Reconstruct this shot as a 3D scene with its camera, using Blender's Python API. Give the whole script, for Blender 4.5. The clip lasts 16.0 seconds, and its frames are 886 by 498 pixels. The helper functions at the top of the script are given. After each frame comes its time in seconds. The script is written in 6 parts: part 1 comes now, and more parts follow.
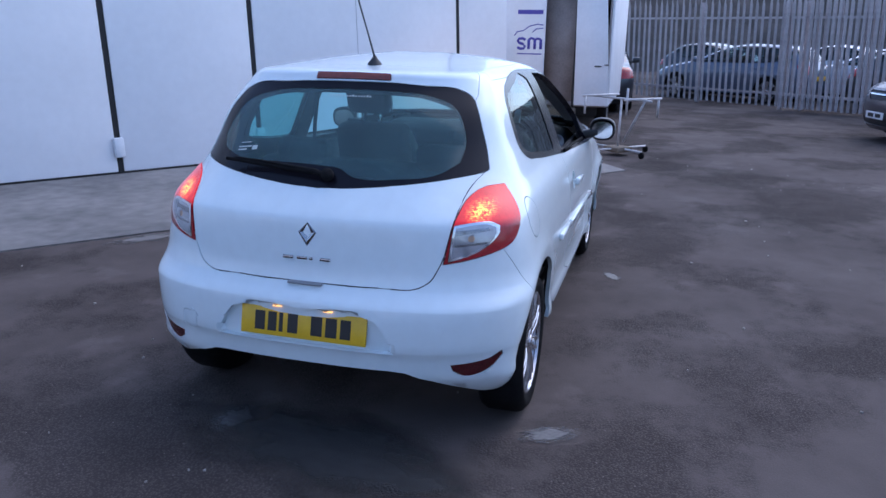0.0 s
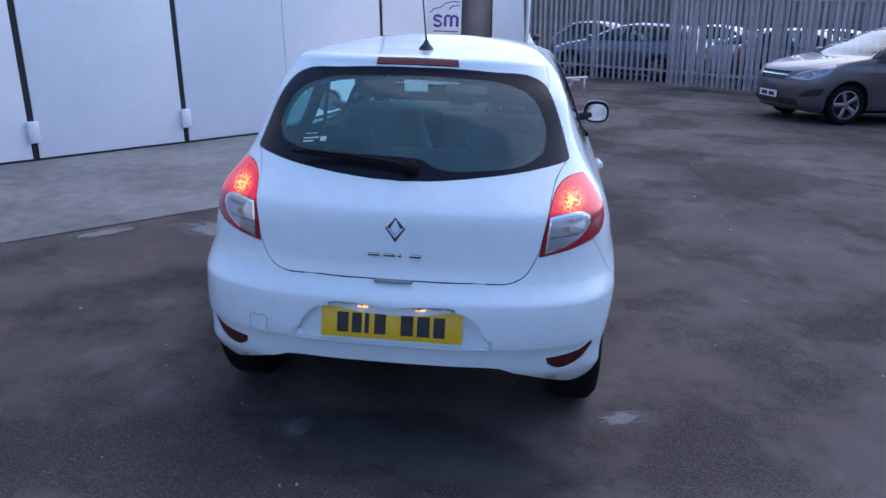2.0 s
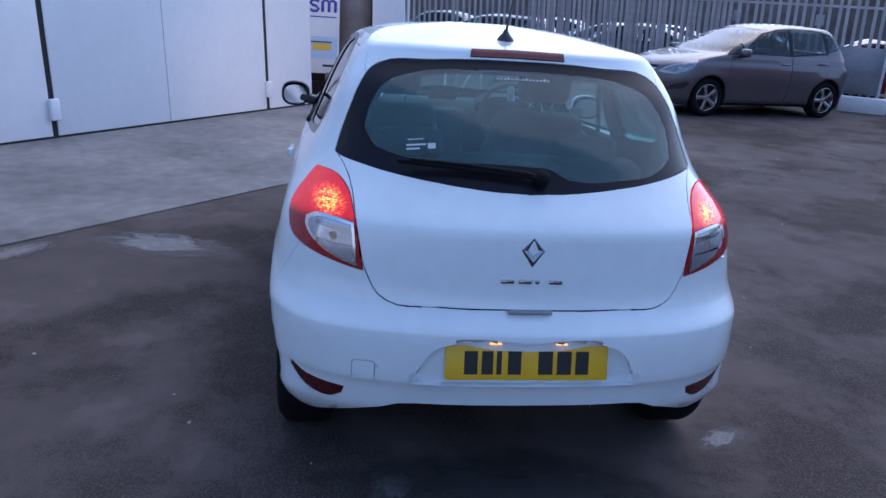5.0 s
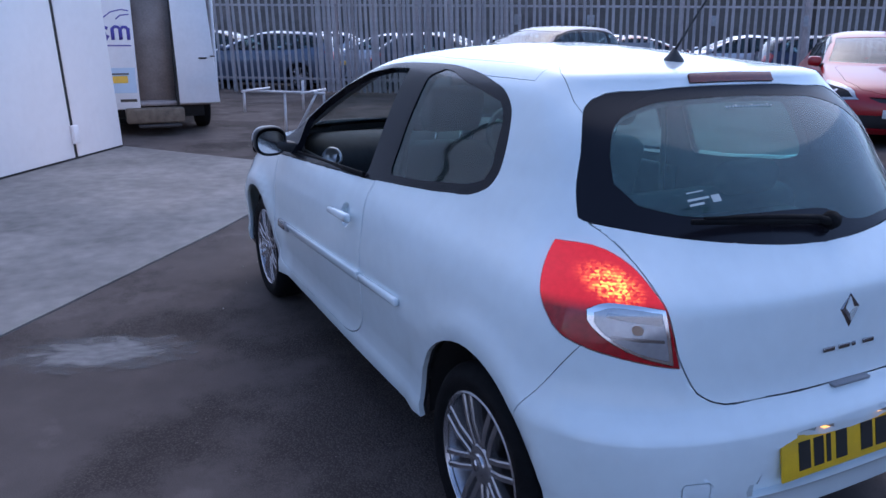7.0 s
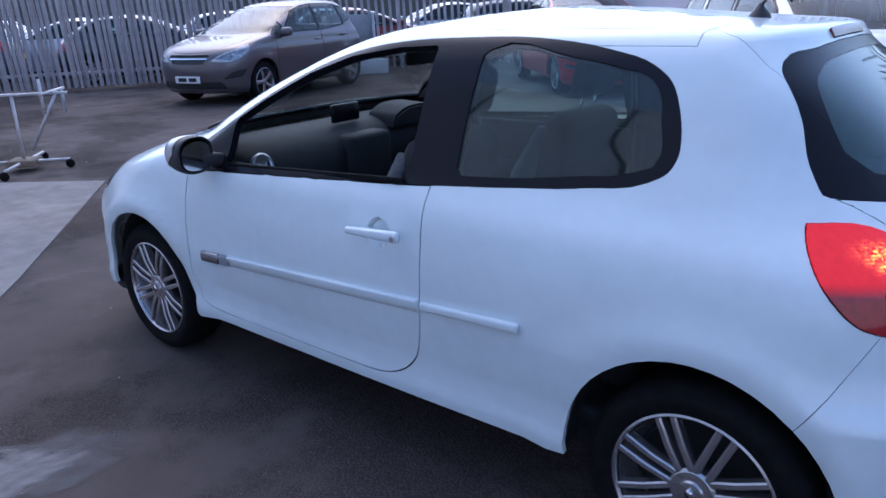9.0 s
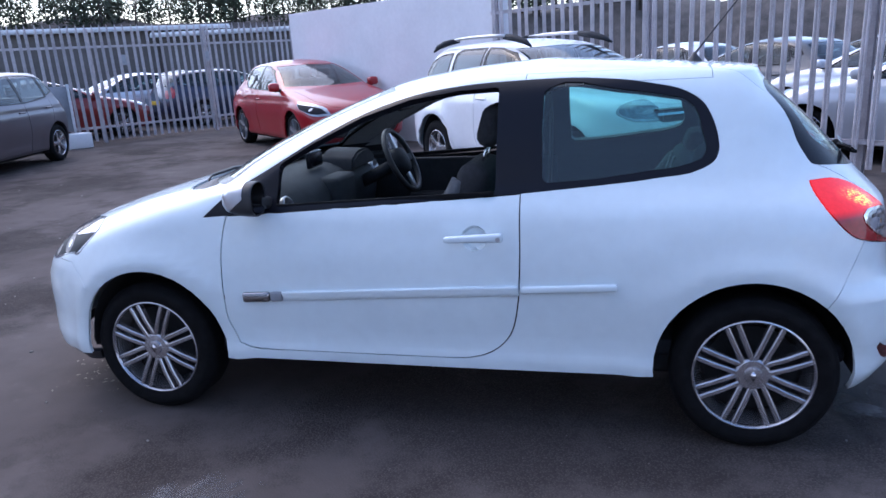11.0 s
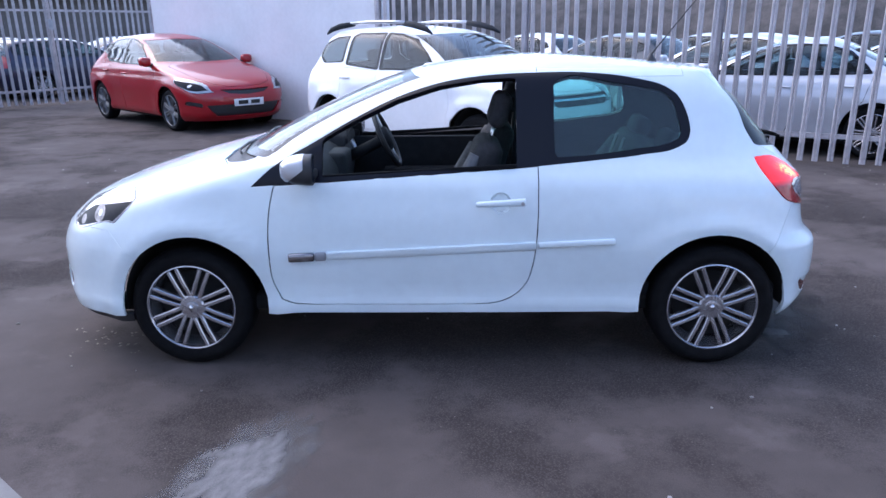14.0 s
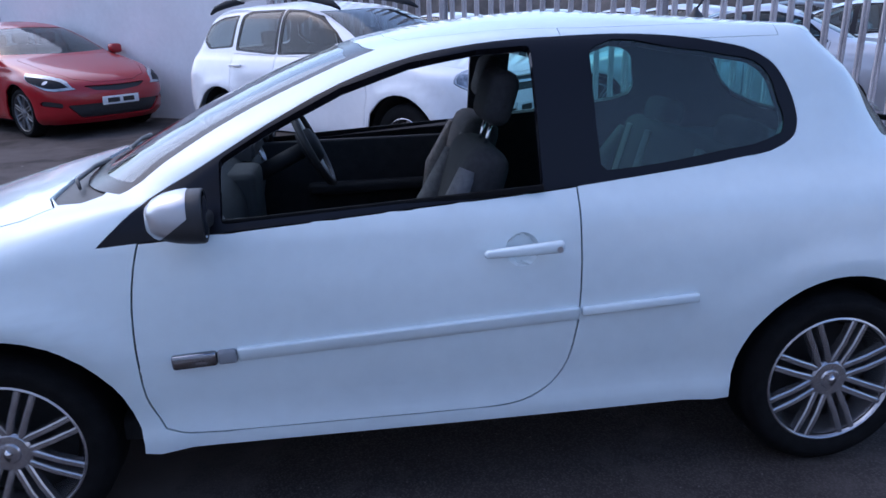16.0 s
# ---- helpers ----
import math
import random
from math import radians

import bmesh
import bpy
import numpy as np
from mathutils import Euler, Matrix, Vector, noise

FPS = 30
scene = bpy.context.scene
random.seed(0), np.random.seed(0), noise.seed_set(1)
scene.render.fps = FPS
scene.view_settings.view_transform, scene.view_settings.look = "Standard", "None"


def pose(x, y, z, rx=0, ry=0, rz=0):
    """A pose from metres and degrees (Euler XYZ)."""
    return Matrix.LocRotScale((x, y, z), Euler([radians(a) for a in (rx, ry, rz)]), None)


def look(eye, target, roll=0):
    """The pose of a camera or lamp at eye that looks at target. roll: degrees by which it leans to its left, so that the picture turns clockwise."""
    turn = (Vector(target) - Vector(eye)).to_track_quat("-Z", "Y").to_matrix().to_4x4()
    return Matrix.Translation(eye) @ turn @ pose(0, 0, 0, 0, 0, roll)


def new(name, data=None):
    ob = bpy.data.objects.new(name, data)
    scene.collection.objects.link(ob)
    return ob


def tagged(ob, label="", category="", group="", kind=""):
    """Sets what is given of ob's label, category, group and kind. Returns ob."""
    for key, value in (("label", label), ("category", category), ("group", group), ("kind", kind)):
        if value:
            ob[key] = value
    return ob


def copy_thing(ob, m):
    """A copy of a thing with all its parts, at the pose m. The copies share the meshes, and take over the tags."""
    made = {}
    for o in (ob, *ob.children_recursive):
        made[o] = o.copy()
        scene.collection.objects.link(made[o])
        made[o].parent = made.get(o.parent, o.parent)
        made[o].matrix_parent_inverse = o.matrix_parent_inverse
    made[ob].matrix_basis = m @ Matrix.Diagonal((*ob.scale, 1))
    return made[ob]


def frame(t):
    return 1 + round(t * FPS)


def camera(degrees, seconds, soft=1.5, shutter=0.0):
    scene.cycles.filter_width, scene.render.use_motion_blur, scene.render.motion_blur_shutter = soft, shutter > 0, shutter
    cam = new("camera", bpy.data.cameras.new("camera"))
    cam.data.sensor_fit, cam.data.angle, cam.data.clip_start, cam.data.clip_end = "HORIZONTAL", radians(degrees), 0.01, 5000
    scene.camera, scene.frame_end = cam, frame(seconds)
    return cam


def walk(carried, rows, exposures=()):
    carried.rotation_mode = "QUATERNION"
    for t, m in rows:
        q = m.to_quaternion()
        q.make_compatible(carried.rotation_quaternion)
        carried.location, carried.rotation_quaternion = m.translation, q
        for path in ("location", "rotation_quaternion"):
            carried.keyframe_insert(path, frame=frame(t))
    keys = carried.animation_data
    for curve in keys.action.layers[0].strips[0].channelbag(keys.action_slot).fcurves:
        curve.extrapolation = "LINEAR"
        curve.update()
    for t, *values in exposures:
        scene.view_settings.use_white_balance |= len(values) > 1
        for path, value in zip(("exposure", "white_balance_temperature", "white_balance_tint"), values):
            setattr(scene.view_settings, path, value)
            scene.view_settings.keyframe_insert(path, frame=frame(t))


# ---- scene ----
cam = camera(61.1, 16.0)
PATH = [
    (0, (4.310, 1.228, 1.579), (2.458, 0.709, 1.032), 1.0),
    (0.5, (4.396, 1.208, 1.597), (2.552, 0.692, 1.026), 2.0),
    (1, (4.473, 0.966, 1.590), (2.606, 0.534, 1.020), 2.2),
    (1.5, (4.489, 0.718, 1.589), (2.607, 0.471, 0.958), 4.0),
    (2, (4.375, 0.44, 1.6), (2.477, 0.242, 1.0), 1.8),
    (2.5, (4.334, 0.135, 1.592), (2.421, 0.079, 1.012), 2.5),
    (3, (4.286, -0.101, 1.598), (2.373, -0.017, 1.02), 1.9),
    (5.5, (3.784, -0.813, 1.543), (1.909, -0.471, 0.938), 4.3),
    (6, (3.537, -1.15, 1.555), (1.688, -0.661, 0.97), 2.7),
    (6.5, (3.242, -1.426, 1.529), (1.421, -0.84, 0.946), -2.5),
    (7, (2.987, -1.747, 1.534), (1.266, -0.896, 0.977), 0.5),
    (7.5, (2.756, -1.951, 1.532), (1.149, -0.881, 1.01), -0.8),
    (8, (2.478, -2.077, 1.529), (0.964, -0.894, 0.973), -2.2),
    (10.5, (1.046, -3.256, 1.535), (0.393, -1.451, 0.971), -2.3),
    (11, (0.846, -3.592, 1.538), (0.354, -1.719, 1.037), -3.2),
    (11.5, (0.793, -3.861, 1.532), (0.389, -1.969, 1.028), -2.5),
    (12, (0.705, -4.064, 1.569), (0.329, -2.171, 1.045), -2.5),
    (12.5, (0.507, -4.141, 1.591), (0.277, -2.237, 1.024), -2.1),
    (13, (0.396, -4.302, 1.592), (0.261, -2.385, 1.039), -1.3),
    (13.5, (0.285, -4.394, 1.634), (0.15, -2.486, 1.05), -1.6),
    (14, (0.059, -4.268, 1.629), (0.01, -2.35, 1.066), -0.6),
    (14.5, (-0.071, -4.081, 1.605), (-0.05, -2.17, 1.017), 0.3),
    (15, (-0.15, -3.731, 1.607), (-0.066, -1.822, 1.013), -1.3),
    (15.5, (-0.242, -3.318, 1.564), (-0.094, -1.413, 0.971), -0.4),
    (16, (-0.211, -2.854, 1.501), (-0.002, -0.957, 0.901), -2.0),
]
walk(cam, [(t, look(eye, target, roll)) for t, eye, target, roll in PATH], [(0, 1.0, 5750, 16), (3, 0.93, 5680, 16), (5.5, 0.84, 5650, 17), (8, 0.95, 5720, 17), (10.5, 1.30, 5950, 17), (12.5, 1.62, 6150, 17), (13.5, 1.70, 6150, 16), (14.5, 1.55, 6150, 16), (15.5, 1.28, 6000, 16), (16, 1.02, 5850, 17)])

# ---- world and light ----
world = bpy.data.worlds.new("world")
scene.world = world
world.use_nodes = True
wn = world.node_tree.nodes
sky = wn.new("ShaderNodeTexSky")
sky.sky_type = "NISHITA"
sky.sun_disc = False
SUN_EL, SUN_AZ = 52.0, 305.0
sky.sun_elevation, sky.sun_rotation = radians(SUN_EL), radians(SUN_AZ)
sky.air_density, sky.dust_density, sky.ozone_density = 1.0, 1.3, 1.5
world.node_tree.links.new(sky.outputs[0], wn["Background"].inputs[0])
wn["Background"].inputs[1].default_value = 0.15
sun = new("sun", bpy.data.lights.new("sun", "SUN"))
sun.data.energy, sun.data.angle, sun.data.color = 0.5, radians(90), (1.0, 0.95, 0.88)
sun.matrix_world = look((20 * math.sin(radians(SUN_AZ)), 20 * math.cos(radians(SUN_AZ)), 20 * math.tan(radians(SUN_EL))), (0, 0, 0))


# ---- materials ----
def mat(name, color, rough=0.5, metal=0.0, coat=0.0, var=0.0, scale=8.0, bump=0.0, bump_scale=60.0, second=None, emit=None, power=0.0, spec=0.5, detail=6.0, random_value=0.0):
    """A principled material with two-scale variation of its colour and a fine relief."""
    m = bpy.data.materials.new(name)
    m.use_nodes = True
    nt = m.node_tree
    bs = nt.nodes["Principled BSDF"]
    rgba = (*color, 1)
    bs.inputs["Base Color"].default_value = rgba
    bs.inputs["Roughness"].default_value = rough
    bs.inputs["Metallic"].default_value = metal
    bs.inputs["Coat Weight"].default_value = coat
    bs.inputs["Coat Roughness"].default_value = 0.04
    bs.inputs["Specular IOR Level"].default_value = spec
    tc = nt.nodes.new("ShaderNodeTexCoord")
    if var or second:
        n1 = nt.nodes.new("ShaderNodeTexNoise")
        n1.inputs["Scale"].default_value, n1.inputs["Detail"].default_value = scale, detail
        nt.links.new(tc.outputs["Object"], n1.inputs["Vector"])
        n2 = nt.nodes.new("ShaderNodeTexNoise")
        n2.inputs["Scale"].default_value, n2.inputs["Detail"].default_value = scale * 9, 4
        nt.links.new(tc.outputs["Object"], n2.inputs["Vector"])
        mx = nt.nodes.new("ShaderNodeMix")
        mx.data_type = "RGBA"
        ad = nt.nodes.new("ShaderNodeMath")
        ad.operation = "MULTIPLY_ADD"
        ad.inputs[1].default_value = 0.35
        nt.links.new(n2.outputs[0], ad.inputs[0])
        sc = nt.nodes.new("ShaderNodeMath")
        sc.operation = "MULTIPLY"
        sc.inputs[1].default_value = 0.65
        nt.links.new(n1.outputs[0], sc.inputs[0])
        nt.links.new(sc.outputs[0], ad.inputs[2])
        rp = nt.nodes.new("ShaderNodeMapRange")
        rp.inputs[1].default_value, rp.inputs[2].default_value = 0.36, 0.64
        nt.links.new(ad.outputs[0], rp.inputs[0])
        nt.links.new(rp.outputs[0], mx.inputs[0])
        lo = second or tuple(c * (1 - var) for c in color)
        hi = color if second else tuple(min(1, c * (1 + var)) for c in color)
        mx.inputs[6].default_value, mx.inputs[7].default_value = (*lo, 1), (*hi, 1)
        out = mx.outputs[2]
        if random_value:
            oi = nt.nodes.new("ShaderNodeObjectInfo")
            mr = nt.nodes.new("ShaderNodeMapRange")
            mr.inputs[3].default_value, mr.inputs[4].default_value = 1 - random_value, 1 + random_value
            nt.links.new(oi.outputs["Random"], mr.inputs[0])
            hv = nt.nodes.new("ShaderNodeHueSaturation")
            nt.links.new(mr.outputs[0], hv.inputs["Value"])
            nt.links.new(out, hv.inputs["Color"])
            out = hv.outputs[0]
        nt.links.new(out, bs.inputs["Base Color"])
    if bump:
        nb = nt.nodes.new("ShaderNodeTexNoise")
        nb.inputs["Scale"].default_value, nb.inputs["Detail"].default_value = bump_scale, 5
        nt.links.new(tc.outputs["Object"], nb.inputs["Vector"])
        b = nt.nodes.new("ShaderNodeBump")
        b.inputs["Strength"].default_value, b.inputs["Distance"].default_value = bump, 0.01
        nt.links.new(nb.outputs[0], b.inputs["Height"])
        nt.links.new(b.outputs[0], bs.inputs["Normal"])
    if emit:
        bs.inputs["Emission Color"].default_value = (*emit, 1)
        bs.inputs["Emission Strength"].default_value = power
    return m


def glass(name, tint, gloss=1.45, haze=0.0):
    """A thin pane: tinted see-through with a mirror-like gloss by Fresnel and a painted haze in place of reflected sky.
    """
    m = bpy.data.materials.new(name)
    m.use_nodes = True
    nt = m.node_tree
    nt.nodes.remove(nt.nodes["Principled BSDF"])
    tr, gl, mx, fr, df, md = (nt.nodes.new(k) for k in ("ShaderNodeBsdfTransparent", "ShaderNodeBsdfGlossy", "ShaderNodeMixShader", "ShaderNodeLayerWeight", "ShaderNodeBsdfDiffuse", "ShaderNodeMixShader"))
    tr.inputs[0].default_value = (*tint, 1)
    df.inputs[0].default_value = (*[0.9 * t for t in tint], 1)
    gl.inputs["Roughness"].default_value = 0.03
    fr.inputs[0].default_value = 0.5
    pw, sc = nt.nodes.new("ShaderNodeMath"), nt.nodes.new("ShaderNodeMath")
    pw.operation, pw.inputs[1].default_value = "POWER", 4.0
    sc.operation, base = "MULTIPLY_ADD", ((gloss - 1) / (gloss + 1)) ** 2 * 1.6
    sc.inputs[1].default_value, sc.inputs[2].default_value = 1 - base, base
    nt.links.new(fr.outputs["Facing"], pw.inputs[0])
    nt.links.new(pw.outputs[0], sc.inputs[0])
    tc, nz, mr = (nt.nodes.new(k) for k in ("ShaderNodeTexCoord", "ShaderNodeTexNoise", "ShaderNodeMapRange"))
    nz.inputs["Scale"].default_value, nz.inputs["Detail"].default_value = 5, 8
    mr.inputs[1].default_value, mr.inputs[2].default_value, mr.inputs[3].default_value, mr.inputs[4].default_value = 0.3, 0.7, haze * 0.7, haze * 1.3
    nt.links.new(tc.outputs["Object"], nz.inputs["Vector"])
    nt.links.new(nz.outputs[0], mr.inputs[0])
    nt.links.new(mr.outputs[0], md.inputs[0])
    nt.links.new(tr.outputs[0], md.inputs[1])
    nt.links.new(df.outputs[0], md.inputs[2])
    nt.links.new(sc.outputs[0], mx.inputs[0])
    nt.links.new(md.outputs[0], mx.inputs[1])
    nt.links.new(gl.outputs[0], mx.inputs[2])
    nt.links.new(mx.outputs[0], nt.nodes["Material Output"].inputs[0])
    return m


def paint(name, color, metal=0.0, rough=0.3):
    return mat(name, color, rough=rough, metal=metal, coat=0.7, var=0.04, scale=2.0, spec=0.35)


WHITE_PAINT = paint("white_paint", (0.70, 0.785, 0.815), rough=0.25)
BLACK_GLOSS = mat("black_gloss", (0.008, 0.008, 0.012), rough=0.22, spec=0.2)
BLACK_PLASTIC = mat("black_plastic", (0.022, 0.022, 0.025), rough=0.5, var=0.15, scale=30, bump=0.15, bump_scale=400)
DARK_TRIM = mat("dark_trim", (0.022, 0.024, 0.029), rough=0.7, var=0.2, scale=20, bump=0.2, bump_scale=300, spec=0.2)
GREY_TRIM = mat("grey_trim", (0.026, 0.030, 0.034), rough=0.7, var=0.15, scale=20, bump=0.2, bump_scale=300, spec=0.25)
SEAT_CLOTH = mat("seat_cloth", (0.030, 0.030, 0.034), rough=0.9, var=0.25, scale=60, bump=0.4, bump_scale=500)
SEAT_CLOTH_GREY = mat("seat_cloth_grey", (0.14, 0.14, 0.145), rough=0.9, var=0.2, scale=60, bump=0.4, bump_scale=500)
HEADLINER = mat("headliner", (0.30, 0.30, 0.31), rough=0.95, var=0.08, scale=40)
RUBBER = mat("rubber", (0.007, 0.007, 0.008), rough=0.75, var=0.3, scale=25, bump=0.3, bump_scale=200, spec=0.12)
WELL = mat("arch_liner", (0.010, 0.010, 0.011), rough=0.9, var=0.3, scale=10)
ALLOY = mat("alloy", (0.47, 0.46, 0.48), rough=0.27, metal=0.85, var=0.08, scale=30)
DARK_ALLOY = mat("dark_alloy", (0.20, 0.20, 0.21), rough=0.45, metal=0.7, var=0.2, scale=30)
# chrome with a dark ground reflection put into its colour; also dark trim
DARK_CHROME = mat("shaded_chrome", (0.30, 0.30, 0.32), rough=0.12, metal=1.0)
REAR_CLEAR = mat("clear_rear_lens", (0.40, 0.41, 0.44), rough=0.12, metal=0.6, coat=0.5, var=0.12, scale=9)
CHROME = mat("chrome", (0.75, 0.75, 0.77), rough=0.1, metal=1.0)
SILVER_PAINT = mat("satin_silver", (0.48, 0.48, 0.50), rough=0.28, metal=0.8, coat=0.3)
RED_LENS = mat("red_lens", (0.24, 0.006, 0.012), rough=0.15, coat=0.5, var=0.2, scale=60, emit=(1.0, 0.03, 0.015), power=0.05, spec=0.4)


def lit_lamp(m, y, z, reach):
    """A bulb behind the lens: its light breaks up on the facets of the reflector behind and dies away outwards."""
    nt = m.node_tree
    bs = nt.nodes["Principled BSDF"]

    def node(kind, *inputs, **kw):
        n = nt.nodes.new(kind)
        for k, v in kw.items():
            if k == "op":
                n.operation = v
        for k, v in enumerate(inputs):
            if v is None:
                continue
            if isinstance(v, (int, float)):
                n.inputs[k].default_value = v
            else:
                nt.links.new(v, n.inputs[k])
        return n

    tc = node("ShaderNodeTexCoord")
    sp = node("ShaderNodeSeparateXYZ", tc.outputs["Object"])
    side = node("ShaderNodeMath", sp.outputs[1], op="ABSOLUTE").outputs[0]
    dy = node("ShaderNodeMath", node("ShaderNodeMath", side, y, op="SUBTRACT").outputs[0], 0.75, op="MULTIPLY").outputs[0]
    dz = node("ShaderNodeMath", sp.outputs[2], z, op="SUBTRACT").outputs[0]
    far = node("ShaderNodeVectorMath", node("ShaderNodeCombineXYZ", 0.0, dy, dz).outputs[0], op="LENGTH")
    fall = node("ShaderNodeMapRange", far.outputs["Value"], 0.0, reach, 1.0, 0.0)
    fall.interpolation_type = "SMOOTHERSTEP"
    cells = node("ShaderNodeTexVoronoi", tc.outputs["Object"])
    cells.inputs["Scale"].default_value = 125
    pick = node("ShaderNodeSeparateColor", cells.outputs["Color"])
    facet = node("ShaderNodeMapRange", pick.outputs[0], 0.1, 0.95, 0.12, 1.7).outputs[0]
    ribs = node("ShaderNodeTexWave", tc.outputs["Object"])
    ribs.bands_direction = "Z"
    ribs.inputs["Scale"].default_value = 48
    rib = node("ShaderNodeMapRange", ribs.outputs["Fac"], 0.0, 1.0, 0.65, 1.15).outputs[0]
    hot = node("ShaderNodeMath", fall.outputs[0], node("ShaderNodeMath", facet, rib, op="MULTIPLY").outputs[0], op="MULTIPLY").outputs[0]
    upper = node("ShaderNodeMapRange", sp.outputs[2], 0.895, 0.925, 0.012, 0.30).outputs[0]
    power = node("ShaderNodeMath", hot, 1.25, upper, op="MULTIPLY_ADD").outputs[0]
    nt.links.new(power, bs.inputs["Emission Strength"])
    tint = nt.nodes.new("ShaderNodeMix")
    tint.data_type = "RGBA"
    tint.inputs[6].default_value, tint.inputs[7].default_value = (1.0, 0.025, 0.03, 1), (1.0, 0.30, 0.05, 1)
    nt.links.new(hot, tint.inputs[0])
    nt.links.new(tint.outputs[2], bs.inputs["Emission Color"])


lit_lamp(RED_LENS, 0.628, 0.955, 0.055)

LAMP_CLEAR = mat("clear_lens", (0.62, 0.61, 0.63), rough=0.12, metal=0.5, coat=0.8, second=(0.30, 0.27, 0.28), scale=9, detail=3)
LAMP_CUP = mat("faceted_reflector", (0.40, 0.375, 0.37), rough=0.42, metal=0.35, second=(0.10, 0.09, 0.09), scale=38, detail=2, spec=0.3)
LAMP_BOWL = mat("lamp_bowl", (0.016, 0.017, 0.022), rough=0.45, var=0.2, scale=30, spec=0.1)
AMBER = mat("amber_lens", (0.34, 0.21, 0.14), rough=0.2, coat=0.5)
DULL_RED = mat("dark_red_reflector", (0.07, 0.006, 0.009), rough=0.25, coat=0.3, var=0.4, scale=120)
BRAKE_STRIP = mat("brake_strip", (0.17, 0.035, 0.022), rough=0.25, coat=0.5, var=0.2, scale=60)
PLATE_YELLOW = mat("plate_yellow", (0.72, 0.44, 0.015), rough=0.35, var=0.06, scale=20)
PLATE_WHITE = mat("plate_white", (0.75, 0.75, 0.75), rough=0.35, var=0.05, scale=20)
PLATE_INK = mat("plate_ink", (0.015, 0.015, 0.015), rough=0.5)
PLATE_LAMP = mat("plate_lamp", (0.9, 0.6, 0.3), rough=0.4, emit=(1.0, 0.45, 0.12), power=0.9)
STICKER = mat("sticker_white", (0.42, 0.48, 0.48), rough=0.5)
TINT_GLASS = glass("tinted_glass", (0.44, 0.76, 0.73), 1.5, 0.02)
REAR_GLASS = glass("rear_glass", (0.44, 0.84, 0.86), 1.45, 0.075)
CLEAR_GLASS = glass("clear_glass", (0.80, 0.88, 0.86), 1.55, 0.05)
STEEL = mat("galvanised_steel", (0.45, 0.41, 0.42), rough=0.6, metal=0.2, var=0.22, scale=6, bump=0.1, bump_scale=120, random_value=0.12)
PALE_STEEL = mat("dull_steel", (0.48, 0.48, 0.50), rough=0.5, metal=0.4, var=0.2, scale=10)
SHEET_GREY = mat("grey_sheet", (0.22, 0.23, 0.25), rough=0.6, var=0.15, scale=2, bump=0.1, bump_scale=40)
CLADDING = mat("white_cladding", (0.82, 0.82, 0.84), rough=0.5, var=0.035, scale=1.2, bump=0.03, bump_scale=20)
RENDER_WALL = mat("painted_render", (0.72, 0.70, 0.72), rough=0.85, var=0.05, scale=1.5, bump=0.12, bump_scale=80)
SEAL = mat("black_seal", (0.012, 0.012, 0.013), rough=0.7, var=0.3, scale=20)
VAN_WHITE = mat("van_white", (0.74, 0.75, 0.78), rough=0.6, coat=0.0, var=0.05, scale=2)
VAN_INSIDE = mat("ply_lining", (0.30, 0.275, 0.275), rough=0.8, var=0.2, scale=4, bump=0.1)
VAN_PURPLE = mat("purple_vinyl", (0.06, 0.05, 0.32), rough=0.4)
VAN_BLUE = mat("pale_blue_vinyl", (0.42, 0.58, 0.75), rough=0.4)
WOOD_GREY = mat("weathered_timber", (0.16, 0.13, 0.10), rough=0.85, var=0.3, scale=10, bump=0.3, bump_scale=80)


# ---- mesh helpers ----
def shade(me):
    """Shades a cut panel by the normals of the whole smooth skin; its folded borders keep their own."""
    nv, nl = len(me.vertices), len(me.loops)
    a, idx, own = np.zeros(nv * 3), np.zeros(nl, int), np.zeros(len(me.polygons) * 3)
    me.attributes["nrm"].data.foreach_get("vector", a)
    me.loops.foreach_get("vertex_index", idx)
    me.polygons.foreach_get("normal", own)
    total = np.zeros(len(me.polygons), int)
    me.polygons.foreach_get("loop_total", total)
    face = np.repeat(own.reshape(-1, 3), total, axis=0)
    n = a.reshape(-1, 3)[idx]
    size = np.linalg.norm(n, axis=1, keepdims=True)
    n = n / np.maximum(size, 1e-9)
    good = (np.sum(n * face, axis=1) > 0.55) & (size[:, 0] > 0.5)
    n = np.where(good[:, None], n, face)
    me.attributes.remove(me.attributes["nrm"])
    me.polygons.foreach_set("use_smooth", [True] * len(me.polygons))
    me.normals_split_custom_set(n.tolist())


def link(name, bm, material, parent=None, label="", smooth=True):
    """Links a bmesh as one mesh object; material may be one or a list."""
    me = bpy.data.meshes.new(name)
    bm.to_mesh(me)
    bm.free()
    if "nrm" in me.attributes:
        shade(me)
    for m in (material if isinstance(material, (list, tuple)) else [material]):
        me.materials.append(m)
    if smooth:
        me.polygons.foreach_set("use_smooth", [True] * len(me.polygons))
    ob = new(name, me)
    ob.parent = parent
    if label:
        tagged(ob, label)
    return ob


def part(name, bm, material, parent, label="", smooth=True):
    return link(name, bm, material, parent, label, smooth)


def empty(name, m, label, category, group="", kind=""):
    ob = new(name)
    ob.empty_display_size = 0.1
    ob.matrix_world = m
    return tagged(ob, label, category, group, kind)


def sharpen(bm, angle=35.0):
    bm.normal_update()
    lim = radians(angle)
    for e in bm.edges:
        if len(e.link_faces) == 2 and e.calc_face_angle(0) > lim:
            e.smooth = False


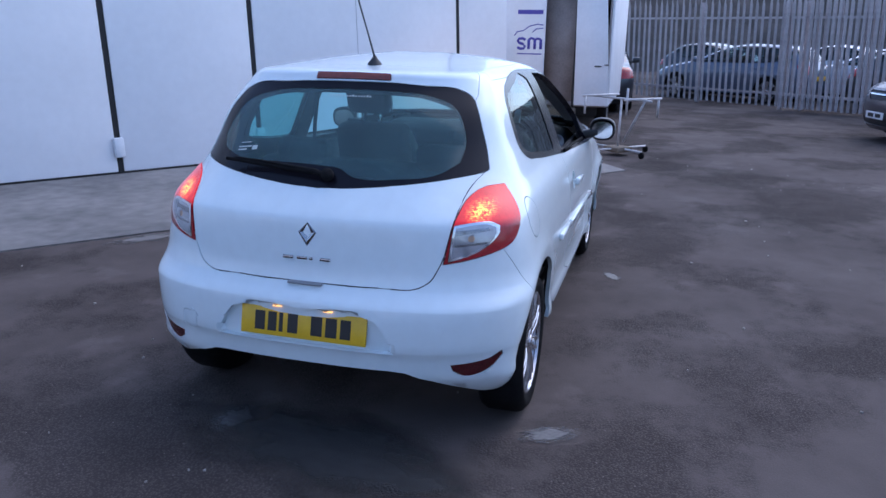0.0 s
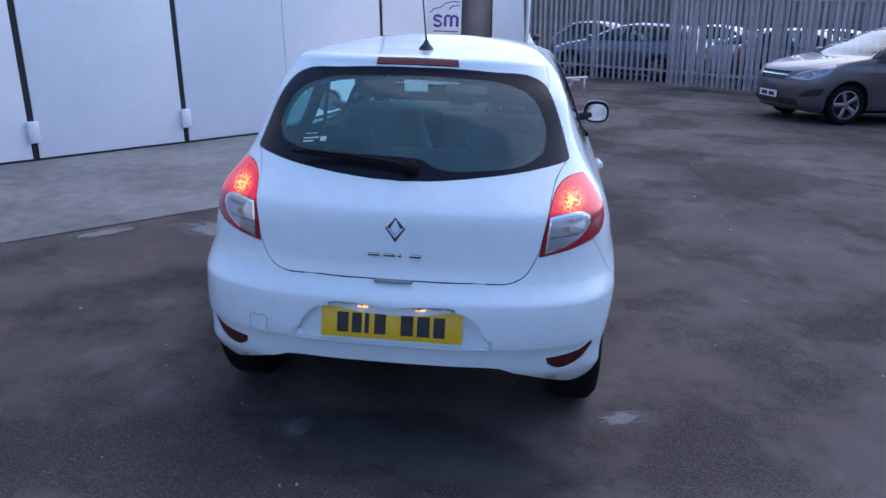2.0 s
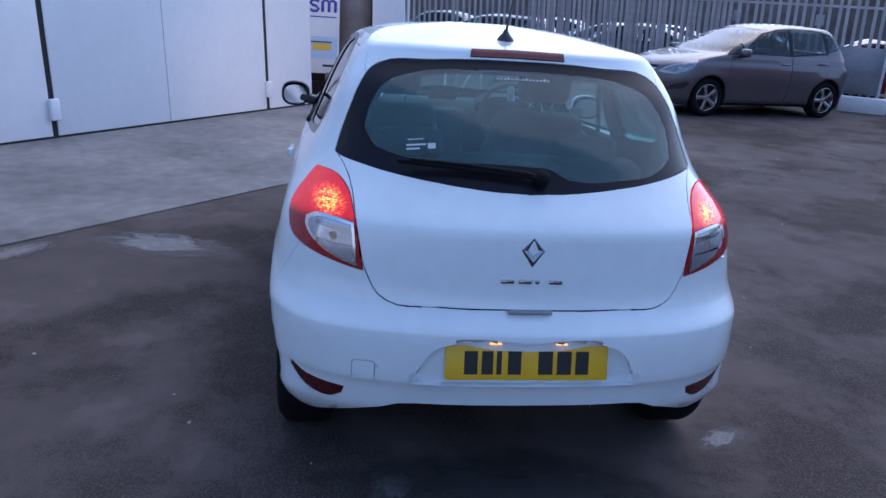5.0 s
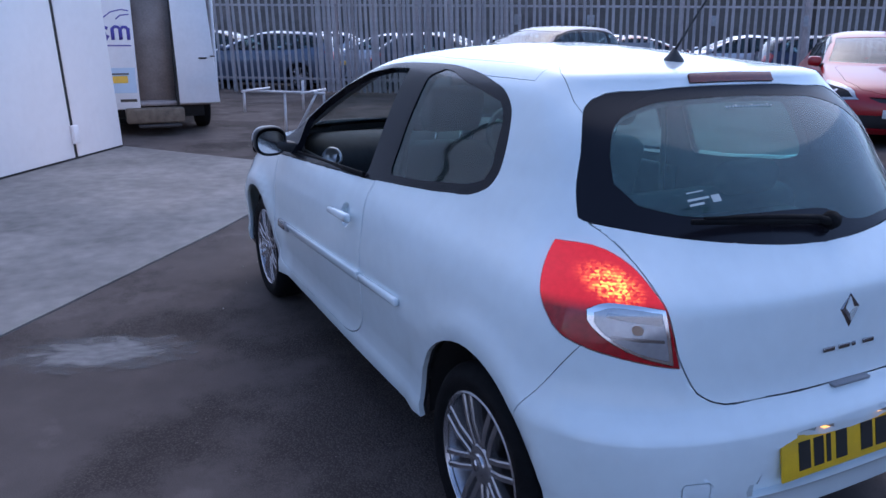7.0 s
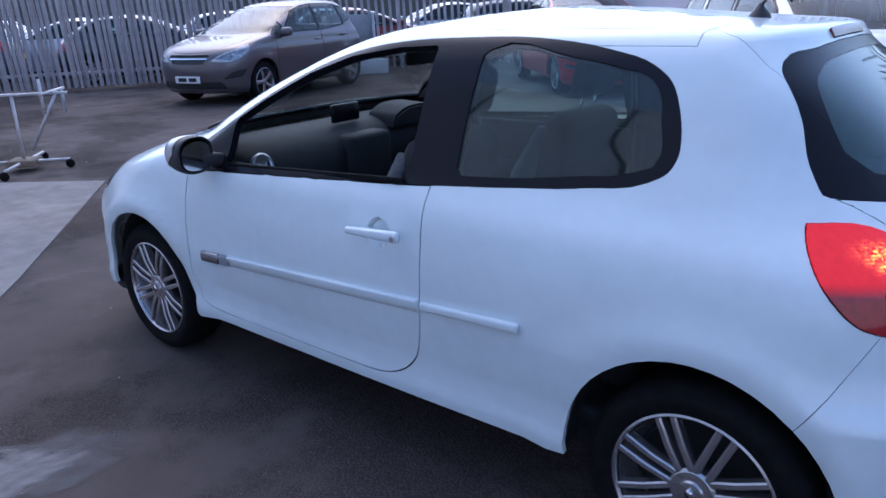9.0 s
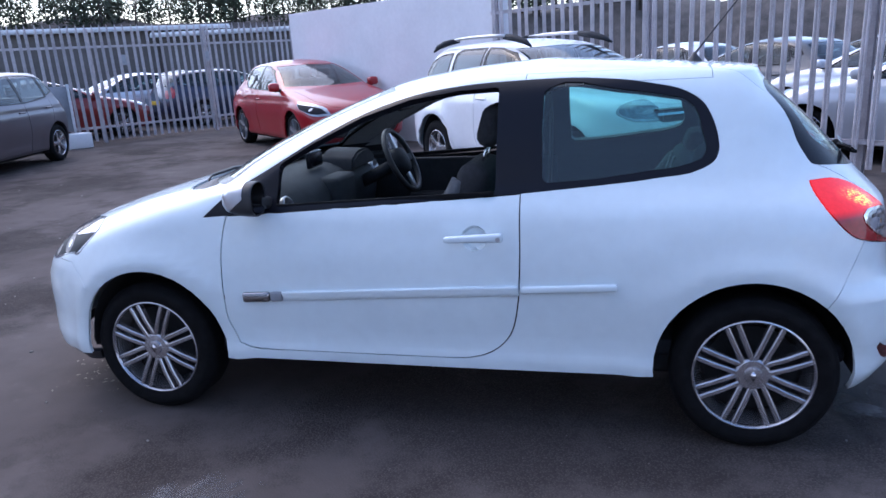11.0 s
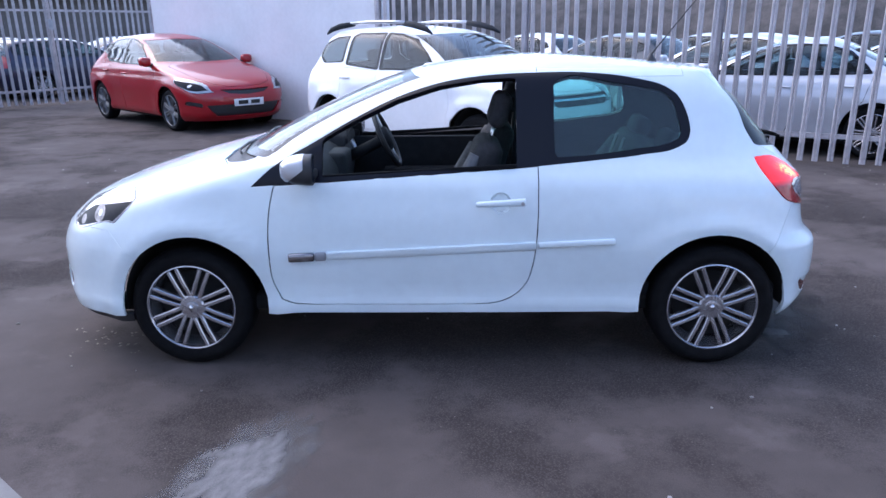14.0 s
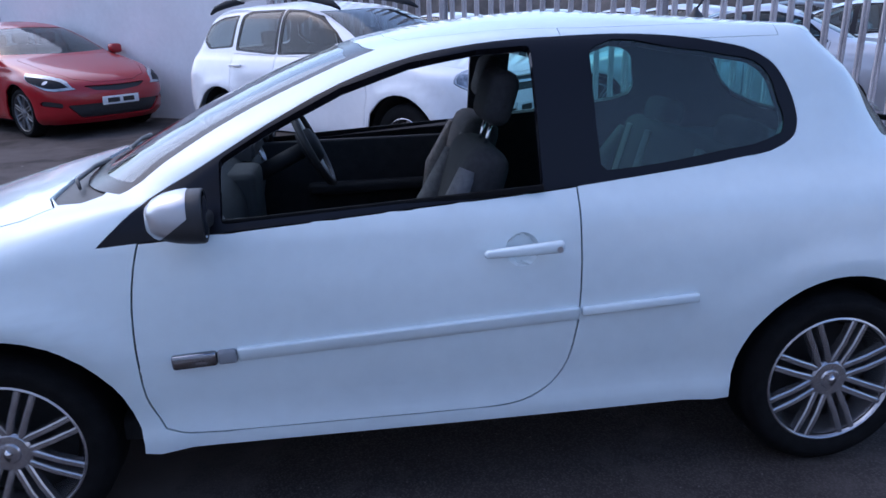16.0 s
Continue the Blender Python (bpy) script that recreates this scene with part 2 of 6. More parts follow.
def box(bm, x0, x1, y0, y1, z0, z1, bevel=0.0, m=None, seg=2):
    """Adds a box, with rounded edges if bevel is given, turned by m."""
    r = bmesh.ops.create_cube(bm, size=1)
    vs = r["verts"]
    mm = Matrix.Translation(((x0 + x1) / 2, (y0 + y1) / 2, (z0 + z1) / 2)) @ Matrix.Diagonal((x1 - x0, y1 - y0, z1 - z0, 1))
    bmesh.ops.transform(bm, matrix=(m or Matrix()) @ mm, verts=vs)
    if bevel:
        es = list({e for v in vs for e in v.link_edges})
        bmesh.ops.bevel(bm, geom=es, offset=bevel, segments=seg, affect="EDGES", profile=0.5)
    return bm


def boxed(*a, **k):
    bm = bmesh.new()
    box(bm, *a, **k)
    if k.get("bevel"):
        sharpen(bm, 50)
    else:
        for e in bm.edges:
            e.smooth = False
    return bm


def lathe(bm, profile, segs=32, axis="y", closed=False, m=None):
    """Turns a profile of (radius, height) pairs about an axis."""
    rings = []
    for r, h in profile:
        ring = []
        for i in range(segs):
            a = 2 * math.pi * i / segs
            c, s = r * math.cos(a), r * math.sin(a)
            p = Vector((c, h, s)) if axis == "y" else Vector((c, s, h)) if axis == "z" else Vector((h, c, s))
            ring.append(bm.verts.new((m @ p) if m else p))
        rings.append(ring)
    pairs = list(zip(rings, rings[1:])) + ([(rings[-1], rings[0])] if closed else [])
    for a, b in pairs:
        for i in range(segs):
            j = (i + 1) % segs
            bm.faces.new((a[i], a[j], b[j], b[i]))
    return bm


def disc(bm, r, h, segs=32, axis="y", m=None):
    vs = []
    for i in range(segs):
        a = 2 * math.pi * i / segs
        c, s = r * math.cos(a), r * math.sin(a)
        p = Vector((c, h, s)) if axis == "y" else Vector((c, s, h)) if axis == "z" else Vector((h, c, s))
        vs.append(bm.verts.new((m @ p) if m else p))
    bm.faces.new(vs)
    return bm


def tube(bm, pts, r, segs=8, closed=False, cap=True):
    """A round bar along a line of points; r may be one radius or one for each point."""
    pts = [Vector(p) for p in pts]
    n = len(pts)
    rs = r if isinstance(r, (list, tuple)) else [r] * n
    up = Vector((0.13, 0.21, 1)).normalized()
    rings = []
    for i, p in enumerate(pts):
        a, b = pts[(i - 1) % n if closed else max(i - 1, 0)], pts[(i + 1) % n if closed else min(i + 1, n - 1)]
        t = (b - a).normalized()
        u = t.cross(up)
        u = u.normalized() if u.length > 1e-4 else t.orthogonal().normalized()
        w = t.cross(u)
        rings.append([bm.verts.new(p + rs[i] * (math.cos(2 * math.pi * k / segs) * u + math.sin(2 * math.pi * k / segs) * w)) for k in range(segs)])
    for a, b in list(zip(rings, rings[1:])) + ([(rings[-1], rings[0])] if closed else []):
        for k in range(segs):
            bm.faces.new((a[k], a[(k + 1) % segs], b[(k + 1) % segs], b[k]))
    if cap and not closed:
        bm.faces.new(rings[0][::-1])
        bm.faces.new(rings[-1])
    return bm


def prism(bm, poly, depth, place):
    """A flat shape of 2D points, given depth along its third axis; place turns (a, b, c) into the world."""
    n = len(poly)
    lo = [bm.verts.new(place(a, b, 0)) for a, b in poly]
    hi = [bm.verts.new(place(a, b, depth)) for a, b in poly]
    bm.faces.new(lo[::-1])
    bm.faces.new(hi)
    for i in range(n):
        bm.faces.new((lo[i], lo[(i + 1) % n], hi[(i + 1) % n], hi[i]))
    bmesh.ops.recalc_face_normals(bm, faces=bm.faces[:])
    return bm


def rounded(poly, r, k=4):
    """The outline with its corners rounded by about r."""
    out = []
    n = len(poly)
    for i in range(n):
        p, a, b = Vector(poly[i]), Vector(poly[i - 1]), Vector(poly[(i + 1) % n])
        u, v = a - p, b - p
        if u.angle(v, math.pi) > radians(160):
            out.append(tuple(p))
            continue
        d = min(r, 0.45 * u.length, 0.45 * v.length)
        s, e = p + u.normalized() * d, p + v.normalized() * d
        for j in range(k + 1):
            t = j / k
            out.append(tuple((1 - t) ** 2 * s + 2 * t * (1 - t) * p + t * t * e))
    return out


def curved(poly, k=4, corner=42):
    """The closed outline as a smooth curve through its points; points that turn by more than corner degrees stay sharp."""
    out = []
    n = len(poly)
    ps = [Vector(p) for p in poly]
    turn = [(ps[i] - ps[i - 1]).angle(ps[(i + 1) % n] - ps[i], 0) > radians(corner) for i in range(n)]
    for i in range(n):
        a, b, c, d = ps[i - 1], ps[i], ps[(i + 1) % n], ps[(i + 2) % n]
        L = (c - b).length
        def tangent(p, q, r):
            l1, l2 = max((q - p).length, 1e-6), max((r - q).length, 1e-6)
            return ((q - p) / l1 * l2 + (r - q) / l2 * l1) / (l1 + l2)
        u = (c - b) / L if turn[i] else tangent(a, b, c)
        v = (c - b) / L if turn[(i + 1) % n] else tangent(b, c, d)
        steps = max(1, min(k, int(L / 0.012)))
        for j in range(steps):
            t = j / steps
            p = b * (2 * t ** 3 - 3 * t * t + 1) + u * L * (t ** 3 - 2 * t * t + t) + c * (3 * t * t - 2 * t ** 3) + v * L * (t ** 3 - t * t)
            out.append((p.x, p.y))
    return out


def pchip(xs, ys, q):
    """Smooth, overshoot-free curve through the table (xs, ys) at q."""
    xs, ys, q = np.array(xs, float), np.array(ys, float), np.array(q, float)
    h = np.diff(xs)
    d = np.diff(ys) / h
    m = np.zeros_like(ys)
    m[0], m[-1] = d[0], d[-1]
    for i in range(1, len(xs) - 1):
        if d[i - 1] * d[i] > 0:
            w1, w2 = 2 * h[i] + h[i - 1], h[i] + 2 * h[i - 1]
            m[i] = (w1 + w2) / (w1 / d[i - 1] + w2 / d[i])
    k = np.clip(np.searchsorted(xs, q) - 1, 0, len(h) - 1)
    t = (q - xs[k]) / h[k]
    return ((1 + 2 * t) * (1 - t) ** 2 * ys[k] + t * (1 - t) ** 2 * h[k] * m[k] + t * t * (3 - 2 * t) * ys[k + 1] + t * t * (t - 1) * h[k] * m[k + 1])


# ---- car bodies ----
def car_shell(front, rear, width, corner_f, corner_r, square=(2.4, 2.8), taper=(0.04, 0.09), arches=(), nu=40, nv=50, extra=()):
    """A car's skin as a stack of level outlines. front, rear, width, corner_f and corner_r are tables of (height, value)."""
    cut = lambda tab, q: pchip([a for a, _ in tab], [b for _, b in tab], q)
    fine = np.linspace(front[0][0], front[-1][0], 900)
    fx, rx, wx = cut(front, fine), cut(rear, fine), cut(width, fine)
    step = np.sqrt(np.diff(fine) ** 2 + np.maximum(np.maximum(abs(np.diff(fx)), abs(np.diff(rx))) * 0.8, abs(np.diff(wx))) ** 2)
    s = np.concatenate([[0], np.cumsum(step)])
    zs = np.interp(np.linspace(0, s[-1], nv), s, fine)
    zs = np.array(sorted([z for z in zs if all(abs(z - e) > 0.007 for e in extra)] + list(extra)))
    bm = bmesh.new()
    loops = []
    for z in zs:
        f, r, w = (float(cut(t, [z])[0]) for t in (front, rear, width))
        lf, lr = (float(cut(t, [z])[0]) for t in (corner_f, corner_r))
        if lf + lr > (r - f) * 0.96:
            k = (r - f) * 0.96 / (lf + lr)
            lf, lr = lf * k, lr * k
        half = []
        na = nu * 3 // 10
        nb = nu - 2 * na
        for i in range(na):
            a = math.pi / 2 * i / na
            half.append((f + lf * (1 - math.cos(a) ** (2 / square[0])), w * math.sin(a) ** (2 / square[0])))
        for i in range(nb + 1):
            half.append((f + lf + (r - lr - f - lf) * i / nb, w))
        for i in range(na - 1, -1, -1):
            a = math.pi / 2 * i / na
            half.append((r - lr * (1 - math.cos(a) ** (2 / square[1])), w * math.sin(a) ** (2 / square[1])))
        up = min(max((z - 0.85) / 0.3, 0), 1)
        tp = taper[0] + (taper[1] - taper[0]) * up
        mid, span = 0.0, 1.9
        pts = []
        for x, y in half:
            t = min(max((x - mid) / span, 0), 1)
            y *= 1 - tp * t * t * (3 - 2 * t) * 1.3
            for ax, az, ar, am in arches:
                d = math.hypot(x - ax, z - az)
                y += am * math.exp(-((d - ar) / 0.058) ** 2) * min(1, y / 0.6) * (1 if z < 1.0 else 0)
            pts.append((x, y))
        n = len(pts)
        loop = [bm.verts.new((x, -y, z)) for x, y in pts] + [bm.verts.new((x, y, z)) for x, y in pts[-2:0:-1]]
        loops.append((loop, n))
    size = len(loops[0][0])
    for (a, _), (b, _) in zip(loops, loops[1:]):
        for i in range(size):
            j = (i + 1) % size
            bm.faces.new((a[i], a[j], b[j], b[i]))
    top, n = loops[-1]
    for i in range(n - 1):
        a, b = top[i], top[i + 1]
        c, d = top[-i - 1 if i < n - 2 else n - 1], top[-i if i else 0]
        vs = []
        for v in (a, b, c, d):
            if v not in vs:
                vs.append(v)
        if len(vs) > 2:
            bm.faces.new(vs)
    bmesh.ops.recalc_face_normals(bm, faces=bm.faces[:])
    bm.faces.layers.int.new("region")
    bm.normal_update()
    keep = bm.verts.layers.float_vector.new("nrm")
    for v in bm.verts:
        v[keep] = v.normal
    return bm


AX = {"y": (0, 2), "x": (1, 2), "z": (0, 1)}


def inside(p, poly):
    x, y = p
    odd = False
    for (a, b), (c, d) in zip(poly, poly[1:] + poly[:1]):
        if (b > y) != (d > y) and x < (c - a) * (y - b) / (d - b) + a:
            odd = not odd
    return odd


def carve(bm, poly, axis, region, keep=lambda c: True, only=None):
    """Scores an outline into the skin along an axis and marks the faces within it as a region."""
    i, j = AX[axis]
    lay = bm.faces.layers.int["region"]
    poly = [tuple(p) for p in poly]
    pad = 0.004
    X0, X1 = min(p[0] for p in poly) - 0.1, max(p[0] for p in poly) + 0.1
    Y0, Y1 = min(p[1] for p in poly) - 0.1, max(p[1] for p in poly) + 0.1
    near = []
    for f in bm.faces:
        c = f.calc_center_median()
        if X0 < c[i] < X1 and Y0 < c[j] < Y1 and keep(c):
            near.append(f)
    near, bounds = set(near), {}
    for (a, b), (c, d) in zip(poly, poly[1:] + poly[:1]):
        x0, x1, y0, y1 = min(a, c) - pad, max(a, c) + pad, min(b, d) - pad, max(b, d) + pad
        pick = []
        for f in near:
            if f not in bounds:
                us, ws = [v.co[i] for v in f.verts], [v.co[j] for v in f.verts]
                bounds[f] = (min(us), max(us), min(ws), max(ws))
            q = bounds[f]
            if q[0] < x1 and q[1] > x0 and q[2] < y1 and q[3] > y0:
                pick.append(f)
        if not pick:
            continue
        no, co = Vector(), Vector()
        no[i], no[j] = d - b, a - c
        if no.length < 1e-7:
            continue
        co[i], co[j] = a, b
        no.normalize()
        off = {v: (v.co - co).dot(no) for f in pick for v in f.verts}
        on = {v for v, q in off.items() if abs(q) < 1e-5}
        for e in {e for f in pick for e in f.edges}:
            u, w = e.verts
            if u not in on and w not in on and off[u] * off[w] < 0:
                on.add(bmesh.utils.edge_split(e, u, off[u] / (off[u] - off[w]))[1])
        for f in pick:
            cut = [v for v in f.verts if v in on]
            if len(cut) < 2:
                continue
            u, w = max(((p, q) for k, p in enumerate(cut) for q in cut[k + 1:]), key=lambda pq: (pq[0].co - pq[1].co).length_squared)
            if any(e.other_vert(u) is w for e in u.link_edges):
                continue
            sides = {off[v] > 0 for v in f.verts if v not in on}
            if len(sides) < 2:
                continue
            half = bmesh.utils.face_split(f, u, w)[0]
            bounds.pop(f, None)
            near.add(half)
    got = []
    for f in near:
        c = f.calc_center_median()
        if keep(c) and (only is None or f[lay] in only) and inside((c[i], c[j]), poly):
            f[lay] = region
            got.append(f)
    return got


def lift(bm, regions, offset=0.0, flip=False):
    """A new bmesh of the skin's faces in these regions, moved out along the skin by offset."""
    lay = bm.faces.layers.int["region"]
    out, made = bmesh.new(), {}
    src, dst = bm.verts.layers.float_vector["nrm"], out.verts.layers.float_vector.new("nrm")
    for f in bm.faces:
        if f[lay] in regions:
            vs = []
            for v in f.verts:
                if v not in made:
                    n = v[src] if v[src].length > 0.5 else v.normal
                    made[v] = out.verts.new(v.co + n * offset)
                    made[v][dst] = v[src]
                vs.append(made[v])
            try:
                out.faces.new(vs[::-1] if flip else vs)
            except ValueError:
                pass
    bmesh.ops.remove_doubles(out, verts=out.verts[:], dist=0.0008)
    bmesh.ops.dissolve_degenerate(out, edges=out.edges[:], dist=0.0004)
    out.normal_update()
    return out


def seam(bm, gap=0.002, depth=0.012):
    """Draws a panel's border in by gap and folds it back by depth, so that a true joint shows."""
    edges = [e for e in bm.edges if len(e.link_faces) == 1]
    shift = {}
    for e in edges:
        f = e.link_faces[0]
        c = f.calc_center_median()
        t = (e.verts[1].co - e.verts[0].co).normalized()
        d = c - e.verts[0].co
        d = d - t * d.dot(t)
        if d.length > 1e-9:
            for v in e.verts:
                shift.setdefault(v, Vector())
                shift[v] += d.normalized()
    keep = bm.verts.layers.float_vector.get("nrm")
    back = {v: -(v[keep].copy() if keep and v[keep].length > 0.5 else v.normal.copy()) * depth for v in shift}
    for v, d in shift.items():
        if d.length > 1e-6:
            v.co += d.normalized() * gap
    for e in edges:
        e.smooth = False
    r = bmesh.ops.extrude_edge_only(bm, edges=edges)
    olds = list(shift)
    for g in r["geom"]:
        if isinstance(g, bmesh.types.BMVert):
            o = min((e.other_vert(g) for e in g.link_edges if e.other_vert(g) in shift), key=lambda q: (q.co - g.co).length, default=None)
            if o is not None:
                g.co += back[o]
    return bm


def circle(cx, cz, r, k=40, a0=0.0, a1=360.0):
    return [(cx + r * math.cos(radians(a0 + (a1 - a0) * i / k)), cz + r * math.sin(radians(a0 + (a1 - a0) * i / k))) for i in range(k)]


def wheel(parent, x, y, radius, rim, width, side, spokes, style, group_mat=ALLOY, detail=True, spread=1.0):
    """A wheel under its car: tyre, rim barrel, spokes, hub cap. side: -1 shows its face to -y."""
    w = new("wheel")
    w.parent = parent
    w.location = (x, y, radius)
    w.rotation_euler = (0, radians(random.uniform(0, 360)) if not detail else 0, 0)
    s = side
    hw = width / 2
    segs = 56 if detail else 24
    bm = bmesh.new()
    lathe(bm, [(rim - 0.012, s * hw * 0.80), (rim + 0.006, s * hw * 0.92), (rim + 0.03, s * hw * 1.0), ((rim + radius) / 2 + 0.01, s * hw * 1.03), (radius - 0.025, s * hw * 0.95), (radius - 0.008, s * hw * 0.80), (radius, s * hw * 0.6), (radius, -s * hw * 0.6), (radius - 0.012, -s * hw * 0.85), (radius - 0.05, -s * hw), (rim, -s * hw * 0.8)], segs)
    bmesh.ops.recalc_face_normals(bm, faces=bm.faces[:])
    part("tyre", bm, RUBBER, w)
    bm = bmesh.new()
    lathe(bm, [(rim + 0.004, s * hw * 0.92), (rim - 0.002, s * hw * 0.95), (rim - 0.007, s * hw * 0.90), (rim - 0.012, s * hw * 0.66), (rim - 0.035, s * hw * 0.1), (rim - 0.04, -s * hw * 0.7)], segs)
    bmesh.ops.recalc_face_normals(bm, faces=bm.faces[:])
    sharpen(bm, 40)
    part("rim", bm, group_mat, w)
    bm = bmesh.new()
    disc(bm, rim - 0.03, -s * hw * 0.15, 32)
    lathe(bm, [(rim * 0.78, s * hw * 0.05), (rim * 0.78, -s * hw * 0.1)], 32)
    disc(bm, rim * 0.78, s * hw * 0.05, 32)
    part("brake_disc", bm, WELL, w)
    for i in range(spokes):
        a = 2 * math.pi * (i + 0.5) / spokes
        m = Matrix.Rotation(-a, 4, "Y")
        if style == "double":
            arms = [(-1, 0), (1, 0)]
        else:
            arms = [(0, 0)]
        bm = bmesh.new()
        for sg, _ in arms:
            r0, r1 = 0.048, rim - (0.003 if style == "double" else 0.014)
            d0, d1 = (0.0175 * sg * spread, 0.0215 * sg * spread) if style == "double" else (0, 0)
            w0, w1 = (0.0105, 0.0098) if style == "double" else (0.026, 0.034)
            y0, y1 = s * hw * 0.80, s * hw * 0.90
            vs = []
            for r, d, ww, yy in ((r0, d0, w0, y0), ((r0 + r1) / 2, (d0 + d1) / 2, (w0 + w1) / 2, (y0 + y1) / 2 + s * 0.006), (r1, d1, w1, y1)):
                vs.append([bm.verts.new(m @ Vector(p)) for p in ((r, yy - s * 0.03, d - ww), (r, yy - s * 0.004, d - ww), (r, yy, d - ww * 0.55), (r, yy, d + ww * 0.55), (r, yy - s * 0.004, d + ww), (r, yy - s * 0.03, d + ww))])
            for p, q in zip(vs, vs[1:]):
                for k in range(5):
                    bm.faces.new((p[k], p[k + 1], q[k + 1], q[k]))
        bmesh.ops.recalc_face_normals(bm, faces=bm.faces[:])
        sharpen(bm, 40)
        part("spoke", bm, group_mat, w)
    bm = bmesh.new()
    lathe(bm, [(0.066, s * hw * 0.45), (0.064, s * hw * 0.76), (0.056, s * hw * 0.83), (0.034, s * hw * 0.84), (0.030, s * hw * 0.90), (0.02, s * hw * 0.92), (0.0005, s * hw * 0.925)], 28)
    bmesh.ops.recalc_face_normals(bm, faces=bm.faces[:])
    sharpen(bm, 35)
    part("hub_cap", bm, group_mat, w)
    return w


# ---- the yard: axes along and across the white workshop front ----
# the yard falls to one side, so upright walls lean against it
LEAN = -0.04
CORNER = Vector((-7.93, -1.15, 0))
ALONG, ACROSS = Vector((-0.833, 0.553, 0)).normalized(), Vector((0.553, 0.833, 0)).normalized()
YARD = Matrix((( ALONG.x, ACROSS.x, 0, CORNER.x), (ALONG.y, ACROSS.y, LEAN, CORNER.y), (0, 0, 1, 0), (0, 0, 0, 1)))


def asphalt():
    """Worn asphalt: smooth paler skin broken by darker coarse patches with bare stone, damp in places."""
    m = mat("asphalt", (0.120, 0.101, 0.095), rough=0.85, second=(0.080, 0.068, 0.064), scale=0.45, detail=9, spec=0.07)
    nt = m.node_tree
    bs = nt.nodes["Principled BSDF"]
    old = bs.inputs["Base Color"].links[0].from_socket
    tc = nt.nodes.new("ShaderNodeTexCoord")

    def tex(kind, scale, detail=2.0, rough=0.5):
        n = nt.nodes.new(kind)
        n.inputs["Scale"].default_value = scale
        n.inputs["Detail"].default_value = detail
        n.inputs["Roughness"].default_value = rough
        nt.links.new(tc.outputs["Object"], n.inputs["Vector"])
        return n

    def span(src, a, b, c, d):
        n = nt.nodes.new("ShaderNodeMapRange")
        for k, v in enumerate((a, b, c, d)):
            n.inputs[k + 1].default_value = v
        nt.links.new(src, n.inputs[0])
        return n.outputs[0]

    def math2(op, a, b):
        n = nt.nodes.new("ShaderNodeMath")
        n.operation = op
        for k, v in enumerate((a, b)):
            if isinstance(v, float):
                n.inputs[k].default_value = v
            else:
                nt.links.new(v, n.inputs[k])
        return n.outputs[0]

    stones = tex("ShaderNodeTexVoronoi", 105, 0.0)
    fine = tex("ShaderNodeTexNoise", 240, 3.0)
    patch = span(tex("ShaderNodeTexNoise", 0.62, 10.0, 0.66).outputs[0], 0.475, 0.55, 0.0, 1.0)
    speck = span(stones.outputs["Distance"], 0.05, 0.6, 1.42, 0.74)
    coarse = math2("ADD", math2("MULTIPLY", patch, math2("SUBTRACT", math2("MULTIPLY", speck, 0.75), 1.0)), 1.0)
    value = math2("MULTIPLY", coarse, span(fine.outputs[0], 0.3, 0.7, 0.86, 1.14))
    damp = span(tex("ShaderNodeTexNoise", 0.33, 7.0, 0.6).outputs[0], 0.47, 0.60, 0.0, 1.0)
    value = math2("MULTIPLY", value, span(damp, 0.0, 1.0, 1.04, 0.86))
    film = span(tex("ShaderNodeTexNoise", 1.7, 9.0, 0.62).outputs[0], 0.585, 0.635, 0.0, 1.0)
    value = math2("MULTIPLY", value, span(film, 0.0, 1.0, 1.0, 1.20))
    # pale chippings lie singly in the worn patches
    chips = tex("ShaderNodeTexVoronoi", 34, 0.0)
    lone = nt.nodes.new("ShaderNodeSeparateColor")
    nt.links.new(chips.outputs["Color"], lone.inputs[0])
    chip = math2("MULTIPLY", span(chips.outputs["Distance"], 0.10, 0.16, 1.0, 0.0), span(lone.outputs[0], 0.78, 0.84, 0.0, 1.0))
    value = math2("ADD", value, math2("MULTIPLY", chip, math2("MULTIPLY", patch, 0.9)))
    hv = nt.nodes.new("ShaderNodeHueSaturation")
    nt.links.new(value, hv.inputs["Value"])
    nt.links.new(old, hv.inputs["Color"])
    nt.links.new(hv.outputs[0], bs.inputs["Base Color"])
    nt.links.new(span(tex("ShaderNodeTexNoise", 0.9, 9.0).outputs[0], 0.35, 0.68, 0.95, 0.75), bs.inputs["Roughness"])
    b = nt.nodes.new("ShaderNodeBump")
    b.inputs["Distance"].default_value = 0.006
    nt.links.new(span(patch, 0.0, 1.0, 0.12, 0.7), b.inputs["Strength"])
    nt.links.new(stones.outputs["Distance"], b.inputs["Height"])
    nt.links.new(b.outputs[0], bs.inputs["Normal"])
    return m


ASPHALT = asphalt()
CONCRETE = mat("concrete", (0.25, 0.238, 0.228), rough=0.88, second=(0.12, 0.115, 0.112), scale=0.8, bump=0.25, bump_scale=70, detail=9)

bm = bmesh.new()
bmesh.ops.create_grid(bm, x_segments=2, y_segments=2, size=400)
tagged(link("ground", bm, ASPHALT), "dark worn asphalt yard with damp patches", "ground", kind="structure")
bm = bmesh.new()
prism(bm, [(0.06, -0.05), (-0.98, 2.80), (-1.15, 3.22), (-4.0, 3.05), (-7.9, 2.66), (-14.0, 2.1), (-14.0, -0.05)], 0.012, lambda a, b, c: YARD @ Vector((a, b, c)))
apron = tagged(link("pavement", bm, CONCRETE, smooth=False), "pale stained concrete strip along the workshop front", "pavement", kind="structure")

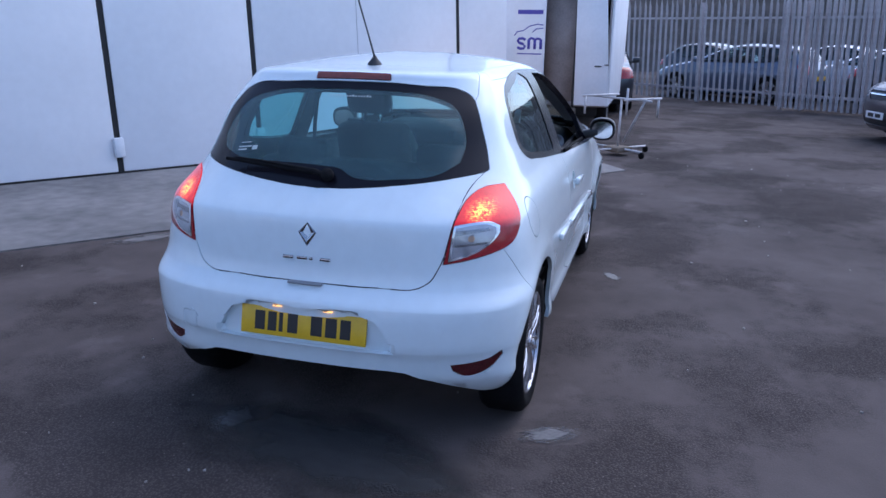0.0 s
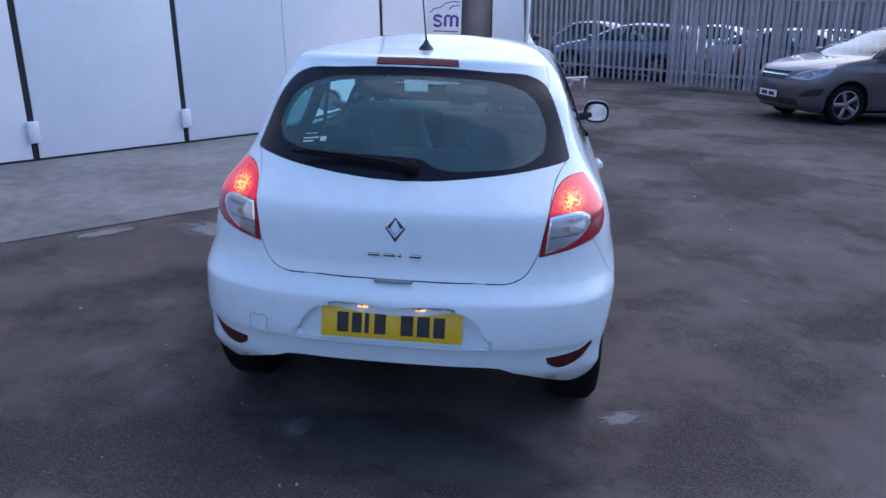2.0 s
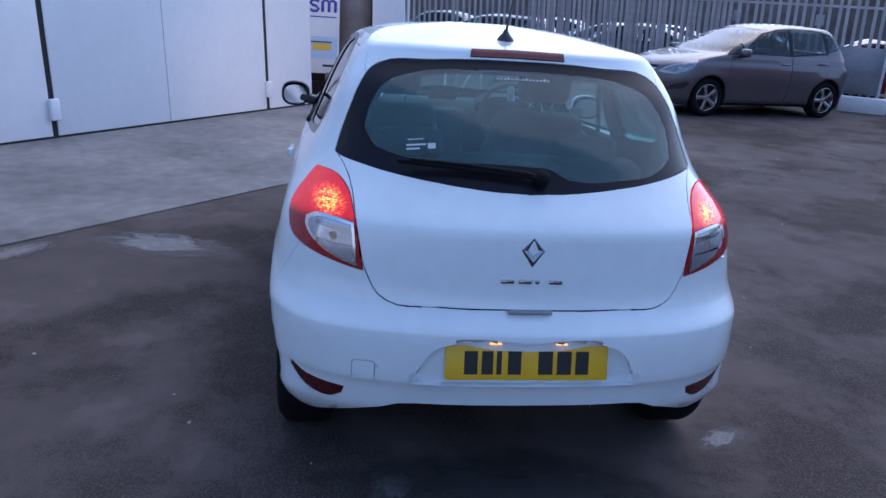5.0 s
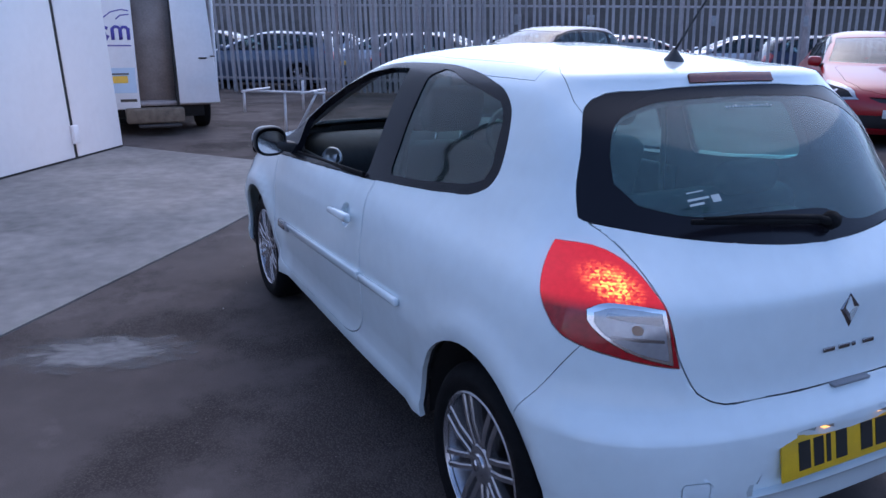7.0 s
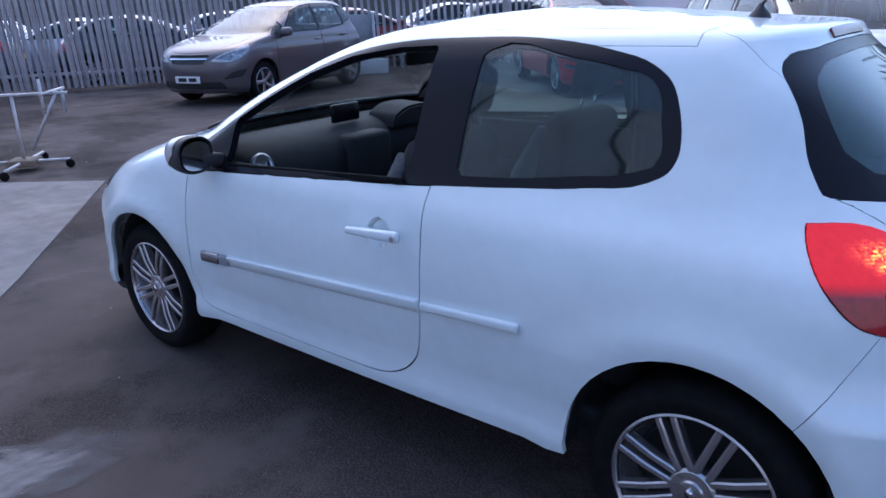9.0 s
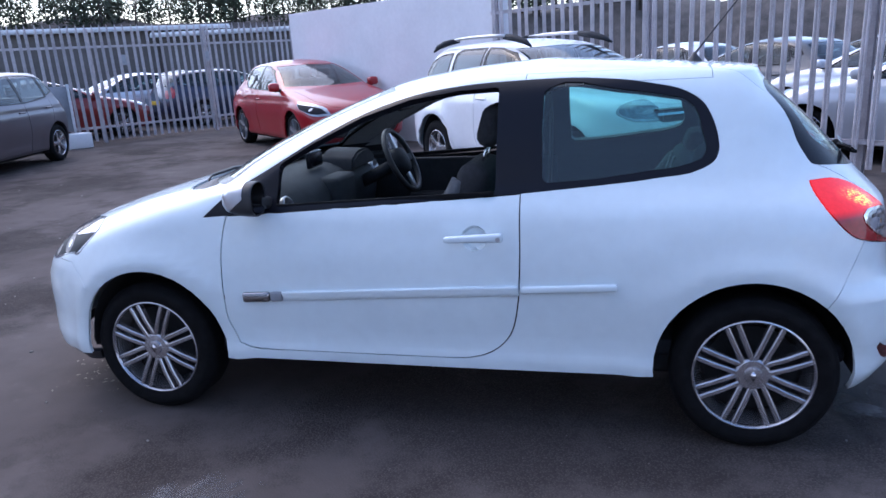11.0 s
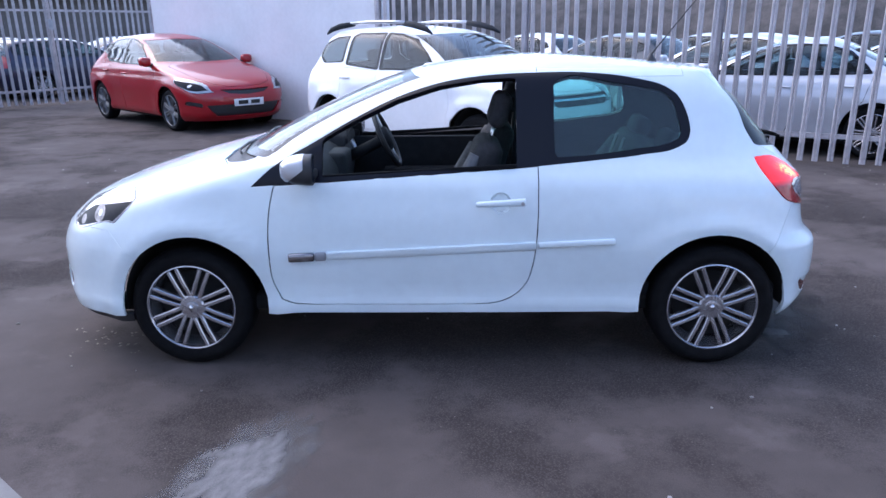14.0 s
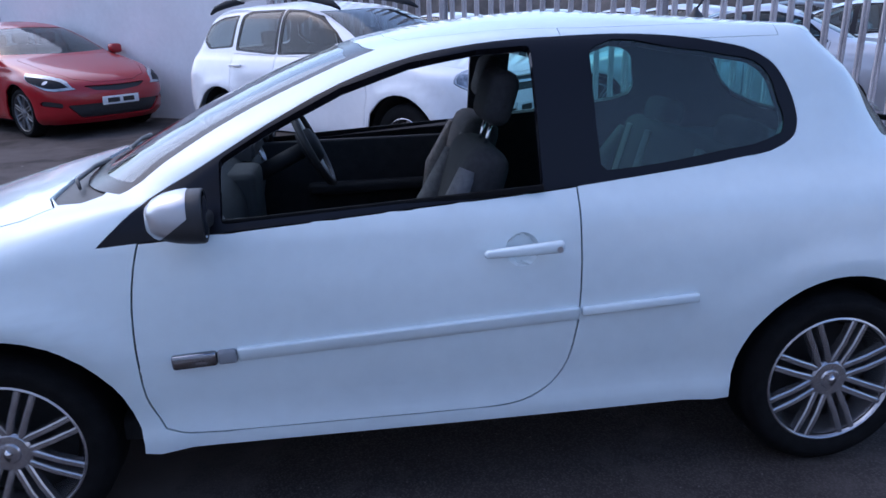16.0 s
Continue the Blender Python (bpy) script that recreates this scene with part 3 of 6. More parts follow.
# workshop front: leaves with black seals between them
bm = bmesh.new()
box(bm, -14, 0.0, -6.0, -0.06, 0.0, 5.2, m=YARD)
hall = tagged(link("wall_workshop", bm, CLADDING, smooth=False), "white smooth workshop wall of tall folding leaves", "wall", kind="structure")
edges = [0.0, -1.03, -4.42, -6.16, -7.90, -9.6, -11.4, -13.9]
for a, b in zip(edges, edges[1:]):
    part("wall_leaf", boxed(b + 0.034, a - (0.0 if a == 0 else 0.034), -0.06, 0.0, 0.035, 5.15, bevel=0.006, m=YARD), CLADDING, hall)
for a in edges[1:-1]:
    part("black_seal", boxed(a - 0.032, a + 0.032, -0.055, -0.012, 0.03, 5.15, m=YARD), SEAL, hall, smooth=False)
    lp = part("door_latch", boxed(a - 0.055, a + 0.055, 0.0, 0.05, 0.20, 0.42, bevel=0.012, m=YARD), VAN_WHITE, hall, "white latch box over the joint")
part("joint_line", boxed(-2.865, -2.855, -0.002, 0.003, 0.04, 5.1, m=YARD), PALE_STEEL, hall, smooth=False)
part("bottom_seal", boxed(-13.9, 0.0, -0.05, -0.006, 0.012, 0.036, m=YARD), SEAL, hall, smooth=False)

# unseen sheeted building added behind the camera to shape reflections and bounce light
bm = boxed(-32.0, -27.0, -10.0, 24.0, 0.0, 6.0, m=YARD)
tagged(link("wall_unseen_bounce", bm, CLADDING, smooth=False), "plain white sheeted building added out of view to bounce light", "wall", kind="structure")

# boundary wall
bm = boxed(-0.1, 6.05, 11.9, 12.15, 0.0, 2.55, m=YARD)
tagged(link("wall_boundary", bm, RENDER_WALL, smooth=False), "plain off-white rendered boundary wall", "wall", kind="structure")


# ---- the white three-door hatchback ----
HUB = 1.2875
front = [(0.19, -2.05), (0.24, -2.09), (0.30, -2.112), (0.40, -2.128), (0.55, -2.125), (0.66, -2.09), (0.74, -2.015), (0.80, -1.93), (0.86, -1.785), (0.92, -1.595), (0.97, -1.41), (1.01, -1.235), (1.036, -1.10), (1.12, -0.935), (1.21, -0.755), (1.31, -0.525), (1.385, -0.325), (1.43, -0.165), (1.463, 0.03), (1.486, 0.26), (1.496, 0.42)]
rear = [(0.19, 1.74), (0.28, 1.84), (0.34, 1.882), (0.425, 1.900), (0.448, 1.910), (0.52, 1.909), (0.58, 1.905), (0.610, 1.899), (0.622, 1.889), (0.662, 1.852), (0.70, 1.840), (0.76, 1.833), (0.86, 1.823), (0.905, 1.817), (0.922, 1.808), (0.938, 1.794), (0.958, 1.775), (1.0, 1.735), (1.04, 1.70), (1.10, 1.65), (1.20, 1.56), (1.30, 1.455), (1.37, 1.375), (1.40, 1.35), (1.426, 1.335), (1.443, 1.17), (1.466, 0.93), (1.486, 0.66), (1.496, 0.48)]
width = [(0.19, 0.765), (0.26, 0.802), (0.30, 0.811), (0.335, 0.812), (0.37, 0.806), (0.42, 0.807), (0.48, 0.815), (0.55, 0.824), (0.62, 0.831), (0.70, 0.832), (0.78, 0.828), (0.85, 0.819), (0.90, 0.812), (0.94, 0.80), (0.99, 0.772), (1.02, 0.755), (1.10, 0.722), (1.20, 0.682), (1.30, 0.636), (1.38, 0.590), (1.425, 0.545), (1.458, 0.46), (1.481, 0.31), (1.496, 0.13)]
corner_f = [(0.19, 0.62), (0.32, 0.68), (0.6, 0.75), (0.75, 0.75), (0.9, 0.62), (1.015, 0.45), (1.2, 0.42), (1.4, 0.45), (1.496, 0.5)]
corner_r = [(0.19, 0.38), (0.62, 0.385), (0.72, 0.45), (0.9, 0.47), (1.05, 0.47), (1.15, 0.39), (1.3, 0.22), (1.42, 0.19), (1.46, 0.46), (1.496, 0.6)]
ARCHES = [(-1.252, 0.325, 0.40, 0.028), (1.278, 0.325, 0.39, 0.018)]
skin = car_shell(front, rear, width, corner_f, corner_r, (2.5, 2.7), (0.025, 0.072), ARCHES, nu=84, nv=72, extra=(0.335, 0.37, 0.425, 0.448, 0.610, 0.622, 0.662, 0.905, 0.922, 0.938))
(PAINT, GONE, DOOR, BLACK, OPENING, QUARTER, TAILGATE, REAR_BLACK, REAR_PANE, LAMP, LAMP_WHITE, BUMPER, RECESS, REFLECT, SCREEN, HEAD, BONNET, SPOILER, STRIP, FLAP, BUMPER_F, LAMP_LIT, SCREEN_RIM, DISH, HEAD_DARK, LIP, COWL, RECESS_IN, LAMP_RIM, HEAD_CUP, TOW, ROOF, FRAME, FOG, HEAD_CUP_IN, HEAD_CORE, BAND_UP, BAND_LOW) = range(38)
LEFT, RIGHT, EITHER = (lambda c: c.y < -0.2), (lambda c: c.y > 0.2), (lambda c: abs(c.y) > 0.2)
BACK, FORE = (lambda c: c.x > 1.1), (lambda c: c.x < 0.4 and c.z > 0.95)
mirrored = lambda half: half + [(-a, b) for a, b in half[::-1] if abs(a) > 1e-6]

carve(skin, [(-1.50, 0.12), (-1.52, 0.56), (-1.66, 0.705), (-2.3, 0.715), (-2.3, 0.12)], "y", BUMPER_F)
door = [(-0.80, 1.01), (-0.845, 0.86), (-0.866, 0.70), (-0.866, 0.56), (-0.852, 0.44), (-0.82, 0.365), (-0.76, 0.338), (-0.70, 0.333), (-0.60, 0.333), (0.08, 0.333), (0.18, 0.334), (0.25, 0.345), (0.32, 0.378), (0.375, 0.44), (0.405, 0.54), (0.420, 0.68), (0.423, 1.012), (0.3, 1.0)]
carve(skin, curved(door, 3), "y", DOOR, EITHER)
black = [(-0.935, 0.922), (-0.835, 1.008), (-0.66, 1.106), (-0.47, 1.211), (-0.252, 1.314), (-0.045, 1.379), (0.16, 1.410), (0.423, 1.422), (0.664, 1.420), (0.91, 1.390), (1.035, 1.356), (1.093, 1.316), (1.127, 1.256), (1.146, 1.19), (1.149, 1.148), (1.133, 1.108), (1.088, 1.080), (0.921, 1.050), (0.668, 1.024), (0.42, 1.004), (0.0, 0.978), (-0.62, 0.940)]
carve(skin, curved(black), "y", BLACK, EITHER)
opening = rounded([(-0.60, 0.962), (-0.60, 1.128), (-0.46, 1.205), (-0.25, 1.303), (-0.045, 1.365), (0.16, 1.393), (0.322, 1.40), (0.322, 1.008)], 0.015, 2)
carve(skin, opening, "y", OPENING, EITHER)
quarter = curved([(0.522, 1.389), (0.79, 1.374), (0.95, 1.347), (1.03, 1.327), (1.066, 1.295), (1.09, 1.215), (1.104, 1.150), (1.09, 1.117), (1.045, 1.100), (0.88, 1.075), (0.67, 1.05), (0.52, 1.041), (0.503, 1.058), (0.500, 1.20), (0.503, 1.375)])
carve(skin, quarter, "y", QUARTER, EITHER)
spoiler = [(1.125, 0.0), (1.13, -0.25), (1.13, -0.40), (1.135, -0.46), (1.20, -0.502), (1.30, -0.522), (1.40, -0.515), (1.6, -0.50)]
spoiler += [(a, -b) for a, b in spoiler[:0:-1]]
carve(skin, spoiler, "z", SPOILER, lambda c: c.z > 1.31 and c.x > 1.0)
carve(skin, [(0.425, 1.40), (0.425, 1.47), (1.13, 1.47), (1.13, 1.40)], "y", FRAME, lambda c: abs(c.y) > 0.3, {PAINT})
roof = [(-0.12, 0.0), (-0.10, -0.30), (-0.06, -0.44), (0.10, -0.485), (0.50, -0.50), (0.90, -0.488), (1.124, -0.468), (1.129, -0.40), (1.129, -0.25), (1.124, 0.0)]
roof += [(a, -b) for a, b in roof[-2:0:-1]]
carve(skin, roof, "z", ROOF, lambda c: c.z > 1.38, {PAINT, FRAME})
gate = curved(mirrored([(0.0, 0.672), (-0.30, 0.674), (-0.44, 0.682), (-0.475, 0.704), (-0.500, 0.745), (-0.522, 0.80), (-0.545, 0.92), (-0.565, 1.015), (-0.590, 1.058), (-0.616, 1.082), (-0.602, 1.13), (-0.570, 1.22), (-0.533, 1.305), (-0.508, 1.340), (-0.475, 1.362), (-0.30, 1.383), (0.0, 1.392)]))
carve(skin, gate, "x", TAILGATE, BACK)
window = curved(mirrored([(0.0, 1.012), (-0.14, 1.019), (-0.30, 1.034), (-0.45, 1.052), (-0.57, 1.070), (-0.70, 1.090), (-0.70, 1.45), (0.0, 1.45)]))
carve(skin, window, "x", REAR_BLACK, BACK, {TAILGATE})
pane = curved([(-0.522, 1.165), (-0.505, 1.235), (-0.455, 1.305), (-0.36, 1.342), (-0.16, 1.360), (0.0, 1.363), (0.16, 1.360), (0.36, 1.342), (0.455, 1.305), (0.505, 1.235), (0.522, 1.165), (0.515, 1.112), (0.46, 1.078), (0.30, 1.055), (0.17, 1.050), (0.12, 1.058), (0.07, 1.082), (0.0, 1.088), (-0.2, 1.092), (-0.40, 1.096), (-0.49, 1.118)])
carve(skin, pane, "x", REAR_PANE, BACK)
for s in (-1, 1):
    lamp = curved([(s * a, b) for a, b in [(0.598, 1.020), (0.69, 1.028), (0.85, 1.028), (0.85, 0.762), (0.516, 0.762), (0.533, 0.855), (0.551, 0.942), (0.568, 0.992)]])
    side = lambda c, s=s: c.x > 1.3 and c.y * s > 0.1
    carve(skin, lamp, "x", LAMP, side)
    carve(skin, curved([(1.2, 1.16), (1.50, 1.16), (1.458, 1.045), (1.462, 1.012), (1.477, 0.98), (1.505, 0.938), (1.538, 0.896), (1.573, 0.858), (1.600, 0.835), (1.645, 0.815), (1.70, 0.797), (1.765, 0.772), (1.80, 0.758), (1.80, 0.68), (1.2, 0.68)]), "y", PAINT, side, {LAMP})
    white = curved([(s * a, b) for a, b in [(0.547, 0.908), (0.62, 0.917), (0.668, 0.915), (0.694, 0.901), (0.697, 0.878), (0.682, 0.851), (0.652, 0.825), (0.615, 0.804), (0.575, 0.790), (0.535, 0.779), (0.540, 0.838)]])
    carve(skin, white, "x", LAMP_RIM, side)
    mid = (sum(a for a, b in white) / len(white), sum(b for a, b in white) / len(white))
    carve(skin, [(mid[0] + (a - mid[0]) * 0.88, mid[1] + (b - mid[1]) * 0.86) for a, b in white], "x", LAMP_WHITE, side)
    carve(skin, [(s * a, b) for a, b in [(0.556, 0.872), (0.665, 0.887), (0.660, 0.898), (0.556, 0.891)]], "x", BAND_UP, side, {LAMP_WHITE})
    carve(skin, [(s * a, b) for a, b in [(0.553, 0.832), (0.66, 0.840), (0.662, 0.847), (0.553, 0.840)]], "x", BAND_LOW, side, {LAMP_WHITE})
    carve(skin, circle(s * 0.608, 0.862, 0.012, 16), "x", LAMP_LIT, side)
    refl = [(s * a, b) for a, b in [(0.740, 0.440), (0.70, 0.414), (0.64, 0.402), (0.568, 0.396), (0.575, 0.370), (0.615, 0.346), (0.66, 0.350), (0.705, 0.374), (0.742, 0.42)]]
    carve(skin, curved(refl), "x", REFLECT, side)
carve(skin, [(1.47, 0.12), (1.50, 0.56), (1.575, 0.68), (1.645, 0.816), (2.0, 0.816), (2.0, 0.12)], "y", BUMPER, only={PAINT})
strip = mirrored([(0.0, 1.4235), (-0.162, 1.4215), (-0.165, 1.398), (0.0, 1.400)])
carve(skin, strip, "x", STRIP, lambda c: c.x > 1.2)
screen = mirrored([(0.0, 1.040), (-0.45, 1.036), (-0.675, 1.040), (-0.625, 1.13), (-0.565, 1.24), (-0.51, 1.345), (-0.47, 1.40), (-0.3, 1.415), (0.0, 1.42)])
carve(skin, screen, "x", SCREEN_RIM, FORE)
carve(skin, mirrored([(0.0, 1.062), (-0.45, 1.060), (-0.635, 1.066), (-0.590, 1.13), (-0.530, 1.24), (-0.478, 1.338), (-0.445, 1.382), (-0.3, 1.402), (0.0, 1.407)]), "x", SCREEN, FORE)
bonnet = [(-1.97, 0.0), (-1.95, -0.25), (-1.87, -0.44), (-1.70, -0.58), (-1.45, -0.66), (-1.16, -0.69), (-1.08, -0.655), (-1.125, -0.55), (-1.135, -0.3), (-1.138, 0.0)]
bonnet += [(a, -b) for a, b in bonnet[-2:0:-1]]
carve(skin, bonnet, "z", BONNET, lambda c: c.x < -0.9 and c.z > 0.7)
cowl = [(-1.134, 0.0), (-1.131, -0.3), (-1.121, -0.55), (-1.075, -0.64), (-1.0, -0.668), (-0.945, -0.645), (-0.915, -0.58), (-0.90, -0.45), (-0.90, 0.0)]
cowl += [(a, -b) for a, b in cowl[-2:0:-1]]
carve(skin, cowl, "z", COWL, lambda c: c.x < -0.85 and 0.9 < c.z < 1.075, {PAINT})
head = curved([(-1.925, 0.720), (-1.905, 0.695), (-1.86, 0.690), (-1.745, 0.722), (-1.665, 0.741), (-1.635, 0.738), (-1.585, 0.780), (-1.545, 0.822), (-1.526, 0.850), (-1.545, 0.872), (-1.65, 0.870), (-1.81, 0.825), (-1.89, 0.775)], 3, 60)
nose = lambda c: abs(c.y) > 0.25 and c.x < -1.3
carve(skin, head, "y", HEAD, nose)
carve(skin, [(-1.895, 0.715), (-1.86, 0.752), (-1.79, 0.790), (-1.537, 0.838), (-1.552, 0.822), (-1.590, 0.786), (-1.637, 0.746), (-1.665, 0.749), (-1.745, 0.730), (-1.86, 0.698)], "y", HEAD_DARK, nose)
for cx, cz, cr, reg in ((-1.728, 0.770, 0.036, HEAD_CUP), (-1.838, 0.728, 0.020, HEAD_CUP_IN), (-1.722, 0.772, 0.015, HEAD_CORE)):
    carve(skin, circle(cx, cz, cr, 18), "y", reg, nose)
for rr in (0.05, 0.036):
    carve(skin, circle(0.245, 0.840, rr, 28), "y", DISH, EITHER)
carve(skin, circle(1.385, 0.885, 0.080, 28), "y", FLAP, RIGHT)
for ax, az, ar in ((-1.252, 0.325, 0.362), (1.278, 0.325, 0.355)):
    carve(skin, circle(ax, az, ar, 44), "y", GONE, lambda c: abs(c.y) > 0.4)
    carve(skin, [(ax - ar, 0.325), (ax + ar, 0.325), (ax + ar - 0.017, 0.05), (ax - ar + 0.017, 0.05)], "y", GONE, lambda c: abs(c.y) > 0.45)
carve(skin, [(-2.3, 0.05), (-2.3, 0.268), (-1.93, 0.265), (-1.50, 0.276), (-1.50, 0.05)], "y", GONE)
carve(skin, [(-2.3, 0.222), (-2.3, 0.2675), (-1.93, 0.2645), (-1.58, 0.2735), (-1.58, 0.228)], "y", LIP)
carve(skin, circle(0.56, 0.405, 0.055, 20) , "x", FOG, lambda c: c.x < -1.6 and c.y > 0)
carve(skin, circle(-0.56, 0.405, 0.055, 20), "x", FOG, lambda c: c.x < -1.6 and c.y < 0)
carve(skin, [(-1.0, 0.05), (-1.0, 0.288), (1.0, 0.288), (1.0, 0.05)], "y", GONE)
carve(skin, [(1.5, 0.05), (1.5, 0.235), (1.70, 0.238), (1.76, 0.25), (2.1, 0.30), (2.1, 0.05)], "y", GONE)
carve(skin, mirrored([(0.0, 0.1), (-0.9, 0.1), (-0.9, 0.22), (-0.74, 0.225), (-0.66, 0.248), (-0.58, 0.288), (-0.50, 0.322), (-0.455, 0.334), (-0.40, 0.356), (-0.34, 0.361), (0.0, 0.361)]), "x", GONE, lambda c: c.x > 1.45)
recess = mirrored([(0.0, 0.585), (-0.275, 0.583), (-0.31, 0.57), (-0.345, 0.53), (-0.375, 0.46), (-0.36, 0.428), (0.0, 0.428)])
recess = curved(recess)
carve(skin, recess, "x", RECESS, lambda c: c.x > 1.5)
carve(skin, [(a * 0.93, 0.506 + (b - 0.506) * 0.86) for a, b in recess], "x", RECESS_IN, lambda c: c.x > 1.5)
carve(skin, rounded([(-0.545, 0.437), (-0.475, 0.437), (-0.475, 0.505), (-0.545, 0.505)], 0.012), "x", TOW, lambda c: c.x > 1.5)
skin.normal_update()
lay = skin.faces.layers.int["region"]
for v in {v for f in skin.faces if f[lay] == RECESS_IN for v in f.verts}:
    v.co.x -= 0.026
for v in {v for f in skin.faces if f[lay] == DISH for v in f.verts}:
    v[skin.verts.layers.float_vector["nrm"]] = (0, 0, 0)
for v in {v for f in skin.faces if f[lay] == DISH for v in f.verts}:
    if all(f[lay] == DISH for f in v.link_faces):
        v.co.y -= math.copysign(0.018, v.co.y)
for f in skin.faces:
    if f[lay] == DISH:
        f[lay] = DOOR
white_car = empty("hatchback", pose(0, 0, 0), "white three-door hatchback with its front windows down and rear lamps lit", "car")


def panel(name, regions, material, label="", gap=0.0030, depth=0.018, offset=0.0, bag=skin, parent=None, crisp=0):
    bm = lift(bag, regions, offset)
    bmesh.ops.remove_doubles(bm, verts=bm.verts[:], dist=0.0014)
    if crisp:
        sharpen(bm, crisp)
        bm.verts.layers.float_vector.remove(bm.verts.layers.float_vector["nrm"])
    if not bm.faces:
        bm.free()
        return None
    seam(bm, gap, depth)
    return part(name, bm, material, parent or white_car, label)


def se(c):
    """Squares a circle's coordinate off a little."""
    return math.copysign(abs(c) ** 0.80, c)


def mirror_form(rows, s):
    """A rounded mirror housing: squared-off rings at each depth, drawn in by a factor."""
    bm = bmesh.new()
    rings = []
    for x, k in rows:
        ring = []
        for i in range(28):
            q = 2 * math.pi * i / 28
            y, z = 0.080 * k * se(math.cos(q)), 0.067 * k * se(math.sin(q))
            ring.append(bm.verts.new((-0.620 + (x + 0.604) * 0.88 + 0.10 * s * y, s * 0.892 + y, 1.014 + z + (0.006 if z > 0 else 0) * k)))
        rings.append(ring)
    for a, b in zip(rings, rings[1:]):
        for i in range(28):
            bm.faces.new((a[i], a[(i + 1) % 28], b[(i + 1) % 28], b[i]))
    bm.faces.new(rings[-1])
    bmesh.ops.recalc_face_normals(bm, faces=bm.faces[:])
    return bm


panel("body", {PAINT}, WHITE_PAINT, gap=0.001)
panel("roof", {ROOF}, WHITE_PAINT, gap=0.0007, depth=0.006)
for s, sel in ((-1, LEFT), (1, RIGHT)):
    for f in skin.faces:
        if f[lay] == DOOR:
            f[lay] = DOOR if f.calc_center_median().y * s > 0 else 100
    d = panel("door", {DOOR}, WHITE_PAINT, gap=0.0044)
    for f in skin.faces:
        if f[lay] == 100:
            f[lay] = DOOR
    y = s * 0.828
    # handle on its dished plate
    bm = boxed(0.128, 0.362, -0.013, 0.013, -0.019, 0.019, bevel=0.0125, seg=4, m=Matrix.Translation((0, y + s * 0.022, 0.840)) @ Matrix.Rotation(-0.03, 4, "Y"))
    for v in bm.verts:
        if v.co.x < 0.22:
            v.co.z = 0.836 + (v.co.z - 0.836) * (0.45 + 0.55 * max(0.0, (v.co.x - 0.12) / 0.10) ** 0.6)
    h = part("handle", bm, WHITE_PAINT, d)
    bm = bmesh.new()
    disc(bm, 0.009, y + s * 0.0362, 16, m=Matrix.Translation((0.345, 0, 0.8455)))
    part("lock", bm, SILVER_PAINT, h)
    # side moulding
    m = Matrix.Translation((0, y + s * 0.006, 0.610)) @ Matrix.Rotation(-0.047, 4, "Y")
    bm = boxed(-0.59, 0.416, -0.013, 0.013, -0.022, 0.022, bevel=0.006)
    for v in bm.verts:
        if v.co.z < 0 and v.co.y * s > 0:
            v.co.y -= s * 0.011
            v.co.z += 0.008 if v.co.z > -0.018 else 0
    bmesh.ops.transform(bm, matrix=m @ Matrix.Translation((0, 0, 0.004)), verts=bm.verts[:])
    part("moulding", bm, WHITE_PAINT, d)
    part("moulding_badge", boxed(-0.775, -0.648, -0.013, 0.013, -0.022, 0.022, bevel=0.009, m=m @ Matrix.Translation((0, 0, 0.004))), DARK_CHROME, d, "dark satin trim end of the moulding")
    part("moulding_joint", boxed(-0.646, -0.592, -0.012, 0.012, -0.021, 0.021, bevel=0.008, m=m @ Matrix.Translation((0, 0, 0.004))), SHEET_GREY, d)
    part("rear_moulding", boxed(0.424, 0.79, -0.011, 0.011, -0.015, 0.015, bevel=0.008, m=Matrix.Translation((0, y + s * 0.004, 0.610)) @ Matrix.Rotation(-0.047, 4, "Y") @ Matrix.Translation((0, 0, 0.007))), WHITE_PAINT, white_car)
    # door mirror
    mo = part("mirror_shell", mirror_form([(-0.604, 0.90), (-0.600, 0.96), (-0.606, 1.0), (-0.64, 1.0), (-0.68, 0.95), (-0.715, 0.85), (-0.745, 0.67), (-0.763, 0.43), (-0.769, 0.05)], s), BLACK_PLASTIC, d, "black door mirror with a silver cap")
    cap = mirror_form([(-0.645, 1.02), (-0.652, 1.03), (-0.683, 0.985), (-0.719, 0.885), (-0.750, 0.70), (-0.769, 0.46), (-0.776, 0.04)], s)
    bmesh.ops.bisect_plane(cap, geom=cap.verts[:] + cap.edges[:] + cap.faces[:], plane_co=(-0.70, 0, 0.990), plane_no=(0.75, 0, -1), clear_outer=True)
    part("mirror_cap", cap, SILVER_PAINT, mo, "silver upper cap of the mirror")
    bm = bmesh.new()
    mm = Matrix.Translation((-0.619, s * 0.892, 1.014)) @ Matrix.Rotation(s * -0.10, 4, "Z")
    bm.faces.new([bm.verts.new(mm @ Vector((0.002, 0.066 * se(math.cos(q)), 0.054 * se(math.sin(q))))) for q in np.linspace(0, 2 * math.pi, 28, endpoint=False)])
    part("mirror_glass", bm, CHROME, mo, "mirror glass", smooth=False)
    part("mirror_arm", boxed(-0.715, -0.618, -0.078, 0.078, -0.026, 0.026, bevel=0.018, seg=3, m=Matrix.Translation((0, s * 0.800, 0.984)) @ Matrix.Rotation(s * 0.22, 4, "X")), BLACK_PLASTIC, mo)
    # window rails
    part("window_seal", boxed(-0.60, 0.32, -0.006, 0.006, -0.010, 0.010, bevel=0.003, m=Matrix.Translation((0, s * 0.768, 0.990)) @ Matrix.Rotation(-0.052, 4, "Y")), RUBBER, d)
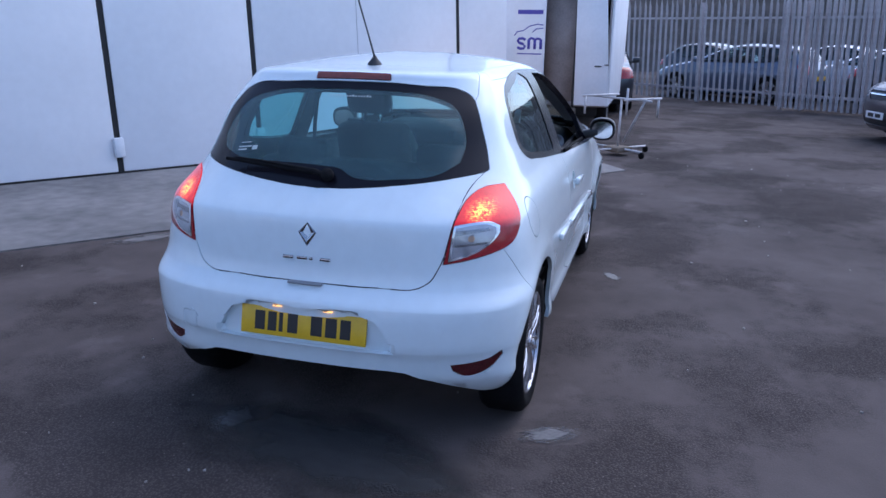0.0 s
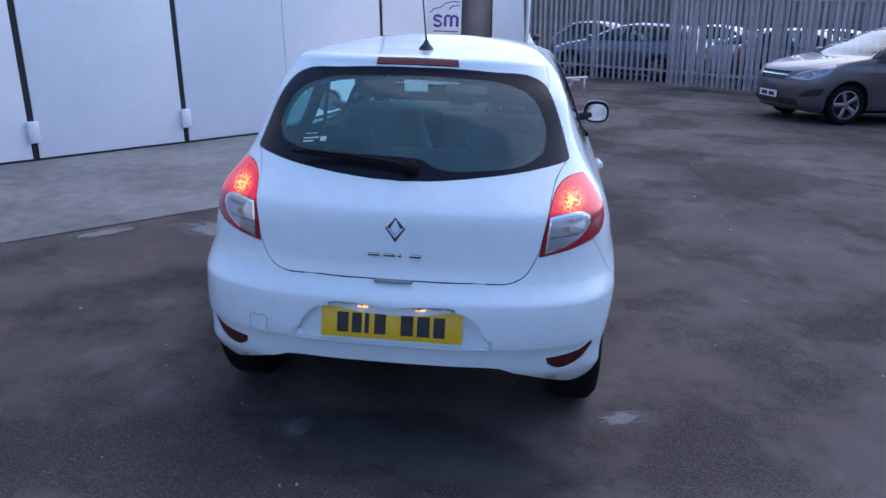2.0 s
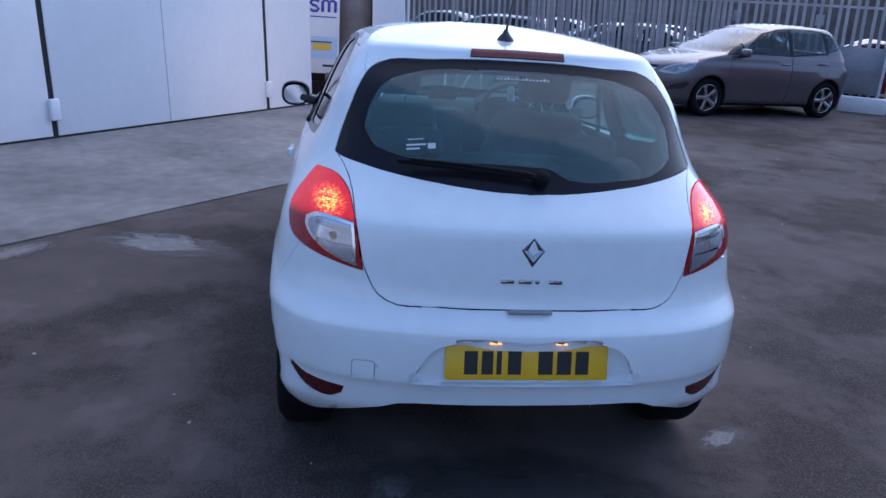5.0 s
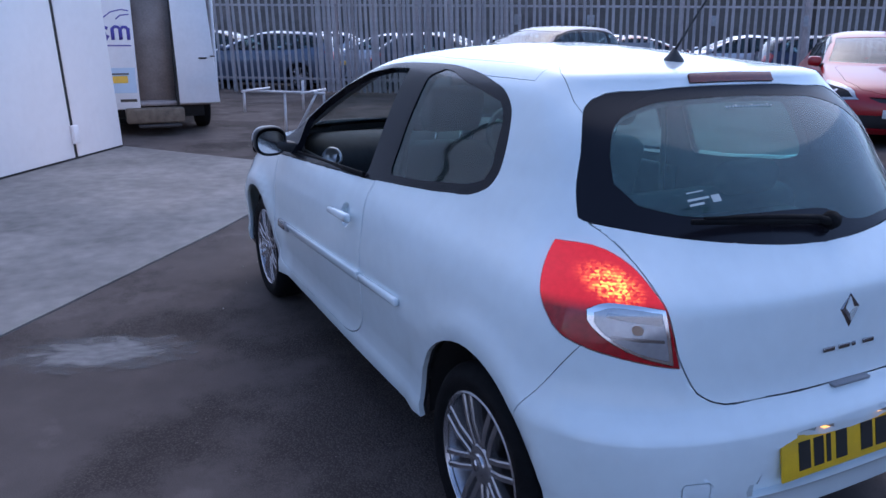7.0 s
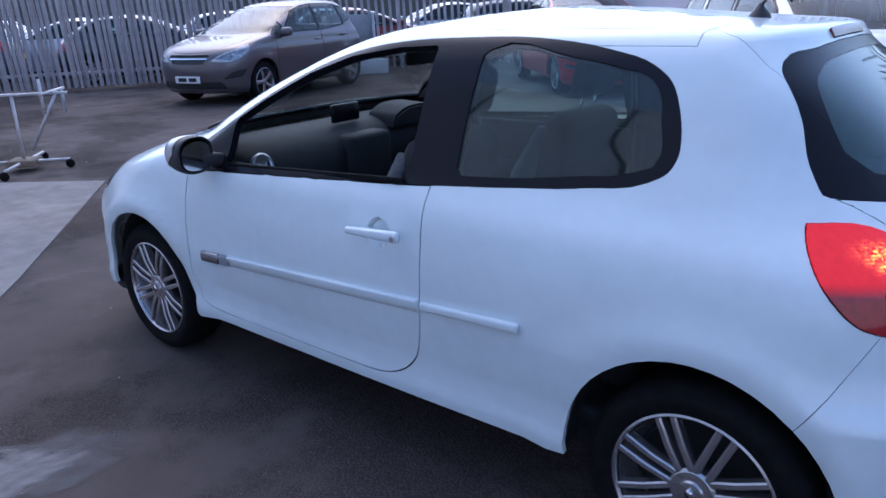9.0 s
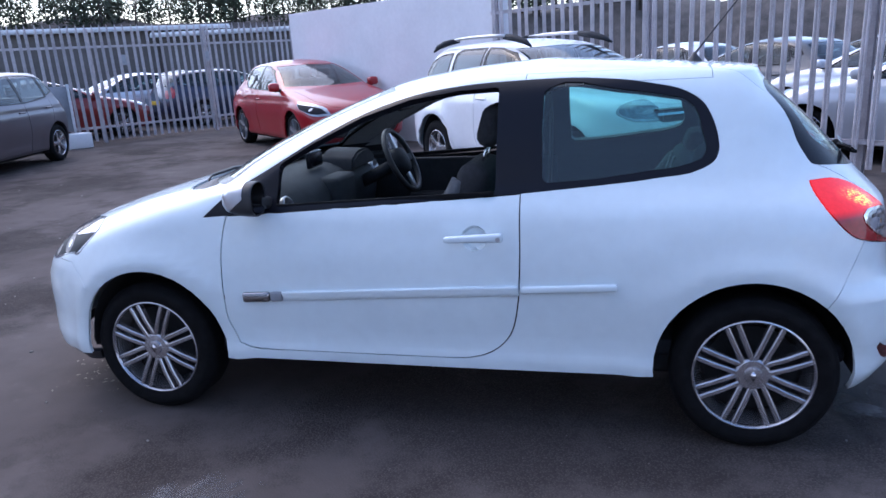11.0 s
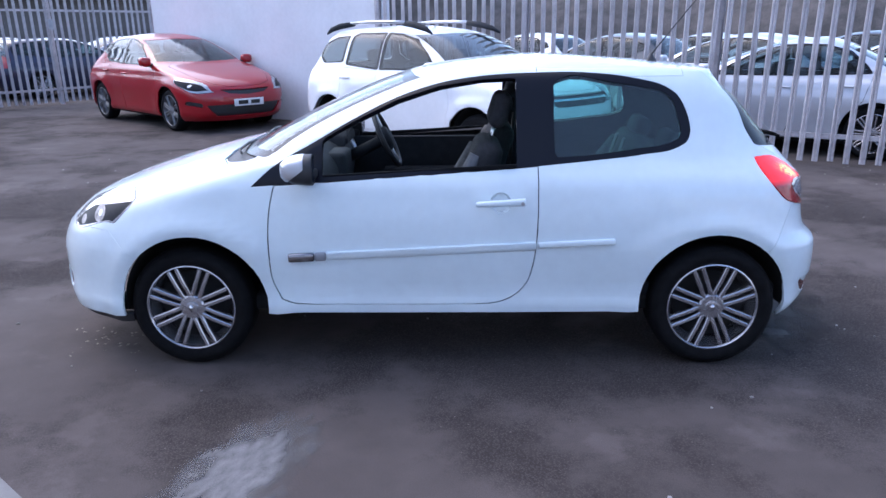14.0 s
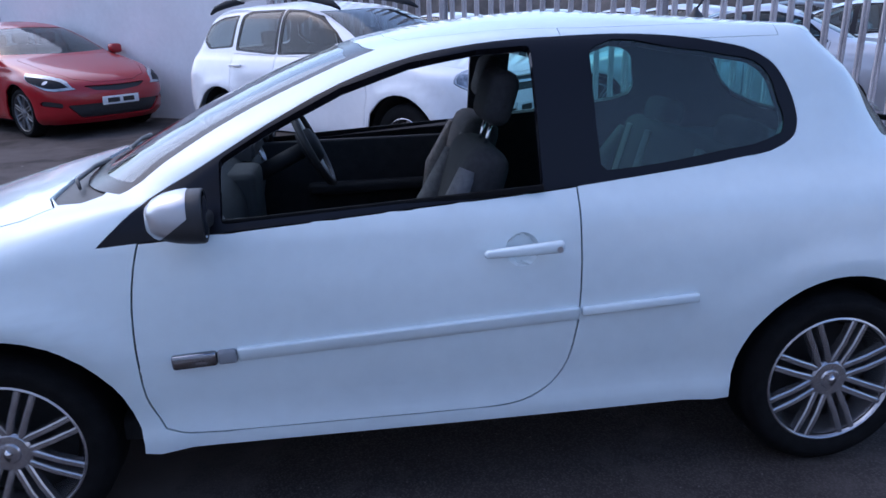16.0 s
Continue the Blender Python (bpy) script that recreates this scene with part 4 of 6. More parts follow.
for s in (-1, 1):
    for f in skin.faces:
        if f[lay] == BLACK and f.calc_center_median().y * s < 0:
            f[lay] = 400
    panel("window_surround", {BLACK}, BLACK_GLOSS, "gloss black pillar and window surround", 0.0005, 0.03, 0.0)
    for f in skin.faces:
        if f[lay] == 400:
            f[lay] = BLACK
for s in (-1, 1):
    for f in skin.faces:
        if f[lay] == QUARTER and f.calc_center_median().y * s < 0:
            f[lay] = 300
    panel("quarter_window", {QUARTER}, TINT_GLASS, "tinted fixed quarter window", 0.0, 0.004, -0.004)
    for f in skin.faces:
        if f[lay] == 300:
            f[lay] = QUARTER
tg = panel("tailgate", {TAILGATE}, WHITE_PAINT)
panel("rear_window_border", {REAR_BLACK}, BLACK_GLOSS, "black border of the rear window", 0.0005, 0.01, -0.002, parent=tg)
panel("rear_window", {REAR_PANE}, REAR_GLASS, "green-tinted rear window", 0.0, 0.003, -0.003, parent=tg)
panel("roof_spoiler", {SPOILER}, WHITE_PAINT, "", 0.0010, 0.012, 0.0, parent=tg)
panel("high_brake_light", {STRIP}, BRAKE_STRIP, "dull red high-level brake light", 0.001, 0.012, 0.006, parent=tg)
panel("rear_bumper", {BUMPER, RECESS, RECESS_IN}, WHITE_PAINT, gap=0.0012, crisp=28)
panel("tow_cover", {TOW}, WHITE_PAINT, gap=0.0016)
panel("front_bumper", {BUMPER_F}, WHITE_PAINT, gap=0.0006)
panel("front_lip", {LIP}, BLACK_PLASTIC, "black lower lip of the front bumper", 0.0, 0.03, -0.012)
panel("scuttle", {COWL}, BLACK_PLASTIC, "black plastic scuttle below the windscreen", 0.001, 0.03, -0.008)
panel("bonnet", {BONNET}, WHITE_PAINT, gap=0.0044)
panel("windscreen", {SCREEN}, CLEAR_GLASS, "clear windscreen", 0.0, 0.004, -0.003)
panel("windscreen_border", {SCREEN_RIM}, BLACK_GLOSS, "", 0.0005, 0.01, -0.002)
panel("fuel_flap", {FLAP}, WHITE_PAINT)
for s in (-1, 1):
    for f in skin.faces:
        if f[lay] in (LAMP, LAMP_WHITE, LAMP_LIT, LAMP_RIM, REFLECT, HEAD, HEAD_DARK, HEAD_CUP, HEAD_CUP_IN, HEAD_CORE, FOG, FRAME, BAND_UP, BAND_LOW) and f.calc_center_median().y * s < 0:
            f[lay] += 200
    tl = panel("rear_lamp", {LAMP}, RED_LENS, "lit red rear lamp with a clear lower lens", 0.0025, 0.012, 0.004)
    panel("lens_rim", {LAMP_RIM}, CHROME, "silver rim of the clear lens", 0.0, 0.006, 0.0065, parent=tl)
    panel("bulb_cup", {LAMP_LIT}, AMBER, "dull amber bulb cup", 0.0, 0.006, 0.004, parent=tl)
    panel("lens_band", {BAND_UP}, DARK_CHROME, "shaded band in the clear lens", 0.0, 0.006, 0.0055, parent=tl)
    panel("lens_band", {BAND_LOW}, DARK_CHROME, "shaded band in the clear lens", 0.0, 0.006, 0.0055, parent=tl)
    panel("clear_lens", {LAMP_WHITE}, REAR_CLEAR, "clear reversing and indicator lens", 0.0, 0.006, 0.006, parent=tl)
    panel("bumper_reflector", {REFLECT}, DULL_RED, "dark red bumper reflector", 0.001, 0.01, -0.002)
    hl = panel("headlamp", {HEAD}, LAMP_CLEAR, "clear headlamp with a grey inner housing", 0.002, 0.02, 0.002)
    panel("lamp_bowl", {HEAD_DARK}, LAMP_BOWL, "dark inner bowl of the headlamp", 0.0, 0.006, 0.002, parent=hl)
    panel("reflector_cup", {HEAD_CUP}, LAMP_CUP, "grey faceted round reflector cup", 0.0, 0.006, 0.002, parent=hl)
    panel("small_cup", {HEAD_CUP_IN}, LAMP_CUP, "small round reflector cup", 0.0, 0.006, 0.002, parent=hl)
    panel("bulb", {HEAD_CORE}, DARK_CHROME, "shaded chrome bulb hood", 0.0, 0.006, 0.003, parent=hl)
    panel("fog_lamp", {FOG}, LAMP_CLEAR, "round clear fog lamp in the front bumper", 0.003, 0.02, -0.006)
    panel("roof_frame", {FRAME}, WHITE_PAINT, gap=0.0016, depth=0.008)
    for f in skin.faces:
        if f[lay] >= 200:
            f[lay] -= 200
# inner lining behind the painted skin
bm = lift(skin, {PAINT, ROOF, FRAME, DOOR, BLACK, TAILGATE, REAR_BLACK, SPOILER, STRIP, FLAP, LAMP, LAMP_RIM, LAMP_WHITE, LAMP_LIT, BAND_UP, BAND_LOW, SCREEN_RIM}, -0.028, True)
bmesh.ops.delete(bm, geom=[f for f in bm.faces if f.calc_center_median().x < -0.92 and f.calc_center_median().z < 1.03 or f.calc_center_median().z > 1.385], context="FACES")
pillar = bm.copy()
at_pillar = lambda f: f.calc_center_median().x < 0.30 and f.calc_center_median().z > 1.04
bmesh.ops.delete(bm, geom=[f for f in bm.faces if at_pillar(f)], context="FACES")
bmesh.ops.delete(pillar, geom=[f for f in pillar.faces if not at_pillar(f)], context="FACES")
part("inner_trim", bm, DARK_TRIM, white_car, "dark grey inner trim")
part("pillar_trim", pillar, HEADLINER, white_car, "grey trim inside the windscreen pillars")
bm = lift(skin, {PAINT, ROOF, FRAME, SPOILER}, -0.03, True)
bmesh.ops.delete(bm, geom=[f for f in bm.faces if f.calc_center_median().z < 1.38], context="FACES")
part("headliner", bm, HEADLINER, white_car, "pale grey headliner")
# underbody and arch liners
part("underbody", boxed(-1.70, 1.50, -0.70, 0.70, 0.255, 0.34, bevel=0.03), WELL, white_car)
part("floor_pan", boxed(-0.90, 1.62, -0.70, 0.70, 0.33, 0.40, bevel=0.02), DARK_TRIM, white_car)
for ax in (-1.252, 1.278):
    for s in (-1, 1):
        bm = bmesh.new()
        ring = circle(ax, 0.325, 0.370, 30, -5, 185 + 190 / 29)
        outer = [bm.verts.new((a, s * 0.765, b)) for a, b in ring]
        inner = [bm.verts.new((a, s * 0.50, b)) for a, b in ring]
        for i in range(len(ring) - 1):
            bm.faces.new((outer[i], outer[i + 1], inner[i + 1], inner[i]))
        bm.faces.new(inner)
        part("arch_liner", bm, WELL, white_car)
part("rear_valance", boxed(1.50, 1.70, -0.46, 0.46, 0.30, 0.38, bevel=0.03), BLACK_PLASTIC, white_car)
for s in (-1, 1):
    for hx in (-HUB, HUB):
        w = wheel(white_car, hx, s * 0.70, 0.305, 0.218, 0.195, s, 8, "double")
        bm = bmesh.new()
        yy = s * 0.0925
        prism(bm, [(0, 0.021), (0.013, 0), (0, -0.021), (-0.013, 0)], s * 0.003, lambda a, b, c: Vector((a, yy + c, b)))
        part("cap_emblem", bm, CHROME, w)
# rear plate with plain bars, emblem, name bars, wiper
plate = boxed(-0.003, 0.003, -0.26, 0.26, -0.0555, 0.0555, bevel=0.002, m=Matrix.Translation((1.886, 0, 0.512)) @ Matrix.Rotation(-0.21, 4, "Y"))
pl = part("number_plate", plate, PLATE_YELLOW, white_car, "yellow rear number plate with dark bars")
for a, b in [(-0.20, 0.042), (-0.145, 0.036), (-0.098, 0.016), (-0.062, 0.042), (0.035, 0.046), (0.095, 0.046), (0.155, 0.042)]:
    part("plate_bar", boxed(0.003, 0.0045, a, a + b, -0.037, 0.037, m=Matrix.Translation((1.886, 0, 0.512)) @ Matrix.Rotation(-0.21, 4, "Y")), PLATE_INK, pl, smooth=False)
for y in (-0.105, 0.105):
    part("plate_lamp", boxed(1.880, 1.890, y - 0.018, y + 0.018, 0.5745, 0.576), PLATE_LAMP, white_car, "small lit plate lamp")
part("gate_grip", boxed(1.835, 1.866, -0.07, 0.07, 0.664, 0.674, bevel=0.004), SHEET_GREY, tg)
bm = bmesh.new()
m = Matrix.Translation((1.812, 0, 0.858)) @ Matrix.Rotation(-0.17, 4, "Y")
outer, inner = [(0, 0.056), (0.047, 0), (0, -0.056), (-0.047, 0)], [(0, 0.009), (0.006, 0), (0, -0.009), (-0.006, 0)]
ring = [[bm.verts.new(m @ Vector((h, k * a, k * b))) for a, b in poly] for poly, h, k in ((outer, 0.0, 1.0), (outer, 0.007, 0.97), (outer, 0.014, 0.66), (inner, 0.009, 1.0), (inner, 0.0, 1.0))]
for a, b in zip(ring, ring[1:]):
    for i in range(4):
        bm.faces.new((a[i], a[(i + 1) % 4], b[(i + 1) % 4], b[i]))
bmesh.ops.recalc_face_normals(bm, faces=bm.faces[:])
# the asphalt mirrored in the emblem is painted as darker chrome
part("tailgate_emblem", bm, DARK_CHROME, tg, "chrome diamond emblem", smooth=False)
m = Matrix.Translation((1.834, 0, 0.762)) @ Matrix.Rotation(-0.14, 4, "Y")
for y in (-0.097, -0.040, 0.012, 0.055):
    wd = 0.013 if y == 0.012 else 0.042
    part("name_bar", boxed(0.001, 0.005, y, y + wd, -0.006, 0.006, bevel=0.0018, m=m), DARK_CHROME, tg)
bm = bmesh.new()
tube(bm, [(1.715, 0.03, 1.058), (1.705, -0.02, 1.072), (1.685, -0.20, 1.088), (1.668, -0.38, 1.098)], [0.012, 0.011, 0.008, 0.005], 8)
wp = part("wiper_arm", bm, RUBBER, tg, "black rear wiper")
part("wiper_blade", boxed(-0.20, 0.20, -0.006, 0.006, -0.006, 0.006, m=Matrix.Translation((1.688, -0.22, 1.079)) @ Matrix.Rotation(radians(84), 4, "Z") @ Matrix.Rotation(0.07, 4, "Y")), RUBBER, wp)
bm = bmesh.new()
lathe(bm, [(0.024, 0.0), (0.025, 0.018), (0.019, 0.028), (0.0005, 0.031)], 20, axis="x", m=Matrix.Translation((1.698, 0.035, 1.055)) @ Matrix.Rotation(-0.65, 4, "Y"))
part("wiper_hub", bm, RUBBER, wp)
# window stickers: plain bars
m = Matrix.Translation((1.623, -0.34, 1.132)) @ Matrix.Rotation(-0.73, 4, "Y") @ Matrix.Rotation(radians(-10), 4, "Z")
for a, b, c, d in [(-0.050, -0.008, -0.012, -0.006), (-0.050, 0.012, 0.002, 0.008), (0.018, 0.042, -0.012, 0.008), (-0.045, 0.004, 0.024, 0.027)]:
    part("window_sticker", boxed(0.004, 0.005, a, b, c, d, m=m), STICKER, tg, "thin white window sticker bar", smooth=False)
m = Matrix.Translation((1.408, 0.0, 1.332)) @ Matrix.Rotation(-0.77, 4, "Y")
for k in range(15):
    part("sticker_bar", boxed(0.004, 0.005, -0.08 + k * 0.0125, -0.08 + k * 0.0125 + 0.007, -0.003, 0.003 + (0.004 if k % 5 == 3 else 0), m=m), STICKER, tg, smooth=False)
# aerial
bm = bmesh.new()
lathe(bm, [(0.034, 0.0), (0.030, 0.012), (0.014, 0.030), (0.006, 0.045), (0.0005, 0.046)], 16, axis="z", m=Matrix.Translation((1.10, 0, 1.445)))
aerial = part("aerial_base", bm, BLACK_PLASTIC, white_car, "black roof aerial")
bm = bmesh.new()
tube(bm, [(1.10, 0, 1.480), (1.18, 0, 1.585), (1.31, 0, 1.750), (1.38, 0, 1.838)], [0.005, 0.0035, 0.0035, 0.005], 6)
part("aerial_rod", bm, BLACK_PLASTIC, aerial)
# cowl and front wipers
for y0 in (-0.58, 0.02):
    bm = bmesh.new()
    tube(bm, [(-1.105, y0 + 0.55, 1.032), (-1.09, y0 + 0.35, 1.048), (-1.068, y0 + 0.1, 1.050), (-1.035, y0 + 0.02, 1.040)], [0.011, 0.008, 0.007, 0.005], 6)
    part("front_wiper", bm, BLACK_PLASTIC, white_car)
# interior
bm = bmesh.new()
dash = curved([(-1.0, 1.0), (-0.86, 1.012), (-0.75, 1.0), (-0.665, 0.955), (-0.625, 0.88), (-0.635, 0.76), (-0.70, 0.60), (-0.95, 0.55)], 3, 60)
rows = []
for y, k, dz in [(q * a, b, c) for q, side in ((-1, ((0.69, 0.62, -0.05), (0.672, 0.80, -0.03), (0.63, 0.92, -0.012), (0.55, 0.99, 0.0), (0.30, 1.0, 0.0))), (1, ((0.30, 1.0, 0.0), (0.55, 0.99, 0.0), (0.63, 0.92, -0.012), (0.672, 0.80, -0.03), (0.69, 0.62, -0.05)))) for a, b, c in side]:
    rows.append([bm.verts.new((-0.95 + (a + 0.95) * k, y, 0.80 + (b - 0.80) * k + dz)) for a, b in dash])
for a, b in zip(rows, rows[1:]):
    for i in range(len(dash)):
        bm.faces.new((a[i], a[(i + 1) % len(dash)], b[(i + 1) % len(dash)], b[i]))
bm.faces.new(rows[0])
bm.faces.new(rows[-1])
bmesh.ops.recalc_face_normals(bm, faces=bm.faces[:])
db = part("dashboard", bm, GREY_TRIM, white_car, "dark grey dashboard with a screen on top")
part("screen", boxed(-0.80, -0.775, -0.085, 0.085, 1.01, 1.095, bevel=0.01, m=Matrix.Translation((0.03, 0, 0))), BLACK_GLOSS, db)
bm = bmesh.new()
prism(bm, curved([(0.19, 0.97), (0.21, 1.025), (0.28, 1.055), (0.37, 1.062), (0.46, 1.055), (0.53, 1.025), (0.55, 0.97)], 3), 0.20, lambda a, b, c: Vector((-0.82 + c, a, b - c * 0.04)))
bmesh.ops.bevel(bm, geom=[e for e in bm.edges if abs(e.verts[0].co.x - e.verts[1].co.x) < 0.01], offset=0.012, segments=2, affect="EDGES")
sharpen(bm, 50)
part("instrument_hood", bm, DARK_TRIM, db)
part("console", boxed(-0.72, -0.585, -0.13, 0.13, 0.55, 0.97, bevel=0.025), GREY_TRIM, db)
for y in (-0.58, -0.075, 0.075, 0.60):
    bm = bmesh.new()
    lathe(bm, [(0.05, -0.01), (0.052, 0.014), (0.042, 0.018), (0.038, 0.006), (0.0005, 0.006)], 20, axis="x", m=Matrix.Translation((-0.652, y, 0.915)) @ Matrix.Rotation(-0.35, 4, "Y"))
    part("air_vent", bm, SILVER_PAINT if abs(y) > 0.2 else BLACK_PLASTIC, db, "round air vent in a satin ring" if abs(y) > 0.2 else "")
sw = new("steering_wheel")
sw.parent = white_car
sw.matrix_basis = Matrix.Translation((-0.40, 0.37, 0.985)) @ Matrix.Rotation(radians(65), 4, "Y")
bm = bmesh.new()
tube(bm, [(0.178 * math.cos(2 * math.pi * i / 40), 0.178 * math.sin(2 * math.pi * i / 40), 0) for i in range(40)], 0.0155, 10, closed=True)
part("wheel_rim", bm, BLACK_PLASTIC, sw, "black steering wheel rim")
bm = bmesh.new()
lathe(bm, [(0.078, -0.04), (0.08, 0.0), (0.065, 0.022), (0.02, 0.03), (0.0005, 0.031)], 24, axis="z")
bmesh.ops.recalc_face_normals(bm, faces=bm.faces[:])
part("boss", bm, DARK_TRIM, sw)
for a in (0, 180, 90):
    part("wheel_spoke", boxed(0.06, 0.172, -0.02, 0.02, -0.012, 0.008, bevel=0.006, m=Matrix.Rotation(radians(a), 4, "Z")), SILVER_PAINT if a != 90 else DARK_TRIM, sw)
bm = bmesh.new()
tube(bm, [(-0.42, 0.37, 0.975), (-0.66, 0.37, 0.86)], 0.035, 10)
part("steering_column", bm, DARK_TRIM, white_car)


def seat(name, y, x0, wide, rear_seat=False):
    s = new(name)
    s.parent = white_car
    s.location = (x0, y, 0.40)
    tagged(s, "dark cloth seat with grey bolsters and a headrest")
    hw = wide / 2
    part("cushion", boxed(-0.50, 0.05, -hw, hw, 0.02, 0.20, bevel=0.06, seg=3), SEAT_CLOTH, s)
    lean = Matrix.Translation((0, 0, 0.14)) @ Matrix.Rotation(radians(17), 4, "Y")
    hh = 0.50 if rear_seat else 0.57
    part("backrest", boxed(-0.075, 0.075, -hw + 0.03, hw - 0.03, 0.0, hh, bevel=0.06, seg=3, m=lean), SEAT_CLOTH, s)
    for q in (-1, 1):
        bm = bmesh.new()
        tube(bm, [lean @ Vector((-0.07, q * (hw - 0.06), 0.08)), lean @ Vector((-0.085, q * (hw - 0.035), 0.28)), lean @ Vector((-0.06, q * (hw - 0.06), hh - 0.08))], [0.045, 0.055, 0.03], 10)
        part("bolster", bm, SEAT_CLOTH_GREY, s)
    heads = [0.0] if not rear_seat else [-0.34, 0.34]
    if rear_seat:
        for q in (-0.47, -0.25, 0.25, 0.47):
            part("backrest_stripe", boxed(-0.083, -0.060, q - 0.035, q + 0.035, 0.05, hh - 0.05, bevel=0.009, m=lean), SEAT_CLOTH_GREY, s, "pale grey stripe on the seat back")
    for q in heads:
        part("headrest", boxed(-0.05, 0.05, q - 0.13, q + 0.13, hh + (-0.02 if rear_seat else 0.065), hh + (0.10 if rear_seat else 0.245), bevel=0.045, seg=3, m=lean), SEAT_CLOTH, s)
        for r in (-0.055, 0.055):
            bm = bmesh.new()
            tube(bm, [lean @ Vector((0, q + r, hh - 0.03)), lean @ Vector((0, q + r, hh + 0.08))], 0.006, 6)
            part("headrest_post", bm, CHROME, s)
    return s


seat("front_seat", -0.36, 0.045, 0.50)
seat("front_seat", 0.36, 0.15, 0.50)
seat("rear_bench", 0.0, 0.98, 1.24, True)
part("parcel_shelf", boxed(1.18, 1.66, -0.50, 0.50, 0.93, 0.955, bevel=0.01), DARK_TRIM, white_car)
bm = boxed(-0.06, -0.03, -0.12, 0.12, 1.285, 1.345, bevel=0.015, m=Matrix.Translation((-0.20, 0, 0)))
part("inside_mirror", bm, BLACK_PLASTIC, white_car)
for s in (-1, 1):
    part("door_card", boxed(-0.85, 0.42, s * 0.70 - 0.015, s * 0.70 + 0.015, 0.38, 0.955, bevel=0.012), DARK_TRIM, white_car)
    part("armrest", boxed(-0.45, 0.20, s * 0.655 - 0.03, s * 0.655 + 0.03, 0.70, 0.76, bevel=0.02), DARK_TRIM, white_car)
    bm = bmesh.new()
    tube(bm, [(0.40, s * 0.60, 1.33), (0.40, s * 0.63, 1.1), (0.38, s * 0.66, 0.8), (0.30, s * 0.62, 0.5)], 0.012, 6)
    part("seat_belt", bm, BLACK_PLASTIC, white_car)
skin.free()
# dipped headlamps: the lamps are on
for s in (-1, 1):
    l = new("headlamp_beam", bpy.data.lights.new("headlamp_beam", "SPOT"))
    l.data.energy, l.data.color, l.data.spot_size, l.data.spot_blend, l.data.shadow_soft_size = 75, (1.0, 0.72, 0.55), radians(46), 1.0, 0.07
    l.matrix_world = look((-1.96, s * 0.66, 0.76), (-7.4, s * 0.45 - 1.2, 0.45))


# ---- palisade fences ----
def pale_mesh(height, lx=0.0, ly=0.0):
    bm = bmesh.new()
    prof = [(-0.034, 0.012), (-0.022, 0.0), (-0.009, 0.0), (0.0, 0.010), (0.009, 0.0), (0.022, 0.0), (0.034, 0.012)]
    tops = [0.93, 0.955, 0.985, 1.0, 0.985, 0.955, 0.93]
    lo = [bm.verts.new((a, b, 0.06)) for a, b in prof]
    hi = [bm.verts.new((a, b, height * t)) for (a, b), t in zip(prof, tops)]
    lo2 = [bm.verts.new((a, b + 0.004, 0.06)) for a, b in prof]
    hi2 = [bm.verts.new((a, b + 0.004, height * t)) for (a, b), t in zip(prof, tops)]
    for i in range(len(prof) - 1):
        bm.faces.new((lo[i], lo[i + 1], hi[i + 1], hi[i]))
        bm.faces.new((lo2[i + 1], lo2[i], hi2[i], hi2[i + 1]))
        bm.faces.new((hi[i], hi[i + 1], hi2[i + 1], hi2[i]))
    for v in bm.verts:
        v.co.x += lx * v.co.z
        v.co.y += ly * v.co.z
    me = bpy.data.meshes.new("pale")
    bm.to_mesh(me)
    bm.free()
    me.materials.append(STEEL)
    return me


def fence(m, length, label, pitch=0.168, posts=2.75, name="palisade_fence"):
    """A steel palisade fence along its own x axis."""
    f = empty(name, m, label, "fence")
    lean = m.to_3x3().inverted() @ Vector((0, LEAN, 0))
    pale = pale_mesh(2.6, lean.x, lean.y)
    n = int(length / pitch)
    for i in range(n):
        o = new("pale", pale)
        o.parent = f
        o.location = (pitch * (i + 0.5), -0.03 - 0.004 * (i % 3 == 0), 0.01 * random.uniform(-1, 1))
        o.rotation_euler = (0, radians(random.uniform(-0.5, 0.5)), 0)
    for z in (0.36, 2.12):
        bm = bmesh.new()
        box(bm, 0, length, 0.0, 0.006, z - 0.025, z + 0.025)
        box(bm, 0, length, 0.0, 0.05, z + 0.019, z + 0.025)
        for v in bm.verts:
            v.co += lean * v.co.z
        part("rail", bm, STEEL, f, smooth=False)
    for i in range(int(length / posts) + 1):
        bm = bmesh.new()
        x = min(i * posts, length)
        box(bm, x - 0.032, x + 0.032, 0.05, 0.057, 0, 2.5)
        box(bm, x - 0.032, x + 0.032, 0.145, 0.152, 0, 2.5)
        box(bm, x - 0.003, x + 0.003, 0.057, 0.145, 0, 2.5)
        for v in bm.verts:
            v.co += lean * v.co.z
        part("post", bm, STEEL, f, smooth=False)
    return f


def yard_pose(u, v, z=0.0, turn=0.0):
    p = YARD @ Vector((u, v, z))
    base = math.degrees(math.atan2(ALONG.y, ALONG.x))
    return pose(p.x, p.y, p.z, 0, 0, base + turn)


FAR = 9.3
fence(yard_pose(FAR, -5.0, 0, -90), 22.0, "galvanised steel palisade fence at the end of the yard")
fence(yard_pose(FAR - 0.22, 0.1, 0, -90), 4.9, "steel palisade sliding gate standing before the fence", 0.13, 2.45, "sliding_gate")
fence(yard_pose(-0.1, 11.75, 0, 180), 12.5, "galvanised steel palisade fence beside the boundary wall")


